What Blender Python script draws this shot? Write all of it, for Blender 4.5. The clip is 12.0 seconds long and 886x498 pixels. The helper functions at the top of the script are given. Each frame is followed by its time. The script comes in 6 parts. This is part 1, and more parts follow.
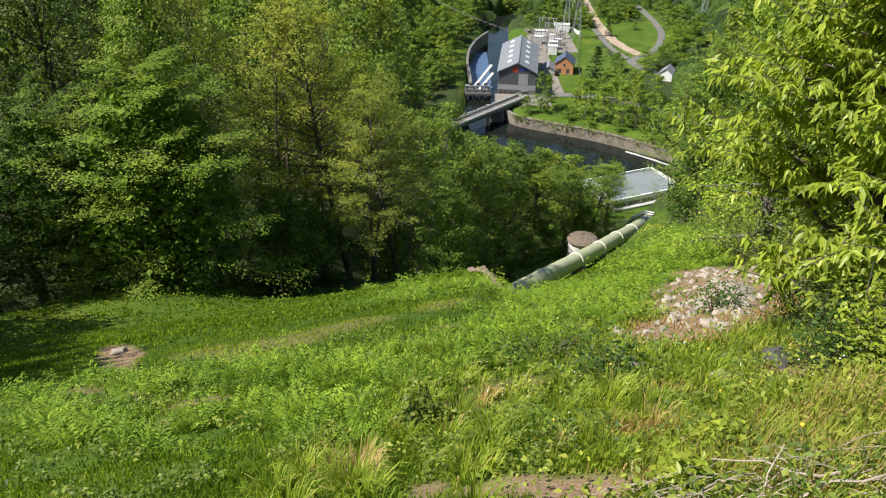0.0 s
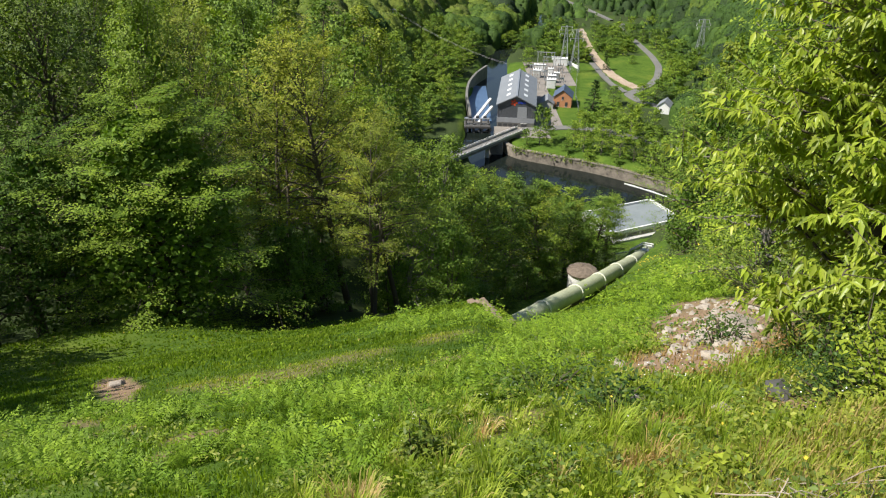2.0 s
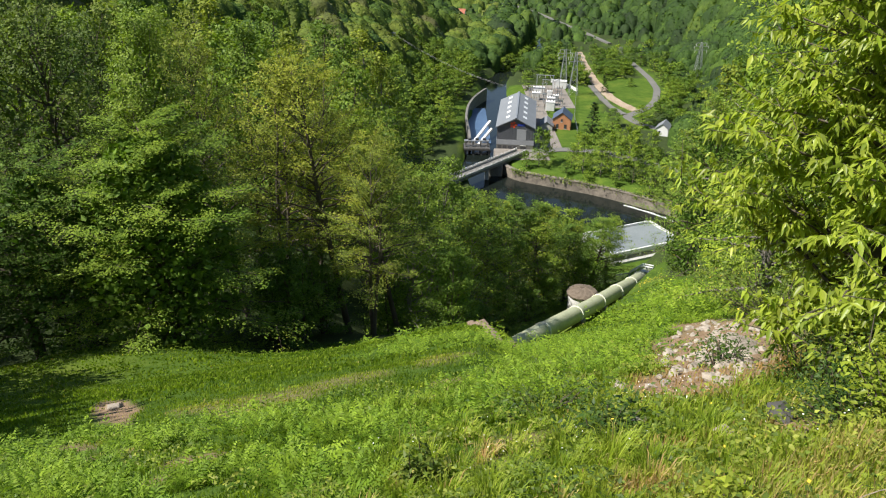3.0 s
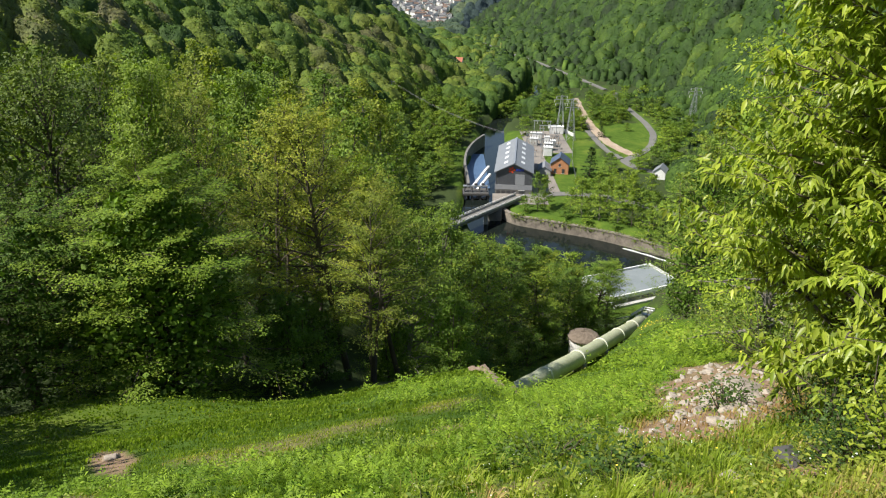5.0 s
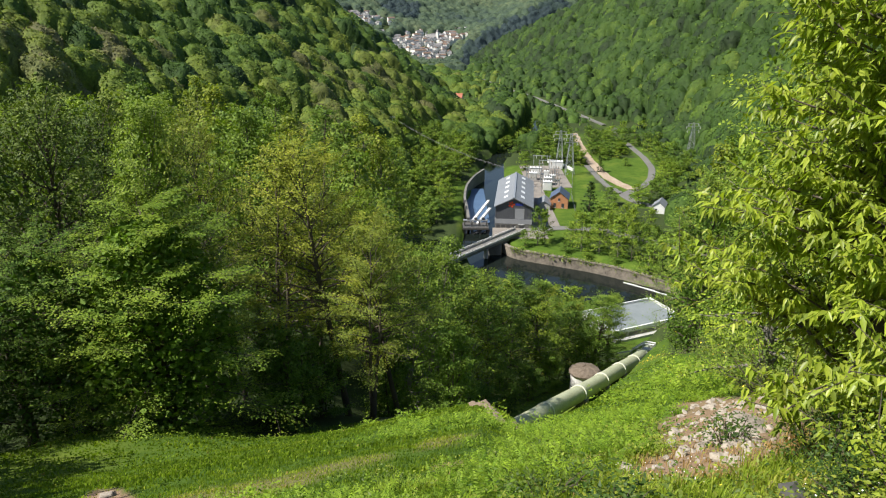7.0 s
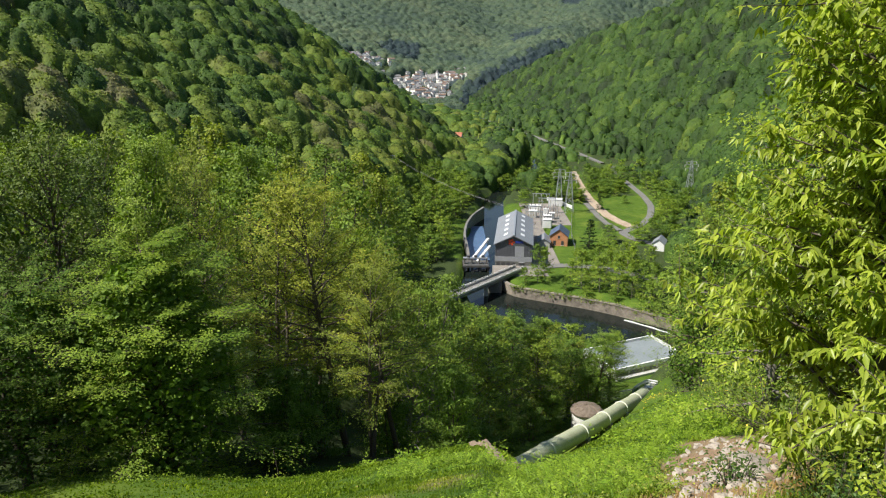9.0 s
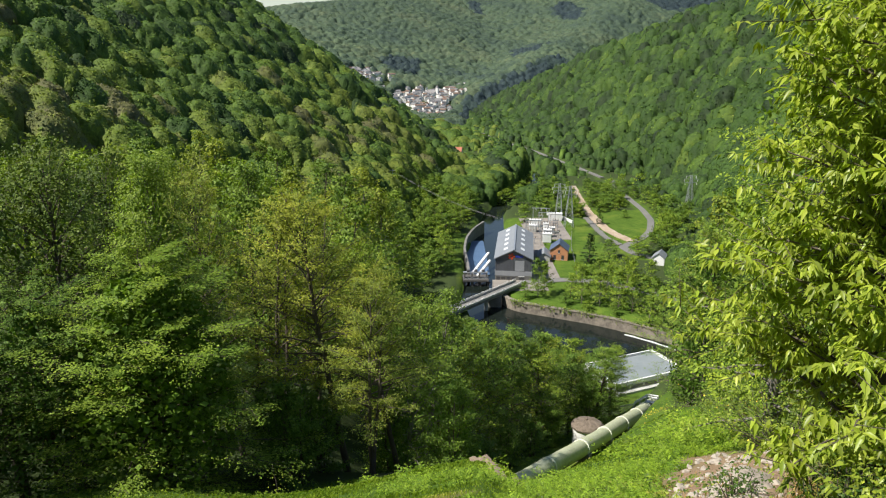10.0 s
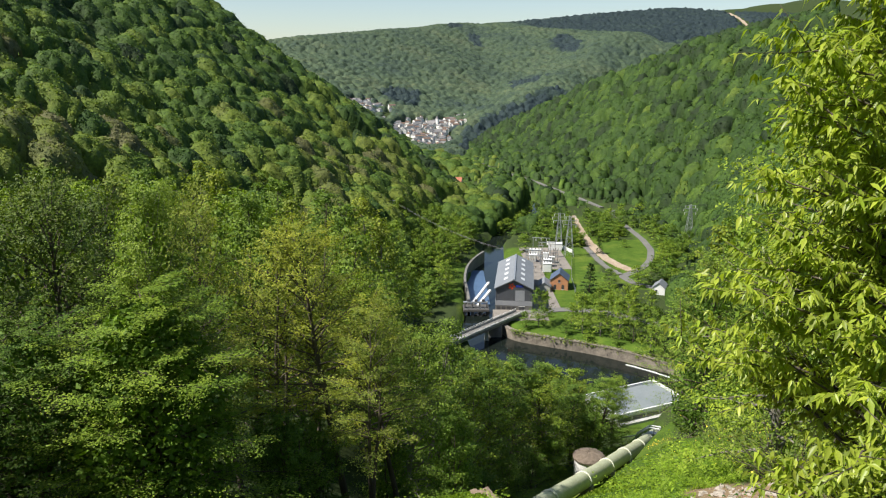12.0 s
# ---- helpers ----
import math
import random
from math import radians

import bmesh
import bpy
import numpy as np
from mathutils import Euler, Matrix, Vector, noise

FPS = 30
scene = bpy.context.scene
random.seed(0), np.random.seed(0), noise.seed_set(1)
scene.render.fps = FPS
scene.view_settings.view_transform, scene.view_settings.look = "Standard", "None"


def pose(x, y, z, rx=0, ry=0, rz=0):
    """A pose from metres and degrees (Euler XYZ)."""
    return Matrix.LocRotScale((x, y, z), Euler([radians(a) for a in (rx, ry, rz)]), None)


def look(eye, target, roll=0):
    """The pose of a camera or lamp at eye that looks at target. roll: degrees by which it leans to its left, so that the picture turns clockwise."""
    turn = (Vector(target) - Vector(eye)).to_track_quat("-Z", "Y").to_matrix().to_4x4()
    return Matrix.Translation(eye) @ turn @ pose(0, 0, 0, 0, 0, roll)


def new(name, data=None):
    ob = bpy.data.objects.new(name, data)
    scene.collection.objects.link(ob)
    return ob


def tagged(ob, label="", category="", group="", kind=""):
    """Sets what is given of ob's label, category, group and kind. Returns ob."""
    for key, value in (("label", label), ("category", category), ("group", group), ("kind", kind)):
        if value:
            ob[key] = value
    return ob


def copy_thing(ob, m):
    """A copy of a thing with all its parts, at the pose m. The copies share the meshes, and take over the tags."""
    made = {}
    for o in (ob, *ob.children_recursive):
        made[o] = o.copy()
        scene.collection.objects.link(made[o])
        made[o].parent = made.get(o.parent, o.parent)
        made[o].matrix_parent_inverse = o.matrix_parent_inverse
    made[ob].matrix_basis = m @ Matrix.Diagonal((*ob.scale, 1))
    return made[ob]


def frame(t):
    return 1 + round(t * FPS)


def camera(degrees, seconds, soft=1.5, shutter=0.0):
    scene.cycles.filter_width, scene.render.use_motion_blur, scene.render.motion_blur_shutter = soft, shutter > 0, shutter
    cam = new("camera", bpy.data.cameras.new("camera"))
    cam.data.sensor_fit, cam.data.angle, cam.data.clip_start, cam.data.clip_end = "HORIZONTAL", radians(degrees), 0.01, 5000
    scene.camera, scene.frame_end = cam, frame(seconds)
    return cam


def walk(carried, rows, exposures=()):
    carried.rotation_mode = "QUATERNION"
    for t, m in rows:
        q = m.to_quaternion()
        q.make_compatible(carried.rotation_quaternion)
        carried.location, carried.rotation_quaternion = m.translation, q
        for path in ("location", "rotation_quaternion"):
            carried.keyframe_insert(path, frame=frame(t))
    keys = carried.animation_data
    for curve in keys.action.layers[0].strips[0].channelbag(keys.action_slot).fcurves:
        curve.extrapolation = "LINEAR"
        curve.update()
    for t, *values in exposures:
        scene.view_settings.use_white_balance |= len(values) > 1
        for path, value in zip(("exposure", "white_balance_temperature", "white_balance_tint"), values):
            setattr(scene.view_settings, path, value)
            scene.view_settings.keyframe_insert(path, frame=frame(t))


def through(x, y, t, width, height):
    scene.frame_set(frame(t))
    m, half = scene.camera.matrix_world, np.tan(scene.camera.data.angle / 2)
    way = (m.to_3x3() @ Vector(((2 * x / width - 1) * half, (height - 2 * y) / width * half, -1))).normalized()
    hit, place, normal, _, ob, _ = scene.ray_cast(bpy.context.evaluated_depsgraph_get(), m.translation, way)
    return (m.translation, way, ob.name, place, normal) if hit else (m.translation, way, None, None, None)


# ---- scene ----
# ---------------------------------------------------------------- camera
TURNS = [
    (0.0, 60.045, -0.828, 0.372), (0.5, 60.549, -0.793, 0.354), (1.0, 61.066, -0.797, 0.349),
    (1.5, 61.781, -0.840, 0.354), (2.0, 62.478, -0.804, 0.332), (2.5, 63.304, -0.817, 0.330),
    (3.0, 64.137, -0.765, 0.300), (5.0, 67.590, -0.259, 0.061), (5.5, 68.386, -0.208, 0.039),
    (6.0, 68.996, -0.195, 0.046), (6.5, 69.611, -0.188, 0.038), (7.0, 70.214, -0.195, 0.045),
    (9.0, 73.110, -0.099, 0.013), (9.5, 73.706, -0.064, 0.005), (10.0, 74.216, -0.068, 0.009),
    (10.5, 74.878, -0.022, 0.001), (11.0, 75.538, -0.018, 0.002), (11.5, 76.102, 0.017, -0.006),
    (12.0, 76.500, 0.0, 0.0),
]
EYE = (0.0, 0.0, 0.0)
cam = camera(61.36, 12.0, soft=1.15)
walk(cam, [(t, pose(*EYE, rx, ry, rz)) for t, rx, ry, rz in TURNS], exposures=[(0.0, 0.66), (12.0, 0.66)])

# ---------------------------------------------------------------- sky and sun
SUN_AZ, SUN_EL = -107.0, 52.0       # degrees clockwise from straight ahead, and above the horizon
world = bpy.data.worlds.new("sky")
scene.world = world
world.use_nodes = True
wn, wl = world.node_tree.nodes, world.node_tree.links
sky = wn.new("ShaderNodeTexSky")
sky.sky_type = "NISHITA"
sky.sun_disc = False
sky.sun_elevation, sky.sun_rotation = radians(SUN_EL), radians(SUN_AZ % 360)
sky.air_density, sky.dust_density, sky.ozone_density = 1.0, 0.4, 1.0
wn["Background"].inputs["Strength"].default_value = 0.08
wl.new(sky.outputs[0], wn["Background"].inputs["Color"])
sun_data = bpy.data.lights.new("sun", "SUN")
sun_data.energy, sun_data.angle, sun_data.color = 5.0, radians(0.5), (1.0, 0.95, 0.86)
sun = new("sun", sun_data)
sun_way = Vector((math.sin(radians(SUN_AZ)) * math.cos(radians(SUN_EL)), math.cos(radians(SUN_AZ)) * math.cos(radians(SUN_EL)), math.sin(radians(SUN_EL))))
sun.matrix_world = look(sun_way * 300, (0, 0, 0))


# ---------------------------------------------------------------- materials
def material(name):
    m = bpy.data.materials.new(name)
    m.use_nodes = True
    nt = m.node_tree
    return m, nt, nt.nodes["Principled BSDF"]


def noise_node(nt, scale, detail=4.0, rough=0.6, world_space=True, stretch=None):
    tex = nt.nodes.new("ShaderNodeTexNoise")
    tex.inputs["Scale"].default_value, tex.inputs["Detail"].default_value, tex.inputs["Roughness"].default_value = scale, detail, rough
    if world_space:
        geo = nt.nodes.new("ShaderNodeNewGeometry")
        src = geo.outputs["Position"]
    else:
        src = nt.nodes.new("ShaderNodeTexCoord").outputs["Object"]
    if stretch:
        mp = nt.nodes.new("ShaderNodeMapping")
        mp.inputs["Scale"].default_value = stretch
        nt.links.new(src, mp.inputs["Vector"])
        src = mp.outputs["Vector"]
    nt.links.new(src, tex.inputs["Vector"])
    return tex.outputs["Fac"]


def ramp(nt, fac, stops):
    r = nt.nodes.new("ShaderNodeValToRGB")
    e = r.color_ramp.elements
    while len(e) < len(stops):
        e.new(0.5)
    for k, (p, c) in enumerate(stops):
        e[k].position, e[k].color = p, (*c, 1)
    nt.links.new(fac, r.inputs["Fac"])
    return r.outputs["Color"]


def mix(nt, a, b, fac, kind="MIX"):
    n = nt.nodes.new("ShaderNodeMix")
    n.data_type, n.blend_type = "RGBA", kind
    for sock, v in ((n.inputs[0], fac), (n.inputs[6], a), (n.inputs[7], b)):
        if isinstance(v, (int, float)):
            sock.default_value = v
        elif isinstance(v, tuple):
            sock.default_value = (*v, 1)
        else:
            nt.links.new(v, sock)
    return n.outputs[2]


def bump(nt, bsdf, height, strength=0.3, dist=0.02):
    b = nt.nodes.new("ShaderNodeBump")
    b.inputs["Strength"].default_value, b.inputs["Distance"].default_value = strength, dist
    nt.links.new(height, b.inputs["Height"])
    nt.links.new(b.outputs["Normal"], bsdf.inputs["Normal"])


def surface(name, dark, light, scale=1.0, fine=12.0, rough=0.7, metal=0.0, relief=0.2, depth=0.01, stretch=None, own=False):
    """Two tones in two scales of noise, with fine relief."""
    m, nt, p = material(name)
    a = noise_node(nt, scale, 5, 0.65, not own, stretch)
    b = noise_node(nt, fine, 4, 0.7, not own)
    lo = ramp(nt, a, [(0.3, dark), (0.7, light)])
    col = mix(nt, lo, ramp(nt, b, [(0.25, tuple(c * 0.6 for c in dark)), (0.75, tuple(min(1, c * 1.25) for c in light))]), 0.4)
    nt.links.new(col, p.inputs["Base Color"])
    p.inputs["Roughness"].default_value, p.inputs["Metallic"].default_value = rough, metal
    bump(nt, p, b, relief, depth)
    return m


def leafy(name, stops, through=0.35, vary=0.45, gloss=0.55, by_tree=0.0, clumps=0.0):
    """Foliage: the tone attribute picks the species, each leaf or spray varies; light shines through."""
    m, nt, p = material(name)
    at = nt.nodes.new("ShaderNodeAttribute")
    at.attribute_name = "tone"
    geo = nt.nodes.new("ShaderNodeNewGeometry")
    base = ramp(nt, at.outputs["Fac"], stops)
    isl = ramp(nt, geo.outputs["Random Per Island"], [(0.0, (1 - vary,) * 3), (1.0, (1 + vary, 1 + vary * 0.85, 1 + vary * 0.4))])
    col = mix(nt, base, isl, 1.0, "MULTIPLY")
    if clumps:       # boughs and gaps between them: their light and shade put into the colour
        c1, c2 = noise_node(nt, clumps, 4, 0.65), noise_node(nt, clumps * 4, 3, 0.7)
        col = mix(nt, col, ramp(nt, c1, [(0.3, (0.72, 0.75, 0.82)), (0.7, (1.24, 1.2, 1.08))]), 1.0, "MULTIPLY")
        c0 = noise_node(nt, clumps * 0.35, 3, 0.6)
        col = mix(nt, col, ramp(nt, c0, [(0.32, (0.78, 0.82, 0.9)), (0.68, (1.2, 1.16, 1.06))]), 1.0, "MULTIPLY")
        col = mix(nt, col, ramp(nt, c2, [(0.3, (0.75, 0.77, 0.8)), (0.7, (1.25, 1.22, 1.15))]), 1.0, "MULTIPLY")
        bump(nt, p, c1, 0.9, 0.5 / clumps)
    if by_tree:      # each tree has its own shade of green
        inf = nt.nodes.new("ShaderNodeObjectInfo")
        col = mix(nt, col, ramp(nt, inf.outputs["Random"], [(0.0, (1 - by_tree, 1 - by_tree * 0.7, 1.0)), (0.5, (1, 1, 1)), (1.0, (1 + by_tree * 1.1, 1 + by_tree * 0.8, 1.0))]), 1.0, "MULTIPLY")
    nt.links.new(col, p.inputs["Base Color"])
    p.inputs["Roughness"].default_value = gloss
    p.inputs["Specular IOR Level"].default_value = 0.25
    tr = nt.nodes.new("ShaderNodeBsdfTranslucent")
    warm = mix(nt, col, (1.25, 1.35, 0.45), 1.0, "MULTIPLY")
    nt.links.new(warm, tr.inputs["Color"])
    ms = nt.nodes.new("ShaderNodeMixShader")
    ms.inputs[0].default_value = through
    nt.links.new(p.outputs[0], ms.inputs[1])
    nt.links.new(tr.outputs[0], ms.inputs[2])
    nt.links.new(ms.outputs[0], nt.nodes["Material Output"].inputs["Surface"])
    return m


M_CONCRETE = surface("concrete", (0.34, 0.34, 0.32), (0.52, 0.51, 0.48), 0.35, 6, 0.85)
M_CONCRETE_DARK = surface("weathered_concrete", (0.10, 0.10, 0.095), (0.22, 0.21, 0.19), 0.4, 5, 0.9)
M_WHITE = surface("white_paint", (0.66, 0.66, 0.64), (0.82, 0.82, 0.80), 0.5, 6, 0.6)
M_STONE_WALL = surface("river_wall_stone", (0.075, 0.066, 0.054), (0.33, 0.285, 0.23), 0.5, 1.6, 0.9, relief=0.6, depth=0.1)
M_ROOF_GREY = surface("grey_roofing", (0.17, 0.185, 0.205), (0.23, 0.245, 0.265), 0.15, 3, 0.55)
M_FLAT_ROOF = surface("flat_roof_membrane", (0.17, 0.20, 0.205), (0.23, 0.255, 0.26), 0.2, 2.5, 0.6)
M_CLAD_DARK = surface("dark_cladding", (0.075, 0.08, 0.09), (0.11, 0.115, 0.13), 0.3, 4, 0.5)
M_CLAD_LIGHT = surface("light_cladding", (0.25, 0.26, 0.28), (0.33, 0.34, 0.36), 0.3, 4, 0.5)
M_SLATE = surface("slate", (0.05, 0.07, 0.12), (0.10, 0.13, 0.20), 0.6, 5, 0.45)
M_ORANGE = surface("orange_render", (0.44, 0.19, 0.09), (0.56, 0.26, 0.13), 0.5, 6, 0.85)
M_ROOF_RED = surface("red_tiles", (0.30, 0.10, 0.06), (0.45, 0.17, 0.10), 0.4, 4, 0.85)
M_RENDER = surface("pale_render", (0.62, 0.60, 0.55), (0.82, 0.80, 0.76), 0.05, 2, 0.85)
M_ROOF_VILLAGE = surface("village_slate", (0.10, 0.10, 0.105), (0.21, 0.20, 0.195), 0.03, 1, 0.7)
M_ROOF_TILE = surface("brown_tiles", (0.12, 0.078, 0.058), (0.20, 0.13, 0.095), 0.4, 4, 0.85)
M_STEEL = surface("galvanised_steel", (0.34, 0.36, 0.38), (0.48, 0.50, 0.52), 2, 10, 0.45, 0.6)
M_STEEL_DARK = surface("dark_steel", (0.05, 0.05, 0.055), (0.10, 0.10, 0.105), 1, 8, 0.5, 0.4)
M_PIPE = surface("mossy_green_pipe", (0.31, 0.33, 0.19), (0.50, 0.52, 0.36), 0.45, 5, 0.55, relief=0.15)
M_RING = surface("pale_ring_paint", (0.55, 0.56, 0.44), (0.74, 0.75, 0.63), 1, 9, 0.6)
M_HUT_WALL = surface("lime_washed_wall", (0.34, 0.33, 0.32), (0.78, 0.77, 0.74), 0.9, 5, 0.9, relief=0.4, depth=0.04)
M_HUT_ROOF = surface("leaf_strewn_roof", (0.07, 0.052, 0.038), (0.22, 0.175, 0.135), 2.0, 9, 0.95, relief=0.8, depth=0.06)
M_ROAD = surface("asphalt", (0.11, 0.108, 0.10), (0.19, 0.185, 0.17), 0.15, 3, 0.9)
M_TRACK = surface("fresh_earth", (0.26, 0.18, 0.12), (0.46, 0.375, 0.28), 0.25, 2, 0.95, relief=0.5, depth=0.1)
M_GRAVEL = surface("gravel_yard", (0.15, 0.13, 0.115), (0.27, 0.245, 0.215), 0.3, 3, 0.95)
M_RUBBLE = surface("pale_rock", (0.18, 0.145, 0.11), (0.47, 0.415, 0.345), 3.0, 16, 0.9, relief=0.5, depth=0.02)
M_BARK = surface("bark", (0.045, 0.035, 0.026), (0.13, 0.105, 0.08), 1.2, 14, 0.95, relief=0.5, depth=0.02, stretch=(1, 1, 0.25))
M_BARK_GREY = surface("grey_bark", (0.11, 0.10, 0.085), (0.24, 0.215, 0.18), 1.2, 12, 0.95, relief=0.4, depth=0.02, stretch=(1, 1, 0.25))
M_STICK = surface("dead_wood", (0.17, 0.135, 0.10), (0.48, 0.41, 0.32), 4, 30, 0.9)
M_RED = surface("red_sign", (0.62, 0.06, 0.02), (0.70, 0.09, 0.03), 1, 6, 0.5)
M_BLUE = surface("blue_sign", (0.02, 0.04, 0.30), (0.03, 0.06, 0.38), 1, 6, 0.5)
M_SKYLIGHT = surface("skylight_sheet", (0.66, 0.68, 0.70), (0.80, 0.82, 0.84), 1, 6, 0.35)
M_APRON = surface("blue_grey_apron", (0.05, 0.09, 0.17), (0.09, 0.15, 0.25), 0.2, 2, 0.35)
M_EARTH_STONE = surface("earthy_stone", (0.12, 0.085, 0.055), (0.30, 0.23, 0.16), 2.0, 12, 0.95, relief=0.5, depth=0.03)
M_YELLOW = surface("yellow_petals", (0.62, 0.42, 0.02), (0.80, 0.60, 0.05), 3, 20, 0.7)
M_PETAL = surface("white_petals", (0.70, 0.70, 0.66), (0.85, 0.85, 0.82), 3, 20, 0.7)
M_CLAY = surface("orange_clay", (0.35, 0.12, 0.04), (0.5, 0.2, 0.07), 5, 20, 0.9)

M_WATER, nt_, p_ = material("river_water")
p_.inputs["Base Color"].default_value = (0.010, 0.014, 0.012, 1)
p_.inputs["Roughness"].default_value = 0.08
p_.inputs["IOR"].default_value = 1.33
bump(nt_, p_, noise_node(nt_, 0.9, 3, 0.6, True, (1, 2.2, 1)), 0.06, 0.03)

M_GRIMY = surface("grimy_concrete", (0.045, 0.044, 0.042), (0.11, 0.105, 0.098), 0.5, 4, 0.85)
M_FOAM = surface("white_water", (0.55, 0.57, 0.58), (0.85, 0.86, 0.86), 1.5, 8, 0.7)

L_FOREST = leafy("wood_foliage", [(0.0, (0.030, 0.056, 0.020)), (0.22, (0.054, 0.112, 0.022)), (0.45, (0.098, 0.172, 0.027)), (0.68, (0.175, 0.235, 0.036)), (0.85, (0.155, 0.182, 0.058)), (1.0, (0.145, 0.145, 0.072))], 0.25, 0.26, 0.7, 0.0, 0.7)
# blue-grey shift puts the haze of distance into the leaf colour
L_RIDGE_HAZE = leafy("hazed_wood_foliage", [(0.0, (0.030, 0.050, 0.060)), (0.3, (0.050, 0.080, 0.066)), (0.6, (0.080, 0.122, 0.075)), (1.0, (0.125, 0.152, 0.090))], 0.2, 0.14, 0.8, 0.0, 0.16)
L_BEECH = leafy("beech_leaves", [(0.0, (0.100, 0.180, 0.023)), (1.0, (0.252, 0.338, 0.040))], 0.27, 0.32, 0.6, 0.28)
# a darker species; its low greens also stand in for shade on the left
L_OAK = leafy("oak_leaves", [(0.0, (0.055, 0.098, 0.016)), (1.0, (0.125, 0.180, 0.026))], 0.26, 0.3, 0.6, 0.2)
L_LOCUST = leafy("yellow_green_leaves", [(0.0, (0.180, 0.238, 0.029)), (1.0, (0.30, 0.320, 0.047))], 0.30, 0.28, 0.6, 0.2)
L_CHESTNUT = leafy("chestnut_leaves", [(0.0, (0.20, 0.295, 0.034)), (1.0, (0.37, 0.425, 0.062))], 0.42, 0.4, 0.36)
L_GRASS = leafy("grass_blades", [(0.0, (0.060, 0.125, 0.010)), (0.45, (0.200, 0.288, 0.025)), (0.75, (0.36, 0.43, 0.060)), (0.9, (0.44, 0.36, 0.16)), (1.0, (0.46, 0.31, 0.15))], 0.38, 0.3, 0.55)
L_FERN = leafy("fern_fronds", [(0.0, (0.075, 0.165, 0.010)), (1.0, (0.235, 0.345, 0.028))], 0.35, 0.35, 0.65)
L_BRAMBLE = leafy("bramble_leaves", [(0.0, (0.042, 0.090, 0.020)), (0.6, (0.125, 0.185, 0.032)), (1.0, (0.29, 0.33, 0.055))], 0.3, 0.4, 0.5)

# ground: turf, bare dry earth and woodland floor, by two painted-in zones of the plan
M_GROUND, nt_, p_ = material("hillside_ground")
at_ = nt_.nodes.new("ShaderNodeAttribute")
at_.attribute_name = "wood"
dry_ = nt_.nodes.new("ShaderNodeAttribute")
dry_.attribute_name = "dry"
g1, g2, g3 = noise_node(nt_, 0.35, 5), noise_node(nt_, 5.0, 5, 0.7), noise_node(nt_, 40.0, 3, 0.7)
g0 = noise_node(nt_, 0.07, 5, 0.7)
turf = mix(nt_, ramp(nt_, g1, [(0.3, (0.044, 0.090, 0.011)), (0.7, (0.098, 0.162, 0.021))]), ramp(nt_, g3, [(0.3, (0.036, 0.072, 0.009)), (0.7, (0.118, 0.178, 0.026))]), 0.5)
turf = mix(nt_, turf, ramp(nt_, g0, [(0.34, (0.66, 0.74, 0.72)), (0.52, (1.0, 1.0, 1.0)), (0.68, (1.6, 1.25, 1.4))]), 1.0, "MULTIPLY")
bare = mix(nt_, ramp(nt_, g2, [(0.3, (0.17, 0.10, 0.055)), (0.7, (0.34, 0.235, 0.145))]), ramp(nt_, g3, [(0.3, (0.13, 0.08, 0.048)), (0.7, (0.42, 0.31, 0.21))]), 0.5)
# dark woodland floor, lowered further to put shade under the trees into it
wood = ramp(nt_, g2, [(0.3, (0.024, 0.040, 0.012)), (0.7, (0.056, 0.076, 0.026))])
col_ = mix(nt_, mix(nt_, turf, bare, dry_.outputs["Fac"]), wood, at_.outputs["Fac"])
nt_.links.new(col_, p_.inputs["Base Color"])
p_.inputs["Roughness"].default_value = 0.95
p_.inputs["Specular IOR Level"].default_value = 0.1
bump(nt_, p_, g3, 0.5, 0.03)


# ---------------------------------------------------------------- mesh helpers
def mesh_of(name, verts, faces, mats, tone=None, smooth=False):
    me = bpy.data.meshes.new(name)
    me.from_pydata([tuple(v) for v in verts] if not isinstance(verts, np.ndarray) else verts.tolist(), [], faces.tolist() if isinstance(faces, np.ndarray) else faces)
    for m in (mats if isinstance(mats, (list, tuple)) else [mats]):
        me.materials.append(m)
    if tone is not None:
        a = me.attributes.new("tone", "FLOAT", "POINT")
        a.data.foreach_set("value", np.asarray(tone, dtype=np.float32))
    if smooth:
        me.polygons.foreach_set("use_smooth", np.ones(len(me.polygons), dtype=bool))
    me.update()
    return me


def thing(name, x, y, z, label, category, turn=0.0, group="", kind=""):
    e = new(name)
    e.empty_display_size = 0.3
    e.matrix_world = pose(x, y, z, 0, 0, turn)
    return tagged(e, label, category, group, kind)


def part(name, bm, mat, parent, label="", smooth=False):
    """Links a bmesh (or a ready mesh) as one mesh object under a thing or part."""
    if isinstance(bm, bmesh.types.BMesh):
        me = bpy.data.meshes.new(name)
        bm.normal_update()
        bm.to_mesh(me)
        bm.free()
        me.materials.append(mat)
        if smooth:
            me.polygons.foreach_set("use_smooth", np.ones(len(me.polygons), dtype=bool))
    else:
        me = bm
    ob = new(name, me)
    ob.parent = parent
    if label:
        ob["label"] = label
    return ob


def box(bm, x0, y0, z0, x1, y1, z1, bevel=0.0, m=None):
    r = bmesh.ops.create_cube(bm, size=1, matrix=Matrix.Translation(((x0 + x1) / 2, (y0 + y1) / 2, (z0 + z1) / 2)) @ Matrix.Diagonal((x1 - x0, y1 - y0, z1 - z0, 1)))
    if bevel:
        es = list({e for v in r["verts"] for e in v.link_edges})
        r = bmesh.ops.bevel(bm, geom=es, offset=bevel, segments=1, affect="EDGES")
    if m is not None:
        bmesh.ops.transform(bm, matrix=m, verts=r["verts"])
    return bm


def boxed(*args, **kw):
    return box(bmesh.new(), *args, **kw)


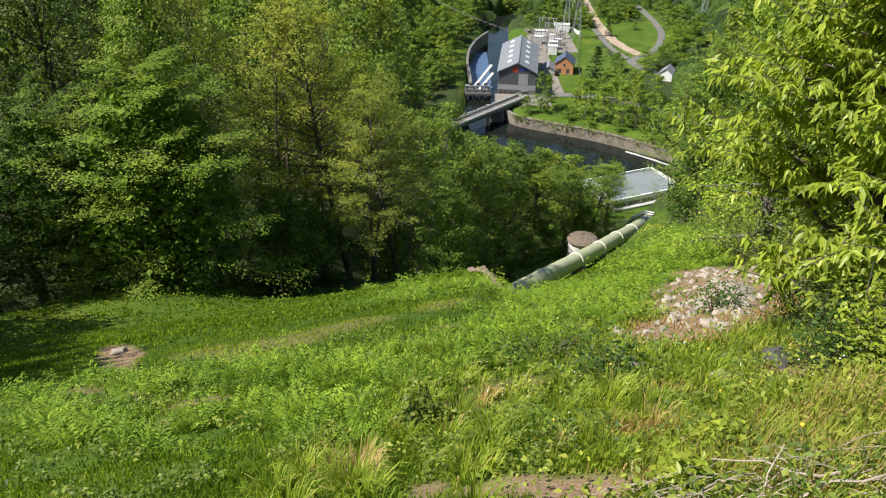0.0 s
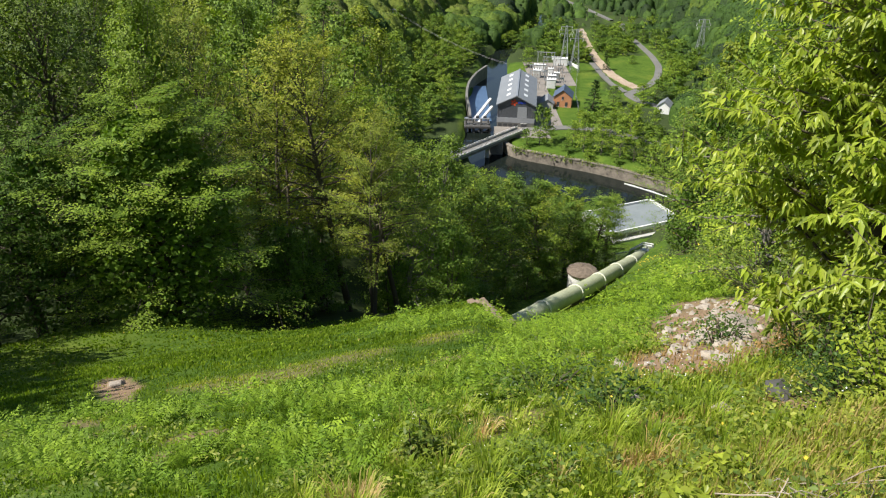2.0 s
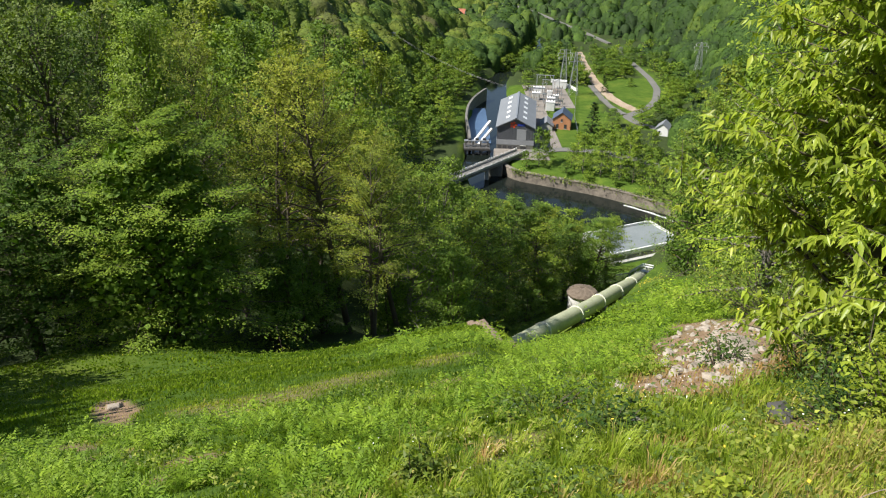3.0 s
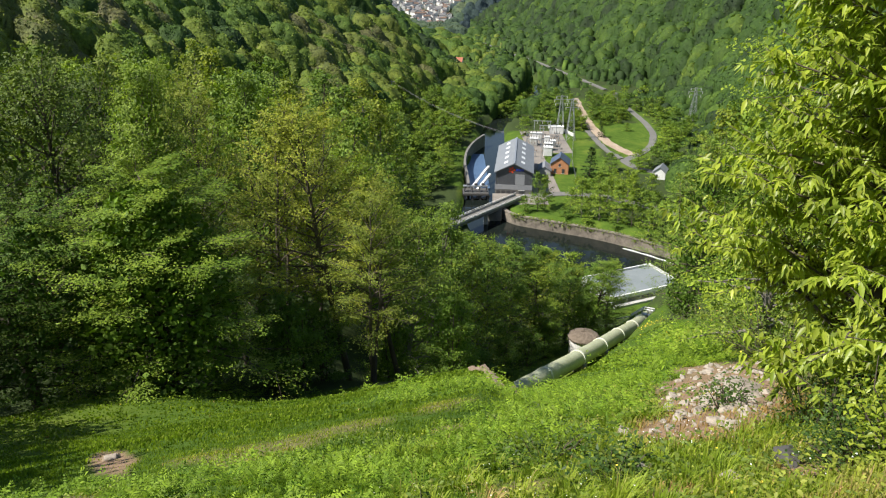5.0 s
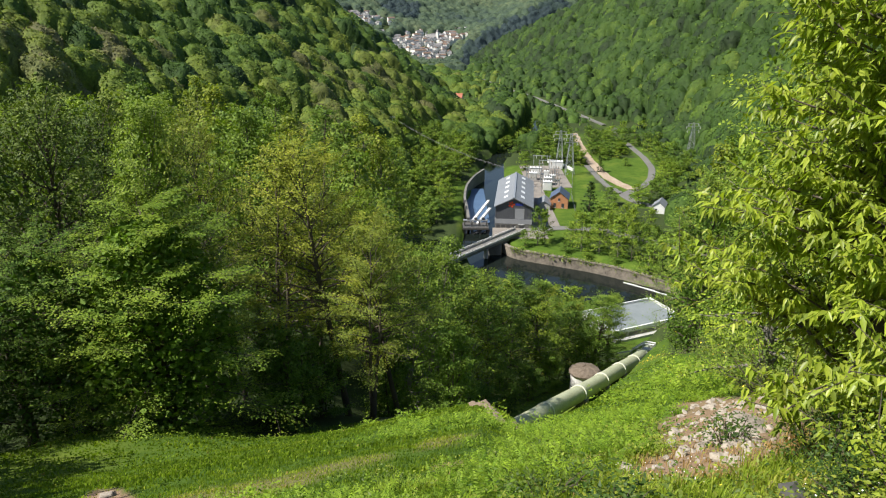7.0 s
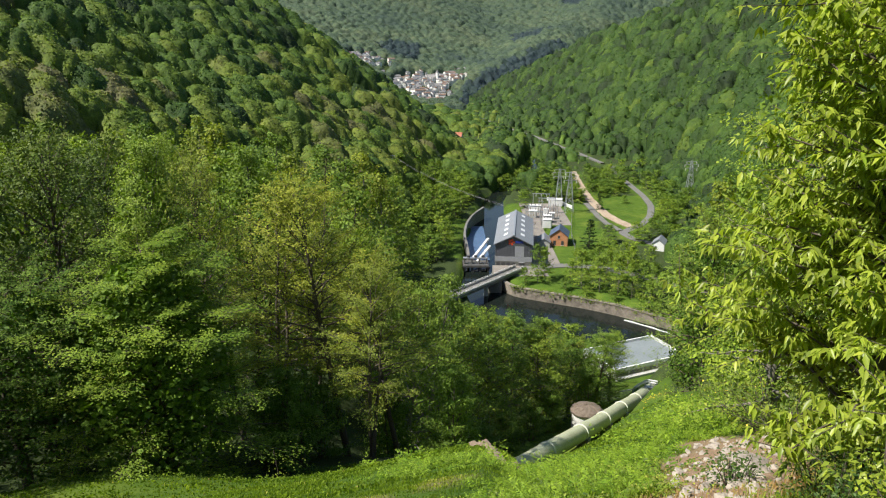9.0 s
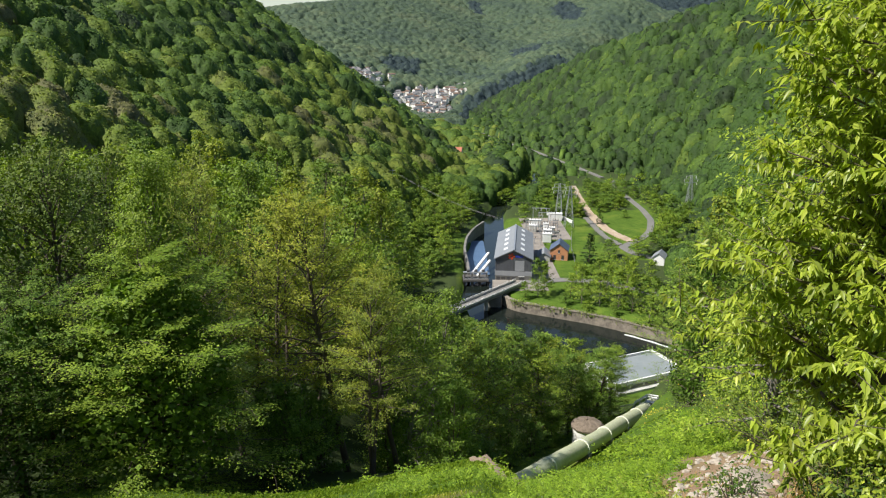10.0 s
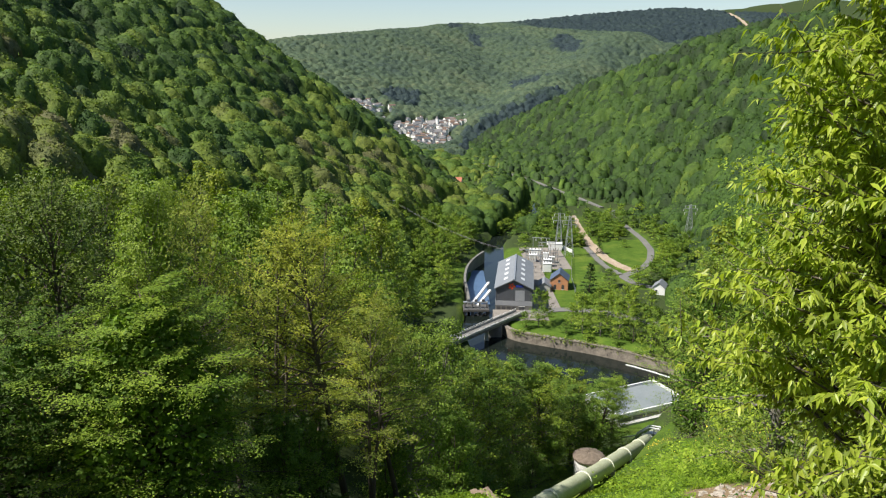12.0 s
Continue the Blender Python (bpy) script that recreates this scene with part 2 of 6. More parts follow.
def prism(bm, outline, axis_from, axis_to):
    """Extrudes an outline in x and z from one y to another."""
    a = [bm.verts.new((x, axis_from, z)) for x, z in outline]
    b = [bm.verts.new((x, axis_to, z)) for x, z in outline]
    n = len(outline)
    bm.faces.new(a)
    bm.faces.new(b[::-1])
    for k in range(n):
        bm.faces.new((a[k], b[k], b[(k + 1) % n], a[(k + 1) % n]))
    bmesh.ops.recalc_face_normals(bm, faces=bm.faces)
    return bm


def tube_np(pts, radii, sides=6):
    """A tapered tube along points; returns vertices and faces."""
    pts = np.asarray(pts, float)
    n = len(pts)
    d = np.gradient(pts, axis=0)
    d /= np.linalg.norm(d, axis=1)[:, None] + 1e-9
    ref = np.array([1.0, 0, 0]) if abs(d[0][0]) < 0.8 else np.array([0, 1.0, 0])
    u = np.cross(d, ref)
    u /= np.linalg.norm(u, axis=1)[:, None] + 1e-9
    w = np.cross(d, u)
    a = np.linspace(0, 2 * np.pi, sides, endpoint=False)
    ring = pts[:, None] + np.asarray(radii, float)[:, None, None] * (np.cos(a)[None, :, None] * u[:, None] + np.sin(a)[None, :, None] * w[:, None])
    v = ring.reshape(-1, 3)
    f = []
    for i in range(n - 1):
        for k in range(sides):
            k2 = (k + 1) % sides
            f.append((i * sides + k, i * sides + k2, (i + 1) * sides + k2, (i + 1) * sides + k))
    f.append(tuple(range(sides))[::-1])
    f.append(tuple((n - 1) * sides + k for k in range(sides)))
    return v, f


class Heap:
    """Gathers vertices and faces of many small pieces into one mesh."""
    def __init__(self):
        self.v, self.f, self.t, self.n = [], [], [], 0

    def add(self, v, f, tone=0.5):
        v = np.asarray(v, float)
        self.v.append(v)
        self.t.append(np.full(len(v), tone) if np.isscalar(tone) else np.asarray(tone))
        if isinstance(f, np.ndarray):
            self.f.extend((f + self.n).tolist())
        else:
            self.f.extend([tuple(i + self.n for i in q) for q in f])
        self.n += len(v)

    def mesh(self, name, mats, smooth=False):
        return mesh_of(name, np.concatenate(self.v), self.f, mats, np.concatenate(self.t), smooth)


# ---------------------------------------------------------------- the lie of the land
def sstep(a, b, v):
    t = np.clip((v - a) / (b - a), 0, 1)
    return t * t * (3 - 2 * t)


def smax(a, b, k):
    h = np.clip(0.5 + 0.5 * (a - b) / k, 0, 1)
    return b + (a - b) * h + k * h * (1 - h)


def smin(a, b, k):
    return -smax(-a, -b, k)


def waves(x, y, size, seed=0.0):
    """Smooth irregular swelling of about -1 to 1."""
    a, b = x / size, y / size
    return (np.sin(a * 2.1 + 1.3 * np.sin(b * 1.7 + seed) + seed) + np.sin(b * 2.6 + 1.7 * np.sin(a * 1.1 + 2 * seed)) + np.sin((a + b) * 1.6 + seed * 3)) / 3


RIVER = np.array([(120, 186), (84, 200), (62, 216), (44, 231), (24, 242), (15, 258), (15.5, 285), (17, 315), (21, 345), (25, 372), (28, 405), (42, 445), (56, 485), (66, 530), (60, 620)], float)
RIVER_W = np.array([30, 30, 32, 31, 25, 16, 13, 14, 14, 13, 11, 10, 9, 8, 8], float)
WATER_Z, BANK_Z = -95.0, -91.5


def river_gap(x, y):
    """Metres from the water's edge, negative in the river."""
    best = np.full(np.shape(x), 1e9)
    for (ax, ay), (bx, by), wa, wb in zip(RIVER[:-1], RIVER[1:], RIVER_W[:-1], RIVER_W[1:]):
        dx, dy = bx - ax, by - ay
        t = np.clip(((x - ax) * dx + (y - ay) * dy) / (dx * dx + dy * dy), 0, 1)
        d = np.hypot(x - ax - t * dx, y - ay - t * dy) - (wa + (wb - wa) * t) / 2
        best = np.minimum(best, d)
    return best


PIPE = np.array([(3.5, 55.5, -38.4), (11.0, 69.1, -43.3), (19.1, 82.8, -48.0), (24.1, 91.9, -51.1), (28.6, 100.0, -54.0), (34.2, 110.8, -57.7), (38.5, 119.5, -62.6), (44.0, 131.0, -70.0)])


def pipe_gap(x, y):
    """Metres from the pipe's line in plan, and the pipe's height at the nearest place."""
    best, zz = np.full(np.shape(x), 1e9), np.zeros(np.shape(x))
    for a, b in zip(PIPE[:5], PIPE[1:6]):
        d = b - a
        t = np.clip(((x - a[0]) * d[0] + (y - a[1]) * d[1]) / (d[0] ** 2 + d[1] ** 2), 0, 1)
        g = np.hypot(x - a[0] - t * d[0], y - a[1] - t * d[1])
        zz = np.where(g < best, a[2] + t * d[2], zz)
        best = np.minimum(best, g)
    return best, zz


def floor_z(y):
    return np.interp(y, [0, 540, 800, 1450, 1700], [BANK_Z, BANK_Z, -99, -154, -154])


def ground(x, y):
    x, y = np.asarray(x, float), np.asarray(y, float)
    # the slope below the viewpoint
    run = np.where(y < 0, np.where(y < -40, -1.55 + 23.2 - 0.25 * (y + 40), -1.55 - 0.58 * y), np.where(y < 60, -1.55 - 0.58 * y, -36.35 - 0.45 * (y - 60)))
    shelf = 1 - sstep(-16, 4, x)
    run = run + shelf * 0.34 * np.clip(y - 42, 0, 130)
    cross = np.where(x > 0, 0.217 * np.minimum(x, 90), -0.217 * 30 * (1 - np.exp(np.minimum(x, 0) / 30)))
    cross = cross * (1 - 0.85 * sstep(115, 190, y))
    edge = 40 + (19 + (x - 3) * 2.65 - 40) * sstep(1.5, 4, x)
    drop = 7.0 * sstep(0, 24, y - edge) * (1 - sstep(125, 180, y)) * (1 - 0.75 * shelf)
    near = run + cross - drop
    near = near + 0.10 * waves(x, y, 3.0, 1.0) * sstep(2.5, 6, np.hypot(x, y)) + 0.5 * waves(x, y, 14.0, 2.0) * sstep(8, 30, np.hypot(x, y))
    near = near + 1.3 * np.exp(-((x + 19) ** 2 + (y - 36) ** 2) / 40) - 0.9 * np.exp(-((x + 8) ** 2 + (y - 38) ** 2) / 18) - 0.45 * np.exp(-((x - 3.6) ** 2 + (y - 24) ** 2) / 12)
    near = near - 0.75 * sstep(11, 18, y) * (1 - sstep(62, 75, y)) * sstep(0.05, 0.12, x / (y + 1)) * (1 - sstep(0.29, 0.34, x / (y + 1)))
    near = near - 7.0 * sstep(113, 132, y) * (1 - sstep(188, 205, y)) * sstep(24, 38, x) * (1 - sstep(72, 90, x))
    # the trench in which the pipe lies
    gap_p, z_p = pipe_gap(x, y)
    near = near + (np.minimum(near, z_p - 1.4) - near) * (1 - sstep(3.5, 8.5, gap_p))
    fl = floor_z(y)
    # valley sides
    lf = np.interp(y, [0, 100, 200, 300, 350, 480, 560, 650, 760, 860, 1000, 1300, 3000], [-95, -62, -38, -12, -6, 14, 10, -8, -46, -96, -250, -560, -1500])
    left = fl + 0.70 * (lf - x) + 6 * waves(x, y, 70, 4.0)
    left = smin(left, 150 + 0 * x, 40)
    rf = np.interp(y, [0, 100, 200, 300, 400, 500, 700, 1000, 1250, 1400, 1700, 3000], [210, 150, 108, 112, 132, 152, 124, 78, 46, 70, 500, 1500])
    crest = np.interp(y, [0, 300, 600, 800, 1150, 1350, 1600], [96, 76, 46, 19, -69, -125, -160])
    right = fl + 0.8 * (x - rf) + 5 * waves(x, y, 60, 7.0)
    right = smin(right, crest - 0.12 * np.maximum(x - rf - 150, 0), 20)
    far = -154 + 0.25 * (y - 1450) - 0.20 * np.clip(x, -400, 120) + 14 * waves(x, y, 260, 3.0)
    far = far + 38 * np.exp(-((x - 40 - 0.55 * (y - 1480)) / (70 + 0.05 * np.maximum(y - 1400, 0))) ** 2) * sstep(1400, 1650, y) * (1 - sstep(2300, 2650, y))
    far = smin(far, 148 + 28 * sstep(20, 330, x) + 0.165 * np.clip(x, -1500, 1500) + 0.046 * np.clip(x - 150, 0, 1500) + 6 * waves(x, y, 150, 1.0) - 0.35 * np.maximum(y - 2750, 0), 40)
    far = np.where(y > 900, far, -400)
    z = smax(near, fl, 5.0)
    z = smax(z, left, 10.0)
    z = smax(z, right, 10.0)
    z = smax(z, far, 12.0)
    # the river's bed, with sloping banks
    gap = river_gap(x, y)
    cut = (1 - sstep(-1.0, 2.0, gap)) * (y > 150) * (y < 640)
    return z * (1 - cut) + (WATER_Z - 3.5) * cut


def gz(x, y):
    return float(ground(x, y))


def quads_mesh(name, v, mat, tone):
    """A mesh of loose quads from an array (n, 4, 3)."""
    n = len(v)
    me = bpy.data.meshes.new(name)
    me.vertices.add(4 * n)
    me.vertices.foreach_set("co", v.reshape(-1).astype(np.float32))
    me.loops.add(4 * n)
    me.loops.foreach_set("vertex_index", np.arange(4 * n, dtype=np.int32))
    me.polygons.add(n)
    me.polygons.foreach_set("loop_start", np.arange(0, 4 * n, 4, dtype=np.int32))
    me.materials.append(mat)
    a = me.attributes.new("tone", "FLOAT", "POINT")
    a.data.foreach_set("value", np.repeat(tone, 4).astype(np.float32))
    me.update(calc_edges=True)
    return me


def unit(v):
    return v / (np.linalg.norm(v, axis=-1, keepdims=True) + 1e-9)


def facing_quads(p, nrm, size, rng, long=1.0, roll=None):
    """Kite-shaped quads at p with normals nrm; size per quad."""
    t = unit(np.cross(nrm, unit(rng.normal(size=p.shape)))) if roll is None else unit(roll - nrm * (roll * nrm).sum(-1, keepdims=True))
    b = np.cross(nrm, t)
    s = size[..., None]
    k = rng.uniform(0.7, 1.3, size=p.shape[:-1] + (4, 1))
    return np.stack([p + t * s * long * k[..., 0, :], p + b * s * k[..., 1, :], p - t * s * long * k[..., 2, :], p - b * s * k[..., 3, :]], axis=-2)


# ---------------------------------------------------------------- ground sheet
azs = np.radians(np.concatenate([np.arange(-180, -44, 6.0), np.arange(-44, 44.1, 0.5), np.arange(50, 180, 6.0)]))
rads = np.concatenate([[0.0], np.geomspace(0.4, 60, 95), np.linspace(61.5, 180, 60), np.linspace(182.5, 420, 96), np.geomspace(426, 4700, 75)])
NA, NR = len(azs), len(rads)
AA, RR = np.meshgrid(azs, rads)
GX, GY = np.sin(AA) * RR, np.cos(AA) * RR
GZ = ground(GX, GY)
gv = np.stack([GX, GY, GZ], -1).reshape(-1, 3)
gf = []
for i in range(NR - 1):
    for j in range(NA):
        j2 = (j + 1) % NA
        gf.append((i * NA + j, i * NA + j2, (i + 1) * NA + j2, (i + 1) * NA + j))


def line_gap(x, y, pts):
    best = np.full(np.shape(x), 1e9)
    for (ax, ay), (bx, by) in zip(pts[:-1], pts[1:]):
        dx, dy = bx - ax, by - ay
        t = np.clip(((x - ax) * dx + (y - ay) * dy) / (dx * dx + dy * dy + 1e-9), 0, 1)
        best = np.minimum(best, np.hypot(x - ax - t * dx, y - ay - t * dy))
    return best


LOOP_ROAD = [(113, 492), (108.5, 467), (110, 437), (110.4, 402), (108.6, 379), (102, 356), (94, 341), (87.5, 334)]
LOW_ROAD = [(87.5, 334), (81.5, 327), (84, 317), (92, 308)]
BANK_ROAD = [(30, 276), (48, 279), (62, 276), (76, 265), (90, 252)]
TRACK = [(83, 472), (80.5, 435), (79.1, 406), (79.6, 380), (81.2, 360), (84, 347), (88.5, 337)]
FAR_ROAD = [(34, 862), (52, 745), (80, 640), (95, 556), (108, 500)]


def open_land(x, y):
    """1 on meadow, road and yard, 0 in the woods."""
    x, y = np.asarray(x, float), np.asarray(y, float)
    edge = np.where(x < 2, 41 + 0.06 * x + 1.2 * np.sin(x * 0.7), 60.0)
    near = (y < edge) & (x < 0.40 * y + 9) & (x > -34)
    corridor = (line_gap(x, y, [(p[0] - 3, p[1]) for p in PIPE[:6]]) < 6.5) & (y > 50)
    bank = (y > 40) & (y < 88) & (x > 0.18 * y - 6) & (x < 0.335 * y)
    yard = (x > 14) & (x < 74) & (y > 262) & (y < 385)
    field = (x > 2) & (x < 18) & (y > 288) & (y < 350)
    loop = (x > 84) & (x < 110) & (y > 345) & (y < 404)
    strip = (line_gap(x, y, [(26, 258), (52, 246), (74, 228)]) < 13)
    roads = np.minimum.reduce([line_gap(x, y, r) for r in (LOOP_ROAD, LOW_ROAD, BANK_ROAD, TRACK)]) < 5
    fr = (line_gap(x, y, FAR_ROAD) < 2.5) | (np.hypot((x - 15) / 14, (y - 592) / 56) < 1) | (line_gap(x, y, [(-26, 371), (-16, 379), (-6, 381)]) < 4.5)
    block = (x > 36) & (x < 74) & (y > 172) & (y < 214)
    return near | corridor | bank | yard | field | loop | strip | roads | fr | block | ((river_gap(x, y) < np.where(y > 365, 0.3, 2.5)) & (y > 150) & (y < 600))


def dry_land(x, y):
    """Bare or dry patches on the open slope."""
    d = np.zeros(np.shape(x))
    for cx, cy, rx, ry, k in ((-3.35, 11.8, 1.3, 1.2, 0.44), (-1.9, 12.9, 0.8, 1.0, 0.42), (-5.0, 12.4, 0.6, 0.8, 0.36), (0.0, 14.2, 0.7, 1.0, 0.4), (-4.9, 7.6, 0.35, 0.3, 0.8), (-3.0, 6.9, 0.45, 0.3, 0.8), (0.47, 10.2, 0.7, 0.6, 0.75), (-2.6, 6.2, 0.5, 0.35, 0.7), (-4.6, 8.0, 0.6, 0.4, 0.6),
                              (2.8, 6.6, 0.8, 0.8, 1.0), (3.5, 8.0, 0.9, 1.3, 1.0), (4.5, 10.3, 1.0, 1.9, 1.0), (5.3, 12.0, 0.8, 1.6, 0.9), (0.35, 2.82, 0.30, 0.17, 0.95), (0.78, 2.72, 0.32, 0.2, 1.0), (-0.05, 2.95, 0.16, 0.15, 0.8), (1.25, 3.4, 0.2, 0.15, 0.6), (0.75, 5.3, 0.3, 0.25, 0.6), (-0.2, 4.7, 0.3, 0.4, 0.5), (-5.6, 9.0, 0.5, 0.4, 0.6), (2.7, 4.3, 0.3, 0.25, 0.9), (2.5, 6.0, 0.4, 0.4, 0.6), (1.6, 4.3, 0.2, 0.15, 0.8), (0.3, 4.8, 0.3, 0.3, 0.5)):
        q = ((x - cx) / rx) ** 2 + ((y - cy) / ry) ** 2 + 0.5 * waves(x, y, 0.35, cx)
        d = np.maximum(d, k * (1 - sstep(0.5, 1.5, q)))
    d = np.maximum(d, 0.8 * (1 - sstep(2.5, 4.5, line_gap(x, y, [(-26, 371), (-16, 379), (-6, 381)]))))
    # worn ring round the marker stone, stretched down the slope
    dx, dy = x + 7.6, y - 14.0
    q = ((2.46 * dx + 1.28 * dy) / 1.42) ** 2 + ((0.53 * dx + 0.85 * dy) / 1.42) ** 2 + 0.4 * waves(x, y, 0.4, 3.0)
    return np.maximum(d, 1 - sstep(0.5, 1.3, q))


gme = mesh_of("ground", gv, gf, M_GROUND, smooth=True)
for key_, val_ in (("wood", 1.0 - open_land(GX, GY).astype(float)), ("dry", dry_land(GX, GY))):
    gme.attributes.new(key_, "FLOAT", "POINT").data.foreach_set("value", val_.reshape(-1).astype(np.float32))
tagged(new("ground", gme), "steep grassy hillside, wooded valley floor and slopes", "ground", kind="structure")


def ribbon(name, pts, width, mat, lift, label, category, steps=60, ragged=0.0):
    """A strip laid on the ground along a line, with thickness."""
    pts = np.asarray(pts, float)
    s = np.concatenate([[0], np.cumsum(np.hypot(*np.diff(pts, axis=0).T))])
    u = np.linspace(0, s[-1], steps)
    cx, cy = np.interp(u, s, pts[:, 0]), np.interp(u, s, pts[:, 1])
    for _ in range(3):
        cx[1:-1], cy[1:-1] = (cx[:-2] + 2 * cx[1:-1] + cx[2:]) / 4, (cy[:-2] + 2 * cy[1:-1] + cy[2:]) / 4
    dx, dy = np.gradient(cx), np.gradient(cy)
    ln = np.hypot(dx, dy)
    nx, ny = -dy / ln, dx / ln
    rng = np.random.default_rng(len(name) + steps)
    cols = np.linspace(-0.5, 0.5, 7)
    v = []
    for c in cols:
        w = width * c + (rng.normal(size=steps) * ragged if abs(c) > 0.4 else 0)
        px, py = cx + nx * w, cy + ny * w
        v.append(np.stack([px, py, ground(px, py) + lift], -1))
    top = np.stack(v, 1)
    mid = top.mean(1, keepdims=True)[..., 2]
    top[..., 2] = np.maximum(top[..., 2], mid)
    low = top.copy()
    low[..., 2] -= lift + 1.5
    n, k = top.shape[:2]
    verts = np.concatenate([top.reshape(-1, 3), low.reshape(-1, 3)])
    f = [(i * k + j, i * k + j + 1, (i + 1) * k + j + 1, (i + 1) * k + j) for i in range(n - 1) for j in range(k - 1)]
    o = n * k
    for i in range(n - 1):
        f.append((i * k, (i + 1) * k, o + (i + 1) * k, o + i * k))
        f.append((i * k + k - 1, o + i * k + k - 1, o + (i + 1) * k + k - 1, (i + 1) * k + k - 1))
    return tagged(new(name, mesh_of(name, verts, f, mat)), label, category, kind="structure")


ribbon("road", LOOP_ROAD, 3.4, M_ROAD, 0.25, "narrow grey asphalt road round the meadow", "road")
ribbon("road", LOW_ROAD, 4.0, M_ROAD, 0.2, "narrow grey asphalt lane past the white house", "road", 30)
ribbon("road", BANK_ROAD, 4.5, M_ROAD, 0.25, "grey access road along the river bank", "road")
ribbon("road", FAR_ROAD, 2.8, M_ROAD, 0.8, "distant valley road between the woods", "road", 80)
ribbon("dirt_track", TRACK, 4.8, M_TRACK, 0.4, "freshly dug orange-brown earth track", "track", 50, 0.22)
ribbon("dirt_track", [(75.6, 384), (76.3, 360), (77.5, 343), (81.5, 330)], 2.6, M_ROAD, 0.5, "grey gravel lane beside the earth track", "track", 30, 0.2)

# water
wv = [(-10, 165, WATER_Z), (150, 165, WATER_Z), (150, 545, WATER_Z), (-10, 545, WATER_Z)]
wf = [(0, 1, 2, 3)]
tagged(new("water", mesh_of("water", wv, wf, M_WATER)), "dark still river water reflecting the wooded slopes", "river", kind="structure")


# ---------------------------------------------------------------- far woods
LOW_SCRUB = ([(34, 862), (52, 745), (80, 640), (95, 556), (108, 500)], [(16, 640), (13, 560)], TRACK, LOOP_ROAD)


def canopy(name, az, dist, steps, spacing, height, radius, tone, keep, leaves, leaf, mat, label, seed, vary=0.16, lump=1.5, base=0.4):
    """A closed roof of crowns on a stretch of ground, joined in one object: a dome or cone for each tree,
    swelling with smaller clumps of branches, and loose sprays of leaves all over it."""
    rng = np.random.default_rng(seed)
    A, D = np.meshgrid(np.radians(np.arange(az[0], az[1], steps[0])), np.arange(dist[0], dist[1], steps[1]))
    X, Y = np.sin(A) * D, np.cos(A) * D
    Z = ground(X, Y)

    def cells(s, grow):
        """Jittered points of a square net, with the net's corner."""
        ox, oy = np.floor(X.min() / s) - 2, np.floor(Y.min() / s) - 2
        nx, ny = int(X.max() / s - ox) + 4, int(Y.max() / s - oy) + 4
        gx, gy = np.meshgrid(np.arange(nx), np.arange(ny), indexing="ij")
        return ox, oy, (ox + gx + rng.uniform(0.08, 0.92, gx.shape)) * s, (oy + gy + rng.uniform(0.08, 0.92, gy.shape)) * s, grow * rng.uniform(0.62, 1.38, gx.shape)

    ox, oy, cx, cy, size = cells(spacing, 1.0)
    stands = keep(cx, cy) & ~open_land(cx, cy)
    for ax, ay in ((1, 0), (-1, 0), (0, 1), (0, -1)):
        stands &= ~open_land(cx + 0.8 * radius * ax, cy + 0.8 * radius * ay)
    for ln in LOW_SCRUB:
        size = size * np.clip(line_gap(cx, cy, ln) / 45, 0.42, 1)
    hue = np.clip(tone(cx, cy) + rng.normal(0, vary, cx.shape), 0, 0.95)
    fir = (hue < 0.13) & (cy > 900)
    wx, wy = X + 0.16 * spacing * waves(X, Y, spacing * 0.3, 1.0), Y + 0.16 * spacing * waves(Y, X, spacing * 0.3, 2.0)
    up, col = np.full(X.shape, -2.0), np.clip(tone(X, Y), 0, 0.95)
    bi, bj = np.floor(wx / spacing - ox).astype(int), np.floor(wy / spacing - oy).astype(int)
    for di in (-1, 0, 1):
        for dj in (-1, 0, 1):
            i, j = bi + di, bj + dj
            r = radius * size[i, j]
            q = np.hypot(wx - cx[i, j], wy - cy[i, j]) / r
            h = height * size[i, j] * np.where(fir[i, j], 1.3 - 1.0 * q, base + (1 - base) * np.sqrt(np.maximum(0, 1 - q * q)))
            h = np.where(stands[i, j] & (q < 1), h, -2.0)
            col = np.where(h > up, hue[i, j], col)
            up = np.maximum(up, h)
    s2 = spacing * 0.3
    ox, oy, lx, ly, sz = cells(s2, 1.0)
    bi, bj = np.floor(X / s2 - ox).astype(int), np.floor(Y / s2 - oy).astype(int)
    swell = np.zeros(X.shape)
    for di in (-1, 0, 1):
        for dj in (-1, 0, 1):
            i, j = bi + di, bj + dj
            q = np.hypot(X - lx[i, j], Y - ly[i, j]) / (s2 * 0.95 * sz[i, j])
            swell = np.maximum(swell, sz[i, j] * np.sqrt(np.maximum(0, 1 - q * q)))
    up[0], up[-1], up[:, 0], up[:, -1] = -2.0, -2.0, -2.0, -2.0
    lean = np.stack([ground(X - 12, Y) - ground(X + 12, Y), ground(X, Y - 12) - ground(X, Y + 12), np.full(X.shape, 75.0)], -1)
    P = np.stack([X, Y, Z], -1) + unit(lean) * up[..., None]
    gd, ga = np.gradient(P, axis=0), np.gradient(P, axis=1)
    out = unit(np.cross(gd, ga))
    out = np.where(out[..., 2:] < 0, -out, out)
    P = P + out * np.where(up > 0, lump * (swell - 0.5), 0)[..., None]
    nd, na = X.shape
    k = np.arange(nd * na).reshape(nd, na)
    f = np.stack([k[:-1, :-1], k[:-1, 1:], k[1:, 1:], k[1:, :-1]], -1).reshape(-1, 4)
    f = f[(up.reshape(-1)[f] > 0).any(1)]
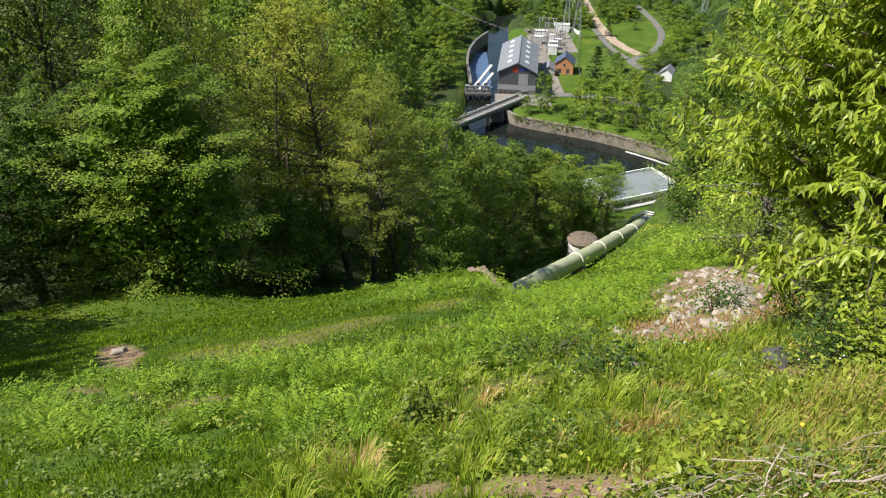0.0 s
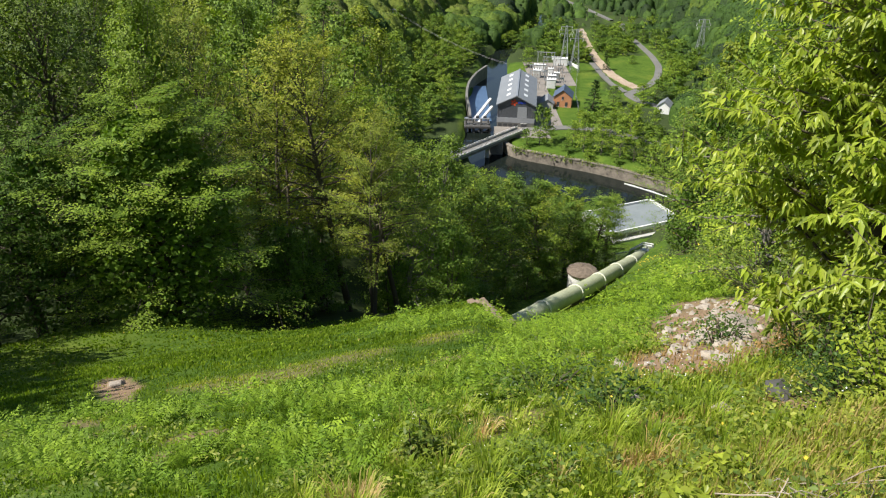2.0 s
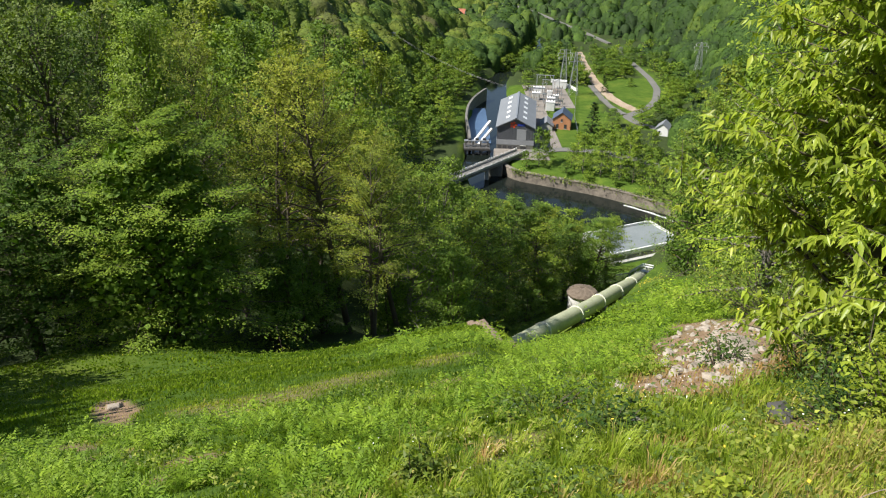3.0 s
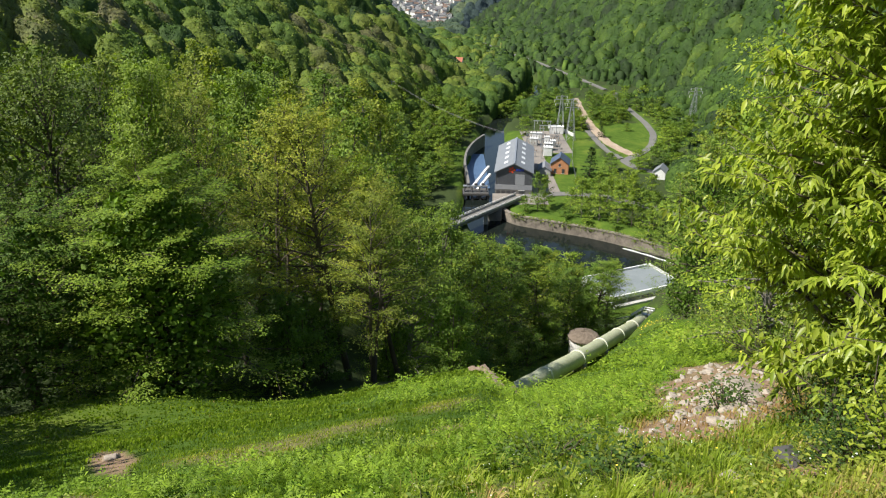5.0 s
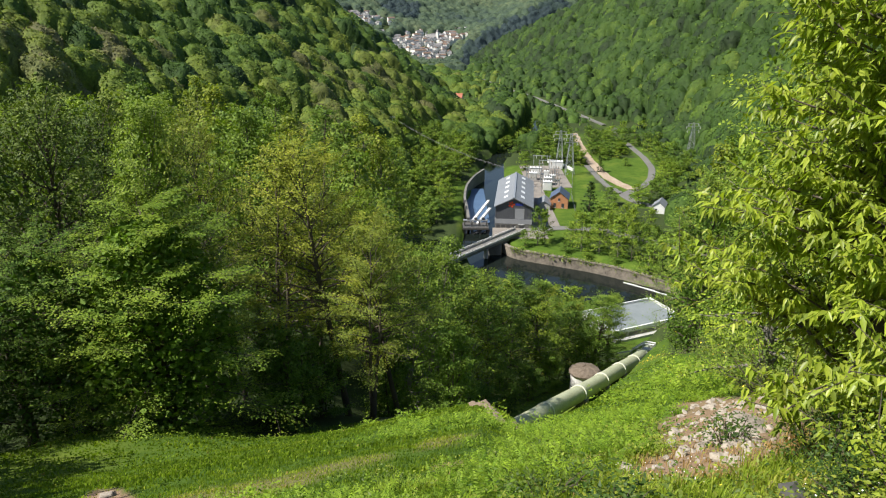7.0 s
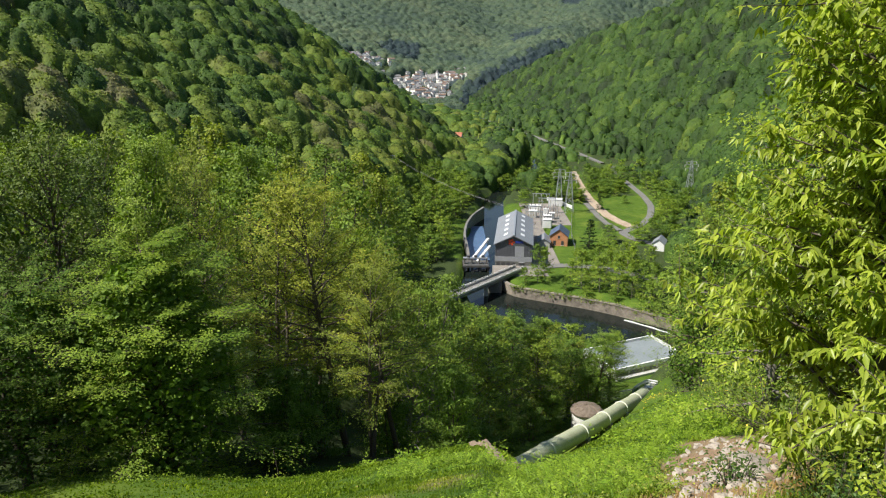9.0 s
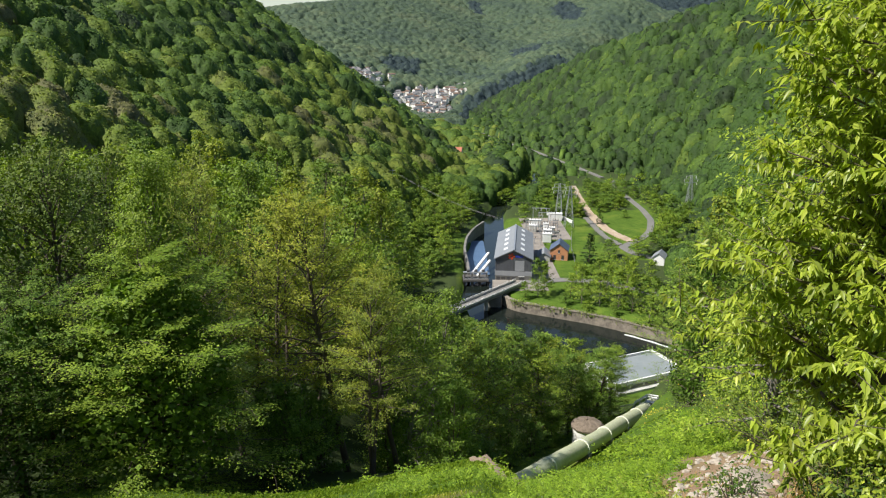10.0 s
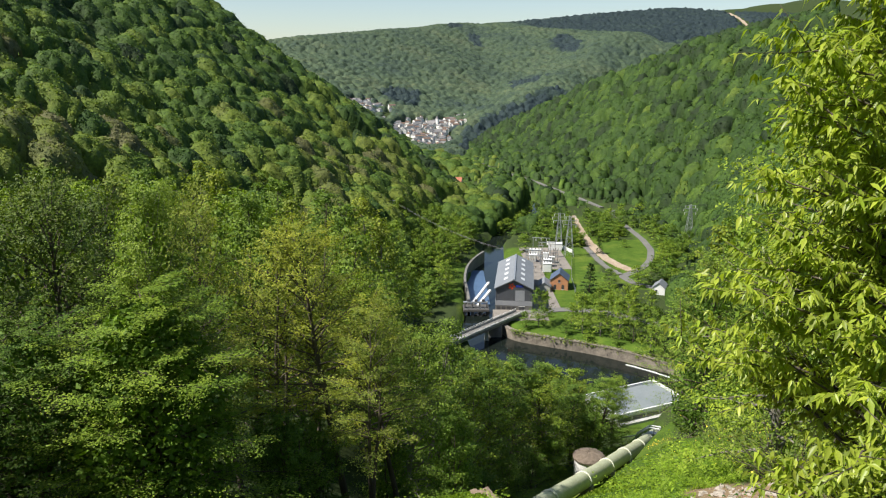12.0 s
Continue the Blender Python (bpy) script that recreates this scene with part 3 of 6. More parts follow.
    n = unit(np.cross(P[1:, :-1] - P[:-1, :-1], P[:-1, 1:] - P[:-1, :-1]))
    n = np.where(n[..., 2:] < 0, -n, n)
    lit = np.argwhere((up[:-1, :-1] > 0) | (up[1:, :-1] > 0))
    e = lit[rng.integers(0, len(lit), leaves)]
    a, b = e[:, 0], e[:, 1]
    u, v = rng.uniform(size=(2, leaves, 1))
    p = P[a, b] + (P[a + 1, b] - P[a, b]) * u + (P[a, b + 1] - P[a, b]) * v
    nr = n[a, b]
    s = leaf * rng.uniform(0.5, 1.35, leaves)
    p = p + nr * (s * rng.uniform(-0.1, 0.42, leaves))[:, None]
    quads = facing_quads(p, unit(0.7 * nr + rng.normal(0, 0.33, nr.shape)), s, rng, 1.25)
    pts = np.concatenate([P.reshape(-1, 3), quads.reshape(-1, 3)])
    f = np.concatenate([f, nd * na + np.arange(4 * leaves).reshape(-1, 4)]).astype(np.int32)
    tq = np.concatenate([col.ravel(), np.repeat(np.clip(col[a, b] + rng.normal(0.03, 0.09, leaves), 0, 1), 4)])
    me = bpy.data.meshes.new(name)
    me.vertices.add(len(pts))
    me.vertices.foreach_set("co", pts.reshape(-1).astype(np.float32))
    me.loops.add(f.size)
    me.loops.foreach_set("vertex_index", f.ravel())
    me.polygons.add(len(f))
    me.polygons.foreach_set("loop_start", np.arange(0, f.size, 4, dtype=np.int32))
    me.polygons.foreach_set("use_smooth", np.ones(len(f), dtype=bool))
    me.materials.append(mat)
    me.attributes.new("tone", "FLOAT", "POINT").data.foreach_set("value", tq.astype(np.float32))
    me.update(calc_edges=True)
    tagged(new(name, me), label, "woods", kind="stuff")


def tone_left(x, y):
    """Dark wood high up, fresh green on the near shoulder, olive scrub in the middle, green by the river."""
    fresh = np.exp(-((x + 112) / 52) ** 2 - ((y - 240) / 72) ** 2)
    olive = sstep(-88, -60, x) * (1 - sstep(-24, -8, x)) * sstep(255, 310, y) * (1 - sstep(430, 520, y))
    return 0.30 + 0.34 * fresh + 0.38 * olive * (1 - fresh) + 0.13 * sstep(-20, -5, x) + 0.12 * waves(x, y, 38, 1.0) + 0.08 * waves(x, y, 13, 2.0)


def tone_right(x, y):
    return 0.19 + 0.09 * waves(x, y, 40, 5.0) + 0.05 * waves(x, y, 15, 2.0) - 0.12 * sstep(900, 1300, y)


CONIFERS = ((40, 2672, 35, 45), (102, 2514, 22, 70), (212, 1930, 48, 62), (-95, 1738, 48, 55), (385, 2405, 45, 130), (700, 2480, 60, 60), (-140, 2600, 25, 40))


def tone_far(x, y):
    wx, wy = x + 14 * waves(x, y, 30, 4.0), y + 22 * waves(y, x, 40, 6.0)
    stands = sstep(2660, 2720, wy + 0.42 * np.clip(wx - 260, 0, 800)) * sstep(190, 330, wx)
    for cx, cy, rx, ry in CONIFERS:
        stands = np.maximum(stands, 1 - sstep(0.75, 1.15, ((wx - cx) / rx) ** 2 + ((wy - cy) / ry) ** 2))
    foot = line_gap(wx, wy, [(45, 1440), (100, 1574), (182, 1670), (265, 1800)])
    stands = np.maximum(stands, 1 - sstep(20, 32, foot))
    return np.clip(0.58 + 0.16 * waves(x, y, 120, 2.0) + 0.10 * waves(x, y, 40, 5.0) - 0.62 * stands, 0, 1)


def village_ground(x, y):
    """Where the village stands and the wood is cleared."""
    main = ((x + 40) / 62) ** 2 + ((y - 1515) / 95) ** 2 < 1
    east = ((x - 15) / 42) ** 2 + ((y - 1590) / 55) ** 2 < 1
    upper = ((x + 160) / 58) ** 2 + ((y - 1600) / 75) ** 2 < 1
    return main | east | (upper & (waves(x, y, 22, 2.0) < 0.35))


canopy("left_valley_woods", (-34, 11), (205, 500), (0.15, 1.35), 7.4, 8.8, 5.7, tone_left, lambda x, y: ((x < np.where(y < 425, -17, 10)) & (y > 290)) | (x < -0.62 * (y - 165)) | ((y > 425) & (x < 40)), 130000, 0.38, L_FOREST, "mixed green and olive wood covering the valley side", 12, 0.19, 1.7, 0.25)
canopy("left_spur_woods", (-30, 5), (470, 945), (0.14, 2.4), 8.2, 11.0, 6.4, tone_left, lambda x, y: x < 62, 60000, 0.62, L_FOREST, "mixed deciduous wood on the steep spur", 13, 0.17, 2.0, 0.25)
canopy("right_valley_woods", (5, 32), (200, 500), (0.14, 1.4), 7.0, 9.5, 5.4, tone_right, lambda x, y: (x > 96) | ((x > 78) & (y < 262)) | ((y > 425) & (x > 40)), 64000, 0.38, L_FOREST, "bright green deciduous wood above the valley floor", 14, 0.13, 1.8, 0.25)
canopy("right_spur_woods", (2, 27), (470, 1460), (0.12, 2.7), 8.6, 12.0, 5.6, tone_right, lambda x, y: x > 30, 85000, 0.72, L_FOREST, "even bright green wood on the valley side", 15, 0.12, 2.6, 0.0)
canopy("far_woods", (-13, 13), (880, 1960), (0.12, 4.0), 9.5, 11.0, 7.6, tone_far, lambda x, y: ~((x > 25) & (y < 1440)) & ~village_ground(x, y), 26000, 1.0, L_RIDGE_HAZE, "distant mixed woods", 16, 0.07, 1.5, 0.3)
canopy("ridge_woods", (-16, 27), (1880, 3250), (0.11, 7.0), 10.0, 9.0, 7.4, tone_far, lambda x, y: line_gap(x, y, [(1040, 2560), (1116, 3060)]) > 22, 36000, 1.5, L_RIDGE_HAZE, "distant wooded ridge with dark conifer stands", 17, 0.05, 1.4, 0.35)
ribbon("forest_ride", [(1046, 2580), (1075, 2780), (1116, 3050)], 11, M_TRACK, 1.5, "bare brown ride cut through the ridge wood", "track", 20, 2.0)


# ---------------------------------------------------------------- powerhouse and valley floor
def powerhouse():
    t = thing("powerhouse", 27.6, 278.8, BANK_Z - 0.2, "long dark-clad powerhouse with a light grey gabled roof", "powerhouse", -6.5)
    W, L, E, A = 7.1, 40.0, 9.1, 12.8       # half width, length, eaves, apex
    part("wall", prism(bmesh.new(), [(-W, 3.9), (W, 3.9), (W, E), (0, A - 0.5), (-W, E)], 0, L), M_CLAD_DARK, t, "dark grey metal cladding")
    part("lower_wall", boxed(-W - 0.15, -0.12, 2.0, W + 0.15, L + 0.1, 3.9), M_CLAD_LIGHT, t, "pale grey band of cladding")
    part("base", boxed(-W - 0.05, -0.05, -2.5, W + 0.05, L, 2.0), M_CONCRETE_DARK, t, "weathered concrete base")
    for s in (-1, 1):
        bm = bmesh.new()
        o = [(0, A), (s * (W + 0.6), E - 0.1), (s * (W + 0.6), E - 0.45), (0, A - 0.4)]
        prism(bm, o, -0.7, L + 0.7)
        roof = part("roof_slope", bm, M_ROOF_GREY, t, "light grey metal roof slope")
        for k in range(5):
            y0 = 5.0 + k * 7.4
            bm = bmesh.new()
            sl = (E - 0.1 - A) / (W + 0.6)
            pts = [(s * 2.6, A + sl * 2.6), (s * 4.1, A + sl * 4.1)]
            prism(bm, [(pts[0][0], pts[0][1] - 0.05), (pts[1][0], pts[1][1] - 0.05), (pts[1][0], pts[1][1] + 0.12), (pts[0][0], pts[0][1] + 0.12)], y0, y0 + 2.6)
            part("skylight", bm, M_SKYLIGHT, roof)
    part("ridge_cap", boxed(-0.35, -0.75, A - 0.1, 0.35, L + 0.75, A + 0.1), M_STEEL, t)
    bm = bmesh.new()
    for k in range(5):        # plain star-like emblem on the gable
        a = radians(90 + 72 * k)
        box(bm, -0.42, -0.1, 0.35, 0.42, 0.0, 1.5, 0, Matrix.Translation((-0.9, -0.02, 9.9)) @ Matrix.Scale(0.85, 4) @ Matrix.Rotation(a, 4, "Y"))
    part("emblem", bm, M_RED, t, "orange-red star-like emblem")
    bm = bmesh.new()
    for k in range(3):
        box(bm, 0.7 + k * 1.05, -0.1, 9.5, 1.55 + k * 1.05, -0.02, 10.4)
    part("emblem_bar", bm, M_BLUE, t, "plain blue bars of the emblem")
    part("upper_door", boxed(0.6, -0.12, 4.0, 4.2, 0.0, 8.2), M_CLAD_LIGHT, t, "tall pale panel")
    # solid panel: the darkness inside the opening is put into its colour
    part("door", boxed(2.2, -0.2, -0.4, 4.2, -0.04, 1.7), M_STEEL_DARK, t, "dark opening")
    part("door_frame", boxed(2.0, -0.15, 1.7, 4.4, -0.06, 1.9), M_WHITE, t)
    for k in range(4):
        part("window", boxed(-6.6 + k * 2.0, -0.16, 0.3, -5.2 + k * 2.0, -0.06, 1.6), M_STEEL_DARK, t)
    for k in range(13):       # cladding ribs
        part("cladding_rib", boxed(-W + 0.25 + k * 1.1, -0.07, 4.0, -W + 0.37 + k * 1.1, 0.02, 9.0), M_CLAD_DARK, t)
    return t


powerhouse()
# yard
bm = bmesh.new()
box(bm, 19.5, 266, BANK_Z - 3, 40, 279, BANK_Z + 0.12)
box(bm, 35.5, 279, BANK_Z - 2, 46.5, 340, BANK_Z + 0.12)
box(bm, 40, 340, BANK_Z - 2, 61, 384, BANK_Z + 0.12)
me_ = bpy.data.meshes.new("yard")
bm.to_mesh(me_)
bm.free()
me_.materials.append(M_GRAVEL)
tagged(new("pavement", me_), "pale gravel and concrete service yard", "yard", kind="structure")


def wall_line(name, pts, z0, z1, thick, mat, label, kind="structure", cap=None):
    """A wall of even thickness along a line."""
    pts = np.asarray(pts, float)
    d = np.gradient(pts, axis=0)
    d /= np.linalg.norm(d, axis=1)[:, None]
    nrm = np.stack([-d[:, 1], d[:, 0]], -1)
    a, b = pts + nrm * thick / 2, pts - nrm * thick / 2
    z0 = np.broadcast_to(np.asarray(z0, float), (len(pts),))
    z1 = np.broadcast_to(np.asarray(z1, float), (len(pts),))
    v = np.concatenate([np.c_[a, z0], np.c_[b, z0], np.c_[b, z1], np.c_[a, z1]])
    n = len(pts)
    f = []
    for i in range(n - 1):
        for r in range(4):
            r2 = (r + 1) % 4
            f.append((r * n + i, r * n + i + 1, r2 * n + i + 1, r2 * n + i))
    f += [(0, n, 2 * n, 3 * n), (n - 1, 4 * n - 1, 3 * n - 1, 2 * n - 1)]
    me = mesh_of(name, v, f, mat)
    ob = tagged(new(name, me), label, "wall", kind=kind)
    if cap:
        v2 = np.concatenate([np.c_[a + nrm * 0.15, z1 - 0.02], np.c_[b - nrm * 0.15, z1 - 0.02], np.c_[b - nrm * 0.15, z1 + 0.35], np.c_[a + nrm * 0.15, z1 + 0.35]])
        c = new("coping", mesh_of("coping", v2, f, cap))
        c.parent = ob
    return ob


def smooth_line(pts, steps):
    pts = np.asarray(pts, float)
    s = np.concatenate([[0], np.cumsum(np.hypot(*np.diff(pts, axis=0).T))])
    u = np.linspace(0, s[-1], steps)
    o = np.stack([np.interp(u, s, pts[:, 0]), np.interp(u, s, pts[:, 1])], -1)
    for _ in range(4):
        o[1:-1] = (o[:-2] + 2 * o[1:-1] + o[2:]) / 4
    return o


wall_line("wall_river", smooth_line([(22, 262), (25, 254.5), (40, 247), (52, 241), (63, 233), (74, 223), (92, 214)], 40), WATER_Z - 4, BANK_Z, 1.2, M_STONE_WALL, "long weathered brown stone river wall", cap=M_STONE_WALL)
wall_line("wall_tailrace", smooth_line([(10.5, 288), (10.5, 300), (9.5, 320), (11, 338), (15, 354), (20.5, 366)], 30), WATER_Z - 4, np.linspace(BANK_Z + 0.5, BANK_Z + 2.6, 30), 1.0, M_CONCRETE_DARK, "dark curved concrete wall beside the tailrace")
# flat sheet of even blue-grey just above the water level
tagged(new("apron", mesh_of("apron", [(11.5, 296, WATER_Z + 0.25), (19.6, 296, WATER_Z + 0.25), (19.6, 350, WATER_Z + 0.25), (14, 350, WATER_Z + 0.25), (11.5, 338, WATER_Z + 0.25), (10, 320, WATER_Z + 0.25)], [(0, 1, 2, 3, 4, 5)], M_APRON)), "smooth blue-grey sheet in the tailrace", "water", kind="structure")


def beam(name, a, b, w, h, mat, parent=None, label="", category=""):
    """A straight square-edged beam from a to b."""
    a, b = Vector(a), Vector(b)
    bm = boxed(-w / 2, 0, -h / 2, w / 2, (b - a).length, h / 2, bevel=min(w, h) * 0.08)
    q = (b - a).to_track_quat("Y", "Z")
    ob = part(name, bm, mat, parent)
    ob.matrix_basis = Matrix.Translation(a) @ q.to_matrix().to_4x4()
    if label:
        tagged(ob, label, category)
    return ob


def bridge():
    t = thing("bridge", 0, 0, 0, "concrete footbridge with pale rails over the river", "bridge")
    a, b, z = Vector((2.0, 238.0, BANK_Z + 1.4)), Vector((29.5, 272.0, BANK_Z + 0.9)), BANK_Z
    beam("deck", a, b, 4.2, 0.9, M_CONCRETE_DARK, t, "")
    d = (b - a)
    n = Vector((-d.y, d.x, 0)).normalized()
    for s in (-1, 1):
        o = n * (2.0 * s) + Vector((0, 0, 0.85))
        beam("parapet", a + o, b + o, 0.28, 0.75, M_CONCRETE, t)
        beam("rail", a + o + Vector((0, 0, 0.75)), b + o + Vector((0, 0, 0.75)), 0.12, 0.12, M_WHITE, t)
        for k in range(13):
            p = a + d * (k / 12) + o
            beam("rail_post", p, p + Vector((0, 0.001, 0.75)), 0.14, 0.14, M_WHITE, t)
    mid = a + d * 0.62
    part("pier", boxed(mid.x - 2.6, mid.y - 1.5, WATER_Z - 4, mid.x + 2.6, mid.y + 1.5, mid.z - 0.3, bevel=0.4), M_CONCRETE_DARK, t, "dark stained concrete pier")
    low = a + d * 0.50
    part("pier", boxed(low.x - 0.7, low.y - 1.0, WATER_Z - 4, low.x + 0.7, low.y + 1.0, low.z - 0.3, bevel=0.2), M_CONCRETE, t)


bridge()


def sluice():
    t = thing("sluice_gear", 14.5, 284, BANK_Z - 1.0, "dark grimy gate platform with hoists and a handrail beside the powerhouse", "sluice gate")
    part("platform", boxed(-6.5, -3, -0.6, 3.8, 4.5, 0.3, bevel=0.12), M_GRIMY, t)
    for k in range(4):
        part("pier", boxed(-6.2 + k * 3.1, -2.6, -6, -5.4 + k * 3.1, 4.2, -0.6), M_GRIMY, t)
        part("gate_post", boxed(-6.0 + k * 2.9, -0.9, 0.3, -5.5 + k * 2.9, 0.9, 2.5, bevel=0.08), M_GRIMY, t)
    part("hoist_beam", boxed(-6.4, -0.7, 2.4, 3.4, 0.7, 2.85, bevel=0.08), M_STEEL, t, "grey steel hoist beam")
    for k in range(3):
        part("hoist", boxed(-4.9 + 2.9 * k, -0.6, 2.85, -3.6 + 2.9 * k, 0.6, 3.7, bevel=0.2), M_STEEL_DARK, t)
    for k in range(7):
        part("rail_post", boxed(-6.4 + 1.65 * k, -2.95, 0.3, -6.3 + 1.65 * k, -2.85, 1.4), M_STEEL, t)
    for z in (0.85, 1.4):
        part("handrail", boxed(-6.4, -2.95, z, 3.7, -2.87, z + 0.08), M_STEEL, t)


sluice()
beam("sloping_beam", (11.5, 288.5, BANK_Z - 1.0), (19.6, 309, BANK_Z + 2.4), 1.0, 0.8, M_WHITE, None, "white sloping beam across the tailrace", "beam")
beam("sloping_beam", (13.6, 286.5, BANK_Z - 1.2), (19.8, 301, BANK_Z + 1.4), 1.0, 0.8, M_WHITE, None, "white sloping beam across the tailrace", "beam")


def gabled(name, x, y, z, w, l, eave, apex, wall_mat, roof_mat, turn, label, category, windows=(), group=""):
    """A small gabled house with overhanging roof slopes; windows: (x, z, width, height) on its front gable."""
    t = thing(name, x, y, z, label, category, turn, group)
    wall = part("wall", prism(bmesh.new(), [(-w / 2, -1.5), (w / 2, -1.5), (w / 2, eave), (0, apex - 0.2), (-w / 2, eave)], 0, l), wall_mat, t)
    for s in (-1, 1):
        k = (apex - eave) / (w / 2)
        prisms = prism(bmesh.new(), [(0, apex + 0.05), (s * (w / 2 + 0.45), eave - 0.45 * k + 0.05), (s * (w / 2 + 0.45), eave - 0.45 * k - 0.15), (0, apex - 0.15)], -0.35, l + 0.35)
        part("roof_slope", prisms, roof_mat, t)
    for wx, wz, ww, wh in windows:
        win = part("window", boxed(wx - ww / 2, -0.06, wz, wx + ww / 2, 0.03, wz + wh), M_STEEL_DARK, t)
        part("window_frame", boxed(wx - ww / 2 - 0.1, -0.1, wz - 0.12, wx + ww / 2 + 0.1, -0.02, wz), M_WHITE, win)
    return t


gabled("orange_house", 49.5, 306, BANK_Z, 7.4, 9.0, 4.6, 7.4, M_ORANGE, M_SLATE, -12, "small orange rendered house with a blue slate roof", "house", [(-1.8, 0.4, 1.1, 1.9), (1.6, 0.4, 1.1, 1.9), (0, 3.3, 0.9, 1.2)])
gabled("outbuilding", 42.8, 303, BANK_Z, 5.0, 9.0, 2.6, 4.2, M_CONCRETE, M_ROOF_GREY, -8, "low grey outbuilding beside the powerhouse", "shed")
gabled("white_house", 90.0, 299, float(gz(90, 299)), 5.0, 7.0, 3.2, 5.2, M_WHITE, M_ROOF_GREY, -25, "small white house among the trees", "house", [(-1.0, 0.8, 0.9, 1.2)])
gabled("red_roof_house", 16.0, 632, -95.5, 13.0, 9.0, 4.0, 6.6, M_RENDER, M_ROOF_RED, 82, "pale house with a red tiled roof in the woods", "house")


def switchgear(x, y, w, d, h, mat, label, turn=0.0):
    t = thing("transformer", x, y, BANK_Z + 0.1, label, "transformer", turn, "switchyard units")
    part("tank", boxed(-w / 2, -d / 2, 0, w / 2, d / 2, h, bevel=0.15), mat, t)
    part("lid", boxed(-w / 2 - 0.12, -d / 2 - 0.12, h, w / 2 + 0.12, d / 2 + 0.12, h + 0.18), M_WHITE, t)
    for k in range(3):
        bm = bmesh.new()
        bmesh.ops.create_cone(bm, cap_ends=True, segments=8, radius1=0.16, radius2=0.09, depth=1.1, matrix=Matrix.Translation((-w / 3 + k * w / 3, 0, h + 0.72)))
        part("bushing", bm, M_STEEL_DARK, t)
    for s in (-1, 1):
        part("radiator", boxed(s * (w / 2) - 0.18, -d / 2.4, 0.4, s * (w / 2) + 0.18, d / 2.4, h - 0.4, bevel=0.05), M_STEEL, t)


switchgear(48.5, 336, 4.0, 3.4, 4.0, M_WHITE, "large white transformer enclosure in the switchyard", -8)
switchgear(50.0, 345.5, 3.6, 3.0, 3.4, M_CLAD_LIGHT, "pale grey transformer cabinet in the switchyard", -8)
switchgear(44.0, 355, 3.6, 3.2, 3.4, M_CONCRETE, "grey transformer in the switchyard", -8)
switchgear(46.5, 366, 5.6, 3.2, 3.2, M_WHITE, "white equipment cabin in the switchyard", -8)
switchgear(58.5, 379, 7.0, 3.6, 3.6, M_WHITE, "white site cabin at the end of the yard", -8)
switchgear(53.0, 352, 2.6, 2.4, 3.0, M_STEEL, "grey switchgear cabinet in the yard", -8)
switchgear(51.0, 359, 2.4, 2.2, 3.2, M_WHITE, "white switchgear cabinet in the yard", -8)


def gantry(x, y, w, h, turn):
    t = thing("busbar_gantry", x, y, BANK_Z + 0.1, "grey steel switchyard gantry with insulators", "gantry", turn, "switchyard gantries")
    for s in (-1, 1):
        part("post", boxed(s * w / 2 - 0.15, -0.15, 0, s * w / 2 + 0.15, 0.15, h), M_STEEL, t)
    part("crossbar", boxed(-w / 2 - 0.5, -0.15, h, w / 2 + 0.5, 0.15, h + 0.3), M_STEEL, t)
    for k in range(3):
        part("insulator", boxed(-w / 3 + k * w / 3 - 0.1, -0.1, h - 1.3, -w / 3 + k * w / 3 + 0.1, 0.1, h), M_WHITE, t)


for gx_, gy_, gw_, gh_ in ((43, 340, 7, 6.5), (43.5, 349, 7, 7), (52, 363, 8, 7.5), (50, 371, 8, 8)):
    gantry(gx_, gy_, gw_, gh_, -8)


def disconnector(x, y, h, turn):
    t = thing("disconnector", x, y, BANK_Z + 0.1, "grey steel disconnector stand with brown insulators", "switchgear", turn, "switchyard disconnectors")
    for q in (-0.9, 0.9):
        part("post", boxed(q - 0.12, -0.12, 0, q + 0.12, 0.12, h), M_STEEL, t)
    part("crossbar", boxed(-1.5, -0.14, h, 1.5, 0.14, h + 0.22), M_STEEL, t)
    for q in (-1.2, 0.0, 1.2):
        bm = bmesh.new()
        for r in range(4):
            bmesh.ops.create_cone(bm, cap_ends=True, segments=8, radius1=0.17, radius2=0.08, depth=0.22, matrix=Matrix.Translation((q, 0, h + 0.33 + 0.22 * r)))
        part("insulator", bm, M_EARTH_STONE, t)


for k_, (dx_, dy_) in enumerate(((41.5, 333), (45.0, 330.5), (54.0, 342), (54.8, 347), (42.0, 345), (47.0, 351), (55.5, 357), (47.5, 360), (56.5, 364), (43.5, 362), (50.5, 376), (55.0, 371))):
    disconnector(dx_, dy_, 2.4 + 0.5 * (k_ % 3), -8 + 90 * (k_ % 2))


def yard_fence(pts, label):
    t = thing("yard_fence", 0, 0, 0, label, "fence")
    for a, b in zip(pts[:-1], pts[1:]):
        n = max(1, int(math.hypot(b[0] - a[0], b[1] - a[1]) / 3.0))
        for k in range(n):
            u = k / n
            x, y = a[0] + (b[0] - a[0]) * u, a[1] + (b[1] - a[1]) * u
            part("post", boxed(x - 0.06, y - 0.06, BANK_Z - 0.4, x + 0.06, y + 0.06, BANK_Z + 2.0), M_STEEL, t)
        for z in (0.5, 1.2, 1.9):
            beam("rail", (a[0], a[1], BANK_Z + z), (b[0], b[1], BANK_Z + z), 0.05, 0.05, M_STEEL, t)


yard_fence([(55.5, 300), (57.5, 322), (61.5, 345), (65.5, 368)], "thin grey wire fence along the yard")
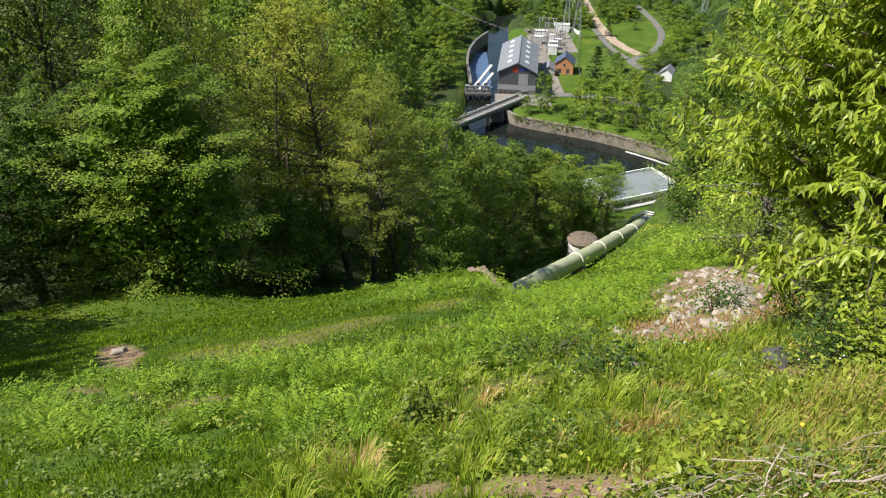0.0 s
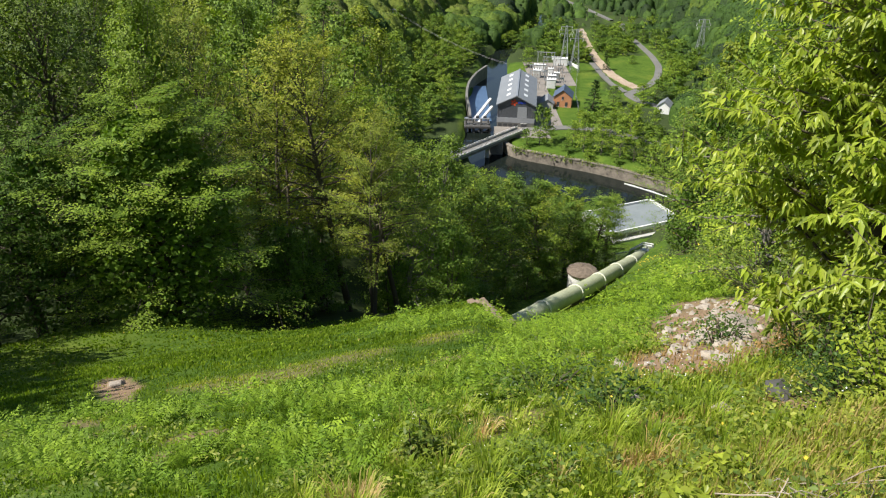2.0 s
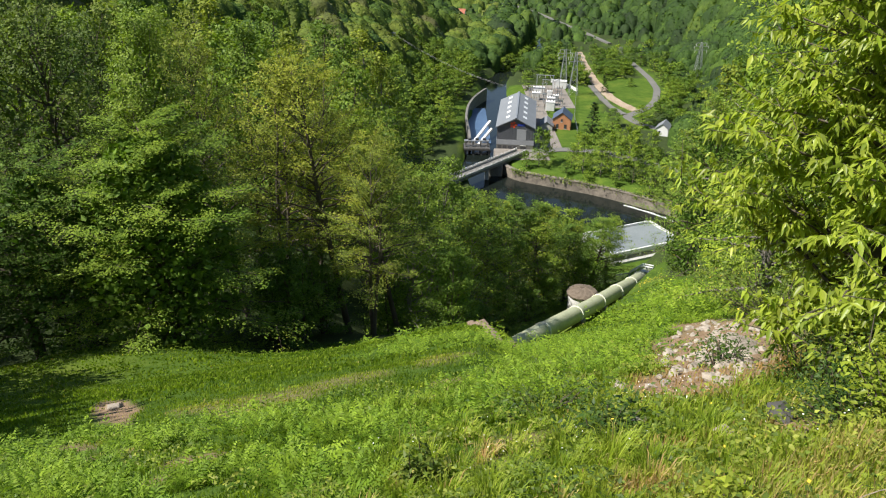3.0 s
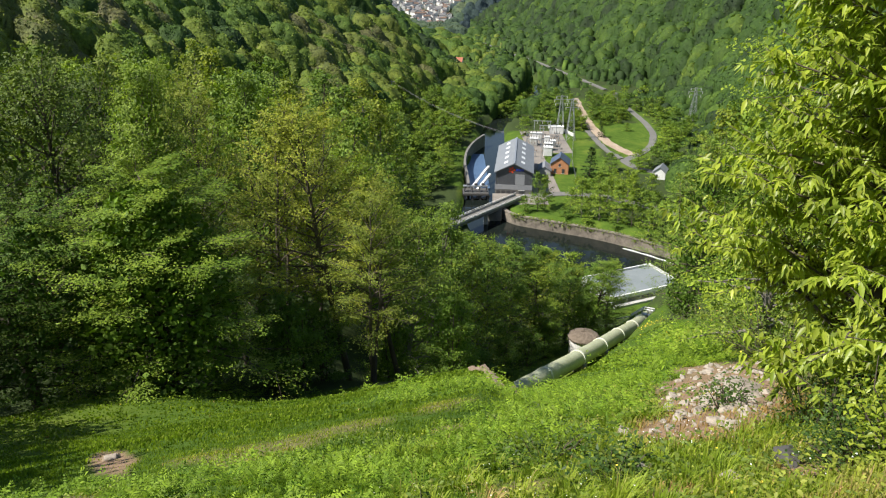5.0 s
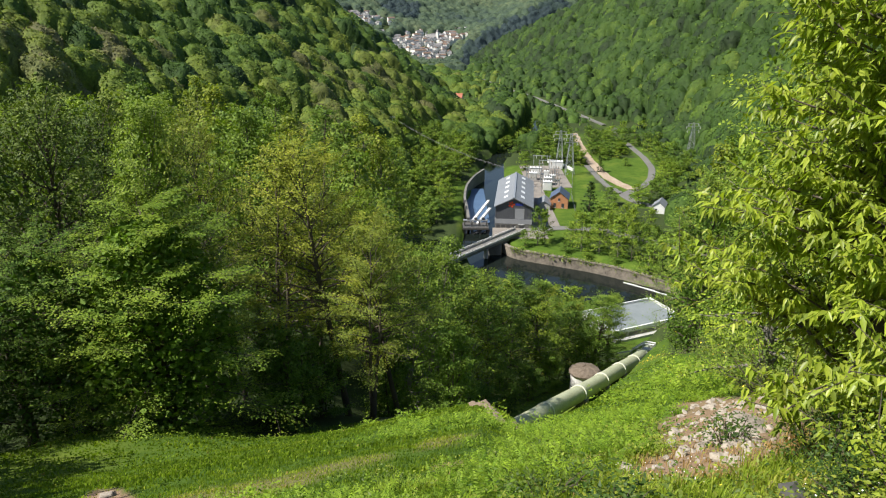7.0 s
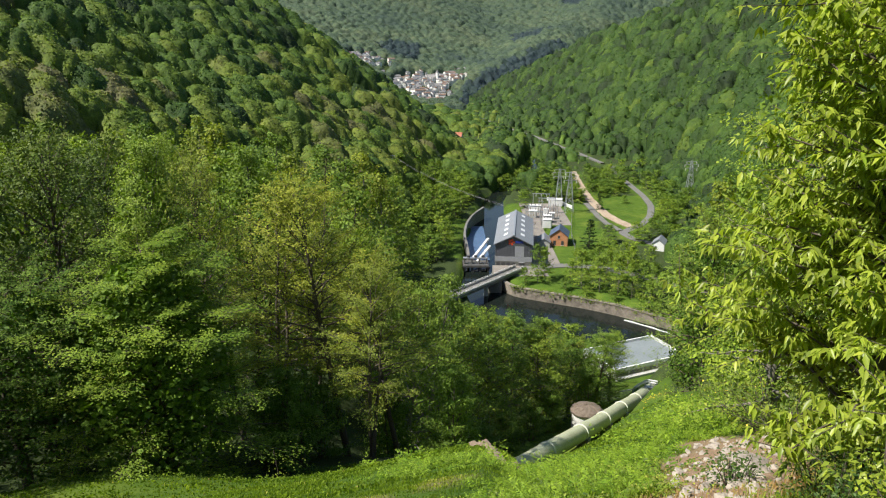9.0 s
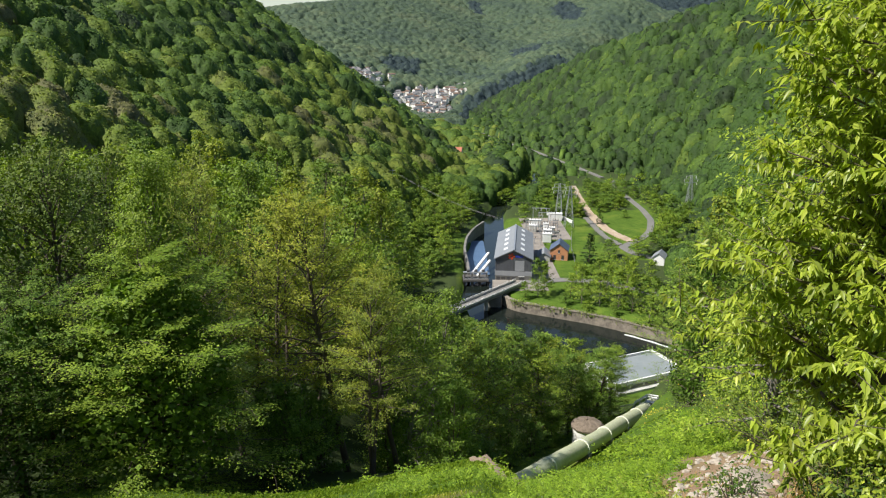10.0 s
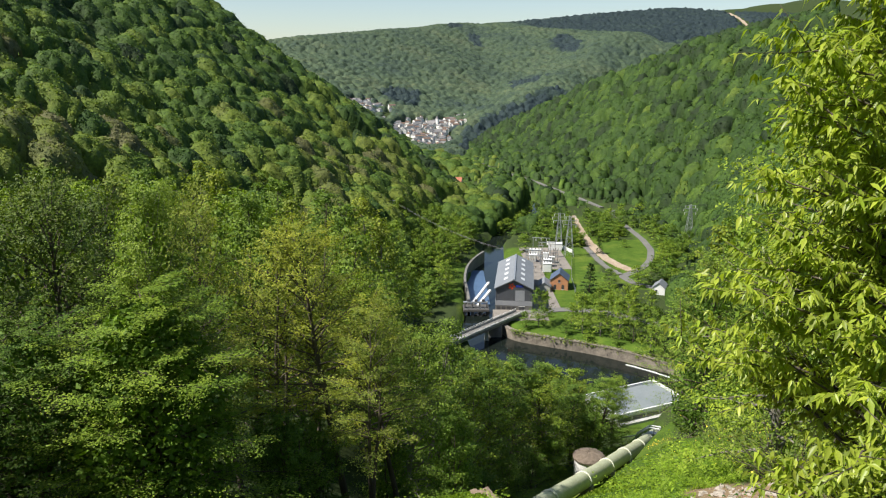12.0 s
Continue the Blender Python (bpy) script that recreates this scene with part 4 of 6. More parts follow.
wall_line("wall_yard", [(66.5, 372), (62, 384), (56, 392)], BANK_Z - 1, BANK_Z + 1.6, 0.4, M_WHITE, "low white wall at the end of the yard")


def pylon(x, y, h, base, label):
    t = thing("lattice_pylon", x, y, gz(x, y) - 0.2, label, "pylon")
    top = 0.35
    legs = []
    for sx, sy in ((-1, -1), (1, -1), (1, 1), (-1, 1)):
        a, b = Vector((sx * base, sy * base, 0)), Vector((sx * top, sy * top, h))
        legs.append((a, b))
        beam("leg", a, b, 0.16, 0.16, M_STEEL, t)
    lv = [0, 0.2, 0.38, 0.53, 0.66, 0.77, 0.87, 0.95]
    for i in range(4):
        (a, b), (c, d) = legs[i], legs[(i + 1) % 4]
        for k in range(len(lv) - 1):
            beam("brace", a.lerp(b, lv[k]), c.lerp(d, lv[k + 1]), 0.09, 0.09, M_STEEL, t)
            beam("brace", c.lerp(d, lv[k]), a.lerp(b, lv[k + 1]), 0.09, 0.09, M_STEEL, t)
    for q, w in ((0.78, 3.2), (0.88, 3.8), (0.97, 2.8)):
        beam("crossarm", (-w, 0, h * q), (w, 0, h * q), 0.22, 0.22, M_STEEL, t)
        for s in (-1, 1):
            beam("insulator", (s * w * 0.95, 0, h * q), (s * w * 0.95, 0.01, h * q - 1.4), 0.2, 0.2, M_WHITE, t)
    return t


pylon(63.5, 366, 21.0, 2.2, "pale lattice steel pylon at the edge of the yard")
pylon(61.0, 384, 19.0, 1.8, "pale lattice steel pylon behind the yard")
pylon(134.0, 398, 19.0, 2.0, "grey lattice steel pylon in the trees")


def pole(x, y, h, label):
    t = thing("utility_pole", x, y, gz(x, y), label, "pole")
    v, f = tube_np([(0, 0, -0.5), (0, 0, h * 0.5), (0, 0, h)], [0.28, 0.24, 0.18], 8)
    part("pole", mesh_of("pole", v, f, M_CONCRETE), None, t)
    part("crossarm", boxed(-1.4, -0.12, h - 0.6, 1.4, 0.12, h - 0.35), M_STEEL, t)


# ---------------------------------------------------------------- building with the flat roof
def flat_roof_building():
    t = thing("valve_building", 61.7, 204.0, WATER_Z + 6.0, "low concrete building with a flat grey roof and white rim", "building", math.degrees(math.atan2(0.418, 0.908)))
    W, D = 24.0, 14.2           # local x to the left is negative, local y towards the slope is negative
    part("wall", boxed(-W, -D, -9, 0, 0, -0.45), M_CONCRETE, t, "pale concrete walls")
    part("roof", boxed(-W + 0.3, -D + 0.3, -0.45, -0.3, -0.3, 0.0), M_FLAT_ROOF, t, "grey flat roof membrane")
    for a in ((-W, -0.4, -0.4, 0, 0.0, 0.7), (-0.4, -D, -0.4, 0.0, -0.4, 0.7), (-W, -D - 0.15, -0.45, 0.1, -D + 0.35, 0.5), (-W - 0.1, -D, -0.4, -W + 0.3, 0, 0.7)):
        part("parapet", boxed(*a, bevel=0.04), M_WHITE, t, "white rim")
    part("front_wall", boxed(-W, -D - 1.6, -9, 0.5, -D - 0.1, -1.9), M_CONCRETE, t, "pale lower concrete ledge")
    # flat dark panels whose colour stands for the shade within the slots
    for k in range(5):
        part("opening", boxed(-W + 0.6 + k * 4.7, -D - 0.08, -1.8, -W + 4.6 + k * 4.7, -D + 0.02, -0.9), M_STEEL_DARK, t, "dark slot")
    part("lower_roof", boxed(-W, -D - 5.5, -9, 1.5, -D - 1.6, -2.6), M_CONCRETE, t, "lower pale concrete roof")
    for k in range(4):
        part("rail_post", boxed(-12 + k * 3, -D - 5.3, -2.6, -11.9 + k * 3, -D - 5.2, -1.6), M_STEEL, t)


flat_roof_building()
# spill at the weir beside the river wall
wv_ = smooth_line([(60.5, 231.5), (66.5, 226.5), (71.5, 221.5), (74.0, 218)], 12)
wall_line("weir_crest", wv_, WATER_Z - 2, WATER_Z + 0.12 + 0.16 * np.sin(np.arange(12) * 2.3) ** 2, 0.55, M_FOAM, "pale concrete weir edge with white water")


# ---------------------------------------------------------------- penstock
def penstock():
    t = thing("penstock", 0, 0, 0, "large mossy green steel penstock with pale rings", "pipe")
    R = 1.0
    v, f = tube_np(PIPE, [R] * len(PIPE), 28)
    part("pipe", mesh_of("pipe", v, f, M_PIPE, smooth=True), None, t, "mossy green steel pipe")
    s = np.concatenate([[0], np.cumsum(np.linalg.norm(np.diff(PIPE, axis=0), axis=1))])
    at = lambda u: np.array([np.interp(u, s, PIPE[:, k]) for k in range(3)])
    for u in (16.2, 27.0, 36.3, 45.3, 54.0, 60.5):
        p, d = at(u), unit(at(u + 0.3) - at(u - 0.3))
        v, f = tube_np([p - d * 0.16, p - d * 0.155, p + d * 0.155, p + d * 0.16], [R + 0.02, R + 0.09, R + 0.09, R + 0.02], 28)
        ring = part("ring", mesh_of("ring", v, f, M_RING), None, t, "pale painted ring")
        g = gz(p[0], p[1])
        cr = boxed(-1.25, -0.45, g - 0.6, 1.25, 0.45, p[2] - 0.35, bevel=0.08)
        sad = part("saddle", cr, M_CONCRETE_DARK, t, "weathered concrete saddle")
        sad.matrix_basis = pose(p[0], p[1], 0, 0, 0, math.degrees(math.atan2(-d[0], d[1])))
    return at, s


pipe_at, pipe_s = penstock()


def stair_rail():
    p = pipe_at(61.0)
    x, y = p[0] + 0.2, p[1] + 0.6
    t = thing("stair_rail", x, y, gz(x, y) + 0.9, "pale metal stair and handrail over the pipe", "stairs", -28)
    for s in (0, 0.8):
        beam("handrail", (-1.9, s, 0.7), (0, s, 2.5), 0.17, 0.17, M_WHITE, t)
        beam("handrail", (0, s, 2.5), (1.7, s, 2.6), 0.17, 0.17, M_WHITE, t)
        for k in range(5):
            xx = -1.9 + k * 0.9
            zt = 0.7 + max(0, min(1.9, xx + 1.9)) * 0.947
            beam("rail_post", (xx, s, zt - 2.2), (xx, s + 0.001, zt), 0.1, 0.1, M_STEEL, t)
    for k in range(8):
        part("step", boxed(-2.0 + k * 0.25, 0.05, -0.35 + k * 0.235, -1.76 + k * 0.25, 0.75, -0.3 + k * 0.235), M_STEEL, t)
    part("landing", boxed(0, 0.05, 1.5, 1.7, 0.75, 1.56), M_STEEL, t)
    beam("ground_rail", (-4.0, 0.2, -0.3), (-1.9, 0.2, 0.6), 0.17, 0.17, M_WHITE, t)


stair_rail()


def hut(x, y):
    z = gz(x, y)
    t = thing("round_hut", x, y, z - 0.4, "round whitewashed hut with a leaf-strewn brown roof", "hut")
    n = 28
    a = np.linspace(0, 2 * np.pi, n, endpoint=False)
    rng = np.random.default_rng(3)
    prof = [(2.0, -1.5), (2.02, 0.2), (2.0, 1.6), (1.98, 2.6)]
    v = np.concatenate([np.c_[np.cos(a) * r, np.sin(a) * r, np.full(n, zz)] for r, zz in prof])
    f = [(i * n + k, i * n + (k + 1) % n, (i + 1) * n + (k + 1) % n, (i + 1) * n + k) for i in range(len(prof) - 1) for k in range(n)]
    part("wall", mesh_of("wall", v, f, M_HUT_WALL, smooth=True), None, t, "peeling whitewashed masonry")
    prof = [(2.0, 2.5), (2.22, 2.52), (2.26, 2.75), (1.9, 3.05), (1.3, 3.3), (0.6, 3.45), (0.02, 3.5)]
    v = np.concatenate([np.c_[np.cos(a) * r, np.sin(a) * r, zz + rng.normal(0, 0.04, n)] for r, zz in prof])
    f = [(i * n + k, i * n + (k + 1) % n, (i + 1) * n + (k + 1) % n, (i + 1) * n + k) for i in range(len(prof) - 1) for k in range(n)]
    part("roof", mesh_of("roof", v, f, M_HUT_ROOF), None, t, "shallow domed roof covered in dead leaves")
    part("door", boxed(-0.45, -2.06, 0.2, 0.45, -1.95, 2.2), M_STEEL_DARK, t)


hut(20.1, 93.2)
pole(-25.5, 374.0, 10.5, "slim pale utility pole on the wooded slope")


# ---------------------------------------------------------------- village
def village():
    rng = np.random.default_rng(5)
    kinds = []
    for k in range(7):
        w, l, e = rng.uniform(7, 10), rng.uniform(9, 15), rng.uniform(6.0, 10.0)
        wins = [(wx, wz, 0.9, 1.5) for wz in (1.2, 4.0) for wx in (-w / 4, w / 4)]
        kinds.append(gabled("village_house", 0, 0, -900, w, l, e, e + w * 0.27, M_RENDER, (M_ROOF_VILLAGE, M_ROOF_TILE, M_ROOF_VILLAGE, M_ROOF_VILLAGE, M_ROOF_TILE, M_ROOF_VILLAGE, M_ROOF_VILLAGE)[k], 0, ("tall white rendered village house with a slate roof", "white village house with a brown tiled roof")[k in (1, 4)], "house", wins, "houses of the village"))
    done = []
    for _ in range(2500):
        u = rng.uniform()
        if u < 0.62:
            x, y = rng.normal(-38, 21), rng.normal(1505, 36)
            x -= 0.25 * (y - 1505)
        elif u < 0.80:
            x, y = rng.normal(10, 18), rng.normal(1585, 22)
        elif u < 0.88:
            x, y = rng.normal(-125, 16), rng.normal(1525, 9)
        else:
            x, y = rng.normal(-165, 26), rng.normal(1625, 24)
        if not village_ground(x, y) or any((x - a) ** 2 + (y - b) ** 2 < 85 for a, b in done):
            continue
        done.append((x, y))
        m = pose(x, y, gz(x, y) - 0.5, 0, 0, rng.choice([-60, -20, 15, 45, 80]) + rng.normal(0, 8))
        copy_thing(kinds[rng.integers(0, 7)], m)
        if len(done) >= 170:
            break
    for k, t in enumerate(kinds):
        x, y = -30 + 14 * k, 1640 + 5 * k
        t.matrix_world = pose(x, y, gz(x, y) - 0.5, 0, 0, 20 * k)
    # the church, with its square tower
    x, y = -14, 1572
    t = gabled("church", x, y, gz(x, y) - 0.5, 11, 24, 9, 14, M_RENDER, M_ROOF_VILLAGE, 55, "pale village church with a square tower", "church", [(-2.5, 3.0, 1.2, 4.0), (2.5, 3.0, 1.2, 4.0)])
    part("tower", boxed(-2.6, -5.2, -1, 2.6, 0, 19, bevel=0.1), M_RENDER, t)
    bm = bmesh.new()
    bmesh.ops.create_cone(bm, cap_ends=True, segments=4, radius1=4.0, radius2=0.05, depth=6.0, matrix=Matrix.Translation((0, -2.6, 22)) @ Matrix.Rotation(radians(45), 4, "Z"))
    part("spire", bm, M_ROOF_VILLAGE, t)


village()


# ---------------------------------------------------------------- trees that stand singly
def tri_mesh(name, v, tris, mat, tone):
    """Copies of one small pattern of triangles: v (n, k, 3), tris over the k points, tone per copy."""
    n, k = v.shape[:2]
    t = np.asarray(tris, dtype=np.int32)
    f = (np.arange(n, dtype=np.int32)[:, None, None] * k + t[None]).reshape(-1)
    m = n * len(t)
    me = bpy.data.meshes.new(name)
    me.vertices.add(n * k)
    me.vertices.foreach_set("co", v.reshape(-1).astype(np.float32))
    me.loops.add(3 * m)
    me.loops.foreach_set("vertex_index", f)
    me.polygons.add(m)
    me.polygons.foreach_set("loop_start", np.arange(0, 3 * m, 3, dtype=np.int32))
    me.materials.append(mat)
    a = me.attributes.new("tone", "FLOAT", "POINT")
    a.data.foreach_set("value", np.repeat(tone, k).astype(np.float32))
    me.update(calc_edges=True)
    return me


def bent(rng, a, b, n, sag=0.0, wob=0.06):
    """Points from a to b with some wobble and sag."""
    a, b = np.asarray(a, float), np.asarray(b, float)
    t = np.linspace(0, 1, n)[:, None]
    ln = np.linalg.norm(b - a)
    p = a + (b - a) * t + np.cumsum(rng.normal(0, wob * ln / n, (n, 3)), 0) * (t > 0)
    p[:, 2] -= sag * ln * (t[:, 0] ** 2 - t[:, 0])* -1 if sag < 0 else sag * ln * (t[:, 0] ** 2)
    return p


def make_tree(name, seed, H, R, low, limbs, subs, leaves, size, long, flat, spread, shape, mat, bark, label, stems=1, tone=0.5, rise=(10, 60), leaf_up=1.0, thick=0.013, twigs=True, heart=0):
    """A tree of a stem, limbs and twigs, with sprays of leaves along the twigs."""
    rng = np.random.default_rng(seed)
    t = thing(name, 0, 0, 0, label, "tree")
    wood = Heap()
    P, N, D, T = [], [], [], []
    for s in range(stems):
        top = np.array([rng.normal(0, 0.05 * H), rng.normal(0, 0.05 * H), H * (0.97 if s == 0 else rng.uniform(0.75, 0.92))])
        if stems > 1:
            a = 2 * np.pi * s / stems + rng.uniform(0, 1)
            top[:2] += np.array([np.cos(a), np.sin(a)]) * R * 0.35
        stem = bent(rng, (rng.normal(0, 0.12) * (stems > 1) * 3, rng.normal(0, 0.12) * (stems > 1) * 3, -1.0), top, 12, 0, 0.05)
        st = np.linspace(0, 1, 12)
        wood.add(*tube_np(stem, H * thick * (1.05 - st) ** 0.9 + 0.015, 7))
        for i in range(limbs // stems):
            u = low + (0.97 - low) * ((i + rng.uniform(0.1, 0.9)) / (limbs // stems))
            p0 = np.array([np.interp(u, st, stem[:, k]) for k in range(3)])
            az = i * 2.39996 + s * 1.3 + rng.normal(0, 0.35)
            ln = R * shape((u - low) / (1 - low)) * rng.uniform(0.7, 1.15)
            el = radians(np.interp(u, [low, 1], rise) + rng.normal(0, 9))
            p1 = p0 + ln * np.array([np.cos(az) * np.cos(el), np.sin(az) * np.cos(el), np.sin(el)])
            limb = bent(rng, p0, p1, 6, 0.0, 0.12)
            limb[:, 2] += -0.10 * ln * np.linspace(0, 1, 6) ** 2 * (el < radians(35))
            r0 = H * thick * (1.05 - u) ** 0.9 * 0.5 + 0.012
            wood.add(*tube_np(limb, np.linspace(r0, 0.012, 6), 4 if twigs else 3))
            for k in range(subs):
                w = 0.3 + 0.7 * (k + rng.uniform(0.2, 0.9)) / subs
                q0 = np.array([np.interp(w, np.linspace(0, 1, 6), limb[:, c]) for c in range(3)])
                a2 = az + rng.choice([-1, 1]) * rng.uniform(0.3, 1.1)
                l2 = max(0.5, ln * 0.42 * (1.15 - 0.5 * w)) * rng.uniform(0.6, 1.2)
                e2 = el * 0.5 + rng.normal(0, 0.2)
                d2 = np.array([np.cos(a2) * np.cos(e2), np.sin(a2) * np.cos(e2), np.sin(e2)])
                if twigs and k % 2 == 0:
                    wood.add(*tube_np([q0, q0 + d2 * l2 * 0.5, q0 + d2 * l2], [0.022, 0.014, 0.006], 3))
                m = max(3, int(leaves * rng.uniform(0.6, 1.4)))
                f = rng.uniform(0.15, 1.1, (m, 1))
                P.append(q0 + d2 * l2 * f + rng.normal(0, 1, (m, 3)) * np.array([spread, spread, spread * flat]) * (0.6 + 0.4 * l2))
                up = np.array([0, 0, leaf_up]) + unit(np.array([np.cos(az), np.sin(az), 0.2])) * (1.2 - leaf_up)
                N.append(unit(up + rng.normal(0, 0.42 if flat > 0.1 else 0.24, (m, 3))))
                D.append(np.repeat(d2[None], m, 0) + rng.normal(0, 0.35, (m, 3)))
                T.append(np.full(m, np.clip(tone + rng.normal(0, 0.16), 0, 1)) + rng.normal(0, 0.07, m))
    P, N, D, T = (np.concatenate(a) for a in (P, N, D, T))
    q = facing_quads(P, N, size * rng.uniform(0.6, 1.3, len(P)), rng, long, D)
    part("trunk", wood.mesh("trunk", bark, True), None, t, "branching trunk and limbs")
    if heart:        # the crown's dense middle: sprays in a darker tone, inner shade put into colour
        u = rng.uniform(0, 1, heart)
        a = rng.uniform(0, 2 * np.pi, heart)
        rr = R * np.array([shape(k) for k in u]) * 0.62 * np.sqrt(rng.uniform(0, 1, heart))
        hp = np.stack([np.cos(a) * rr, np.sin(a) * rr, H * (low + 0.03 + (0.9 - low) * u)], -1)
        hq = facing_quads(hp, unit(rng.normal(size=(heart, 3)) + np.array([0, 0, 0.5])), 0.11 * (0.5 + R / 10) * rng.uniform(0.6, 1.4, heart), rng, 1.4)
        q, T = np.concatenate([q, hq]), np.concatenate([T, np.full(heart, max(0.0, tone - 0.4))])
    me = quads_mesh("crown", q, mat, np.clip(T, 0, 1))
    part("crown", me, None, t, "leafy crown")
    t["size"] = (R, H)
    return t


round_top = lambda u: max(0.12, math.sqrt(max(0.0, 1 - (2 * (0.15 + 0.85 * u) - 0.85) ** 2 / 1.35)))
spire = lambda u: max(0.06, 1.0 - u ** 1.25 * 0.93)
vase = lambda u: 0.35 + 0.75 * math.sin(math.pi * min(1, 0.25 + 0.7 * u))

broad = lambda u: 0.16 + 0.84 * (1 - max(0.0, (u - 0.12) / 0.88) ** 2.3) ** 0.6 * (0.72 + 0.28 * min(1, u / 0.12))
KINDS = {
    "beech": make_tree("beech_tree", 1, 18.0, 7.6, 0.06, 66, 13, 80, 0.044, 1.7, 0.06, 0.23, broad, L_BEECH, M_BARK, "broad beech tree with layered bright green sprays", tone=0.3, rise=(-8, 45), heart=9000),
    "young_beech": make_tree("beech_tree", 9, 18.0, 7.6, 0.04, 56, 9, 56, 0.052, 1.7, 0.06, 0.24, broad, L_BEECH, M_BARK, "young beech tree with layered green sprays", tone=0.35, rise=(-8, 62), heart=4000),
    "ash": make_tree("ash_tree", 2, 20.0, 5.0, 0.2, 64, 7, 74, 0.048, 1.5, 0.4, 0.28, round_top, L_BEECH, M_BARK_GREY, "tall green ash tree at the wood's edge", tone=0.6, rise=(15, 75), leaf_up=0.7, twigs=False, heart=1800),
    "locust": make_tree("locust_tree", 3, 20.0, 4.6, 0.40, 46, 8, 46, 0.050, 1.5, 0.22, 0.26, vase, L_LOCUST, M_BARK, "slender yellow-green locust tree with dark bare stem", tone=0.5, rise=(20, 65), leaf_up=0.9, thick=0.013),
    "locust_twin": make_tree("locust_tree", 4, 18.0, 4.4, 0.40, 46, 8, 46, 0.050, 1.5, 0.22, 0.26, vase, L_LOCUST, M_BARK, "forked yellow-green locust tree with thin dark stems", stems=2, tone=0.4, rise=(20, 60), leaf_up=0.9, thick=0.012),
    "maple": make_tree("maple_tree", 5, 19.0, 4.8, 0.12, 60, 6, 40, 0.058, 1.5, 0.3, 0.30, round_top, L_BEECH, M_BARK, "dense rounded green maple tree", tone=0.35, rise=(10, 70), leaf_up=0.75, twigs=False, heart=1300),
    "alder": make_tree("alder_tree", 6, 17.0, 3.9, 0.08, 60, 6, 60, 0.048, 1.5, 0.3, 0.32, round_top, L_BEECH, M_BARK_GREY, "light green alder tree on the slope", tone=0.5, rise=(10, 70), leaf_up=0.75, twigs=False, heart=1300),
    # low tone: the shade at the wood's foot is put into the hazel's leaves
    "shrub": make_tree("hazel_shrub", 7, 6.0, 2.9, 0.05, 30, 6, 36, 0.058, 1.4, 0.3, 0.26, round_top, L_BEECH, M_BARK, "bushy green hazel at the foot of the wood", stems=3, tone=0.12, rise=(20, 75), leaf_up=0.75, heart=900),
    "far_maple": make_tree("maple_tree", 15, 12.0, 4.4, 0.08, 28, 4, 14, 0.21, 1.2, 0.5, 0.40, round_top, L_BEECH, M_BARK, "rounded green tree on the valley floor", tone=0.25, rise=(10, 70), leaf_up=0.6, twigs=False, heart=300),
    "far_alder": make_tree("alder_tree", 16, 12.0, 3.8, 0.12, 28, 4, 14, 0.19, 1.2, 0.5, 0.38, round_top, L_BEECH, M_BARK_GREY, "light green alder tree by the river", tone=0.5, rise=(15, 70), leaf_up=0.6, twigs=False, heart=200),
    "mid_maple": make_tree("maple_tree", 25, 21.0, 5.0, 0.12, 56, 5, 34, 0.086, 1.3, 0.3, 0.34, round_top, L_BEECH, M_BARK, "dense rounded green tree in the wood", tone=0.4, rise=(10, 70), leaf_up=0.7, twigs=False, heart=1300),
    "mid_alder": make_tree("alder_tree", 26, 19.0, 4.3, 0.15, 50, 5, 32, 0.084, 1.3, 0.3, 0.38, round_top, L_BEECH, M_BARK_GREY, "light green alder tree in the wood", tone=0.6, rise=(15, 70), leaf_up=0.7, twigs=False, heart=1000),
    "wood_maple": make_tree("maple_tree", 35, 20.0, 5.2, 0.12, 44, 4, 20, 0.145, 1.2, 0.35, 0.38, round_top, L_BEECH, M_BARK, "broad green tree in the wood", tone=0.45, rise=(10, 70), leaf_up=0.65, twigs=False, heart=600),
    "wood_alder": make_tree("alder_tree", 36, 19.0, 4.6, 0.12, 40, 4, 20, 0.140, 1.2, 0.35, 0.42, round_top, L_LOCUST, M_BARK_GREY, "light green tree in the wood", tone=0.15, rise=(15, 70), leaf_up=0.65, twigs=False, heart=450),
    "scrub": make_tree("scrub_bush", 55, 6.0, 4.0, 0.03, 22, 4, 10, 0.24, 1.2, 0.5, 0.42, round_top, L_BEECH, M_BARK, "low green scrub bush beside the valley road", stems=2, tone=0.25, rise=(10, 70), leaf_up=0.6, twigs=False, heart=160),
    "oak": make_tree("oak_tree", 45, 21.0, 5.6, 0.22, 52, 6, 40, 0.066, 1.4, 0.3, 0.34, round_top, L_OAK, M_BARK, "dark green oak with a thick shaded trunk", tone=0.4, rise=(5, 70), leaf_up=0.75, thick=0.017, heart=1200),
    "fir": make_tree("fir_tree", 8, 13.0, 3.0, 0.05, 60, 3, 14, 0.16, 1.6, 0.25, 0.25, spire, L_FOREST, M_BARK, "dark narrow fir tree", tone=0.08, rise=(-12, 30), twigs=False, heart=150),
}
used_once = set()


def plant(kind, x, y, height, radius, turn=None, sink=0.0):
    """Puts a tree of that kind on the ground, scaled to a height and a crown radius."""
    src = KINDS[kind]
    r0, h0 = src["size"]
    k = (7 * x + 13 * y) % 360 if turn is None else turn
    m = pose(x, y, gz(x, y) - sink, 0, 0, k) @ Matrix.Diagonal((radius / r0, radius / r0, height / h0, 1))
    if kind in used_once:
        copy_thing(src, m @ Matrix.Diagonal((*src.scale, 1)).inverted())
    else:
        src.matrix_basis = m
        used_once.add(kind)


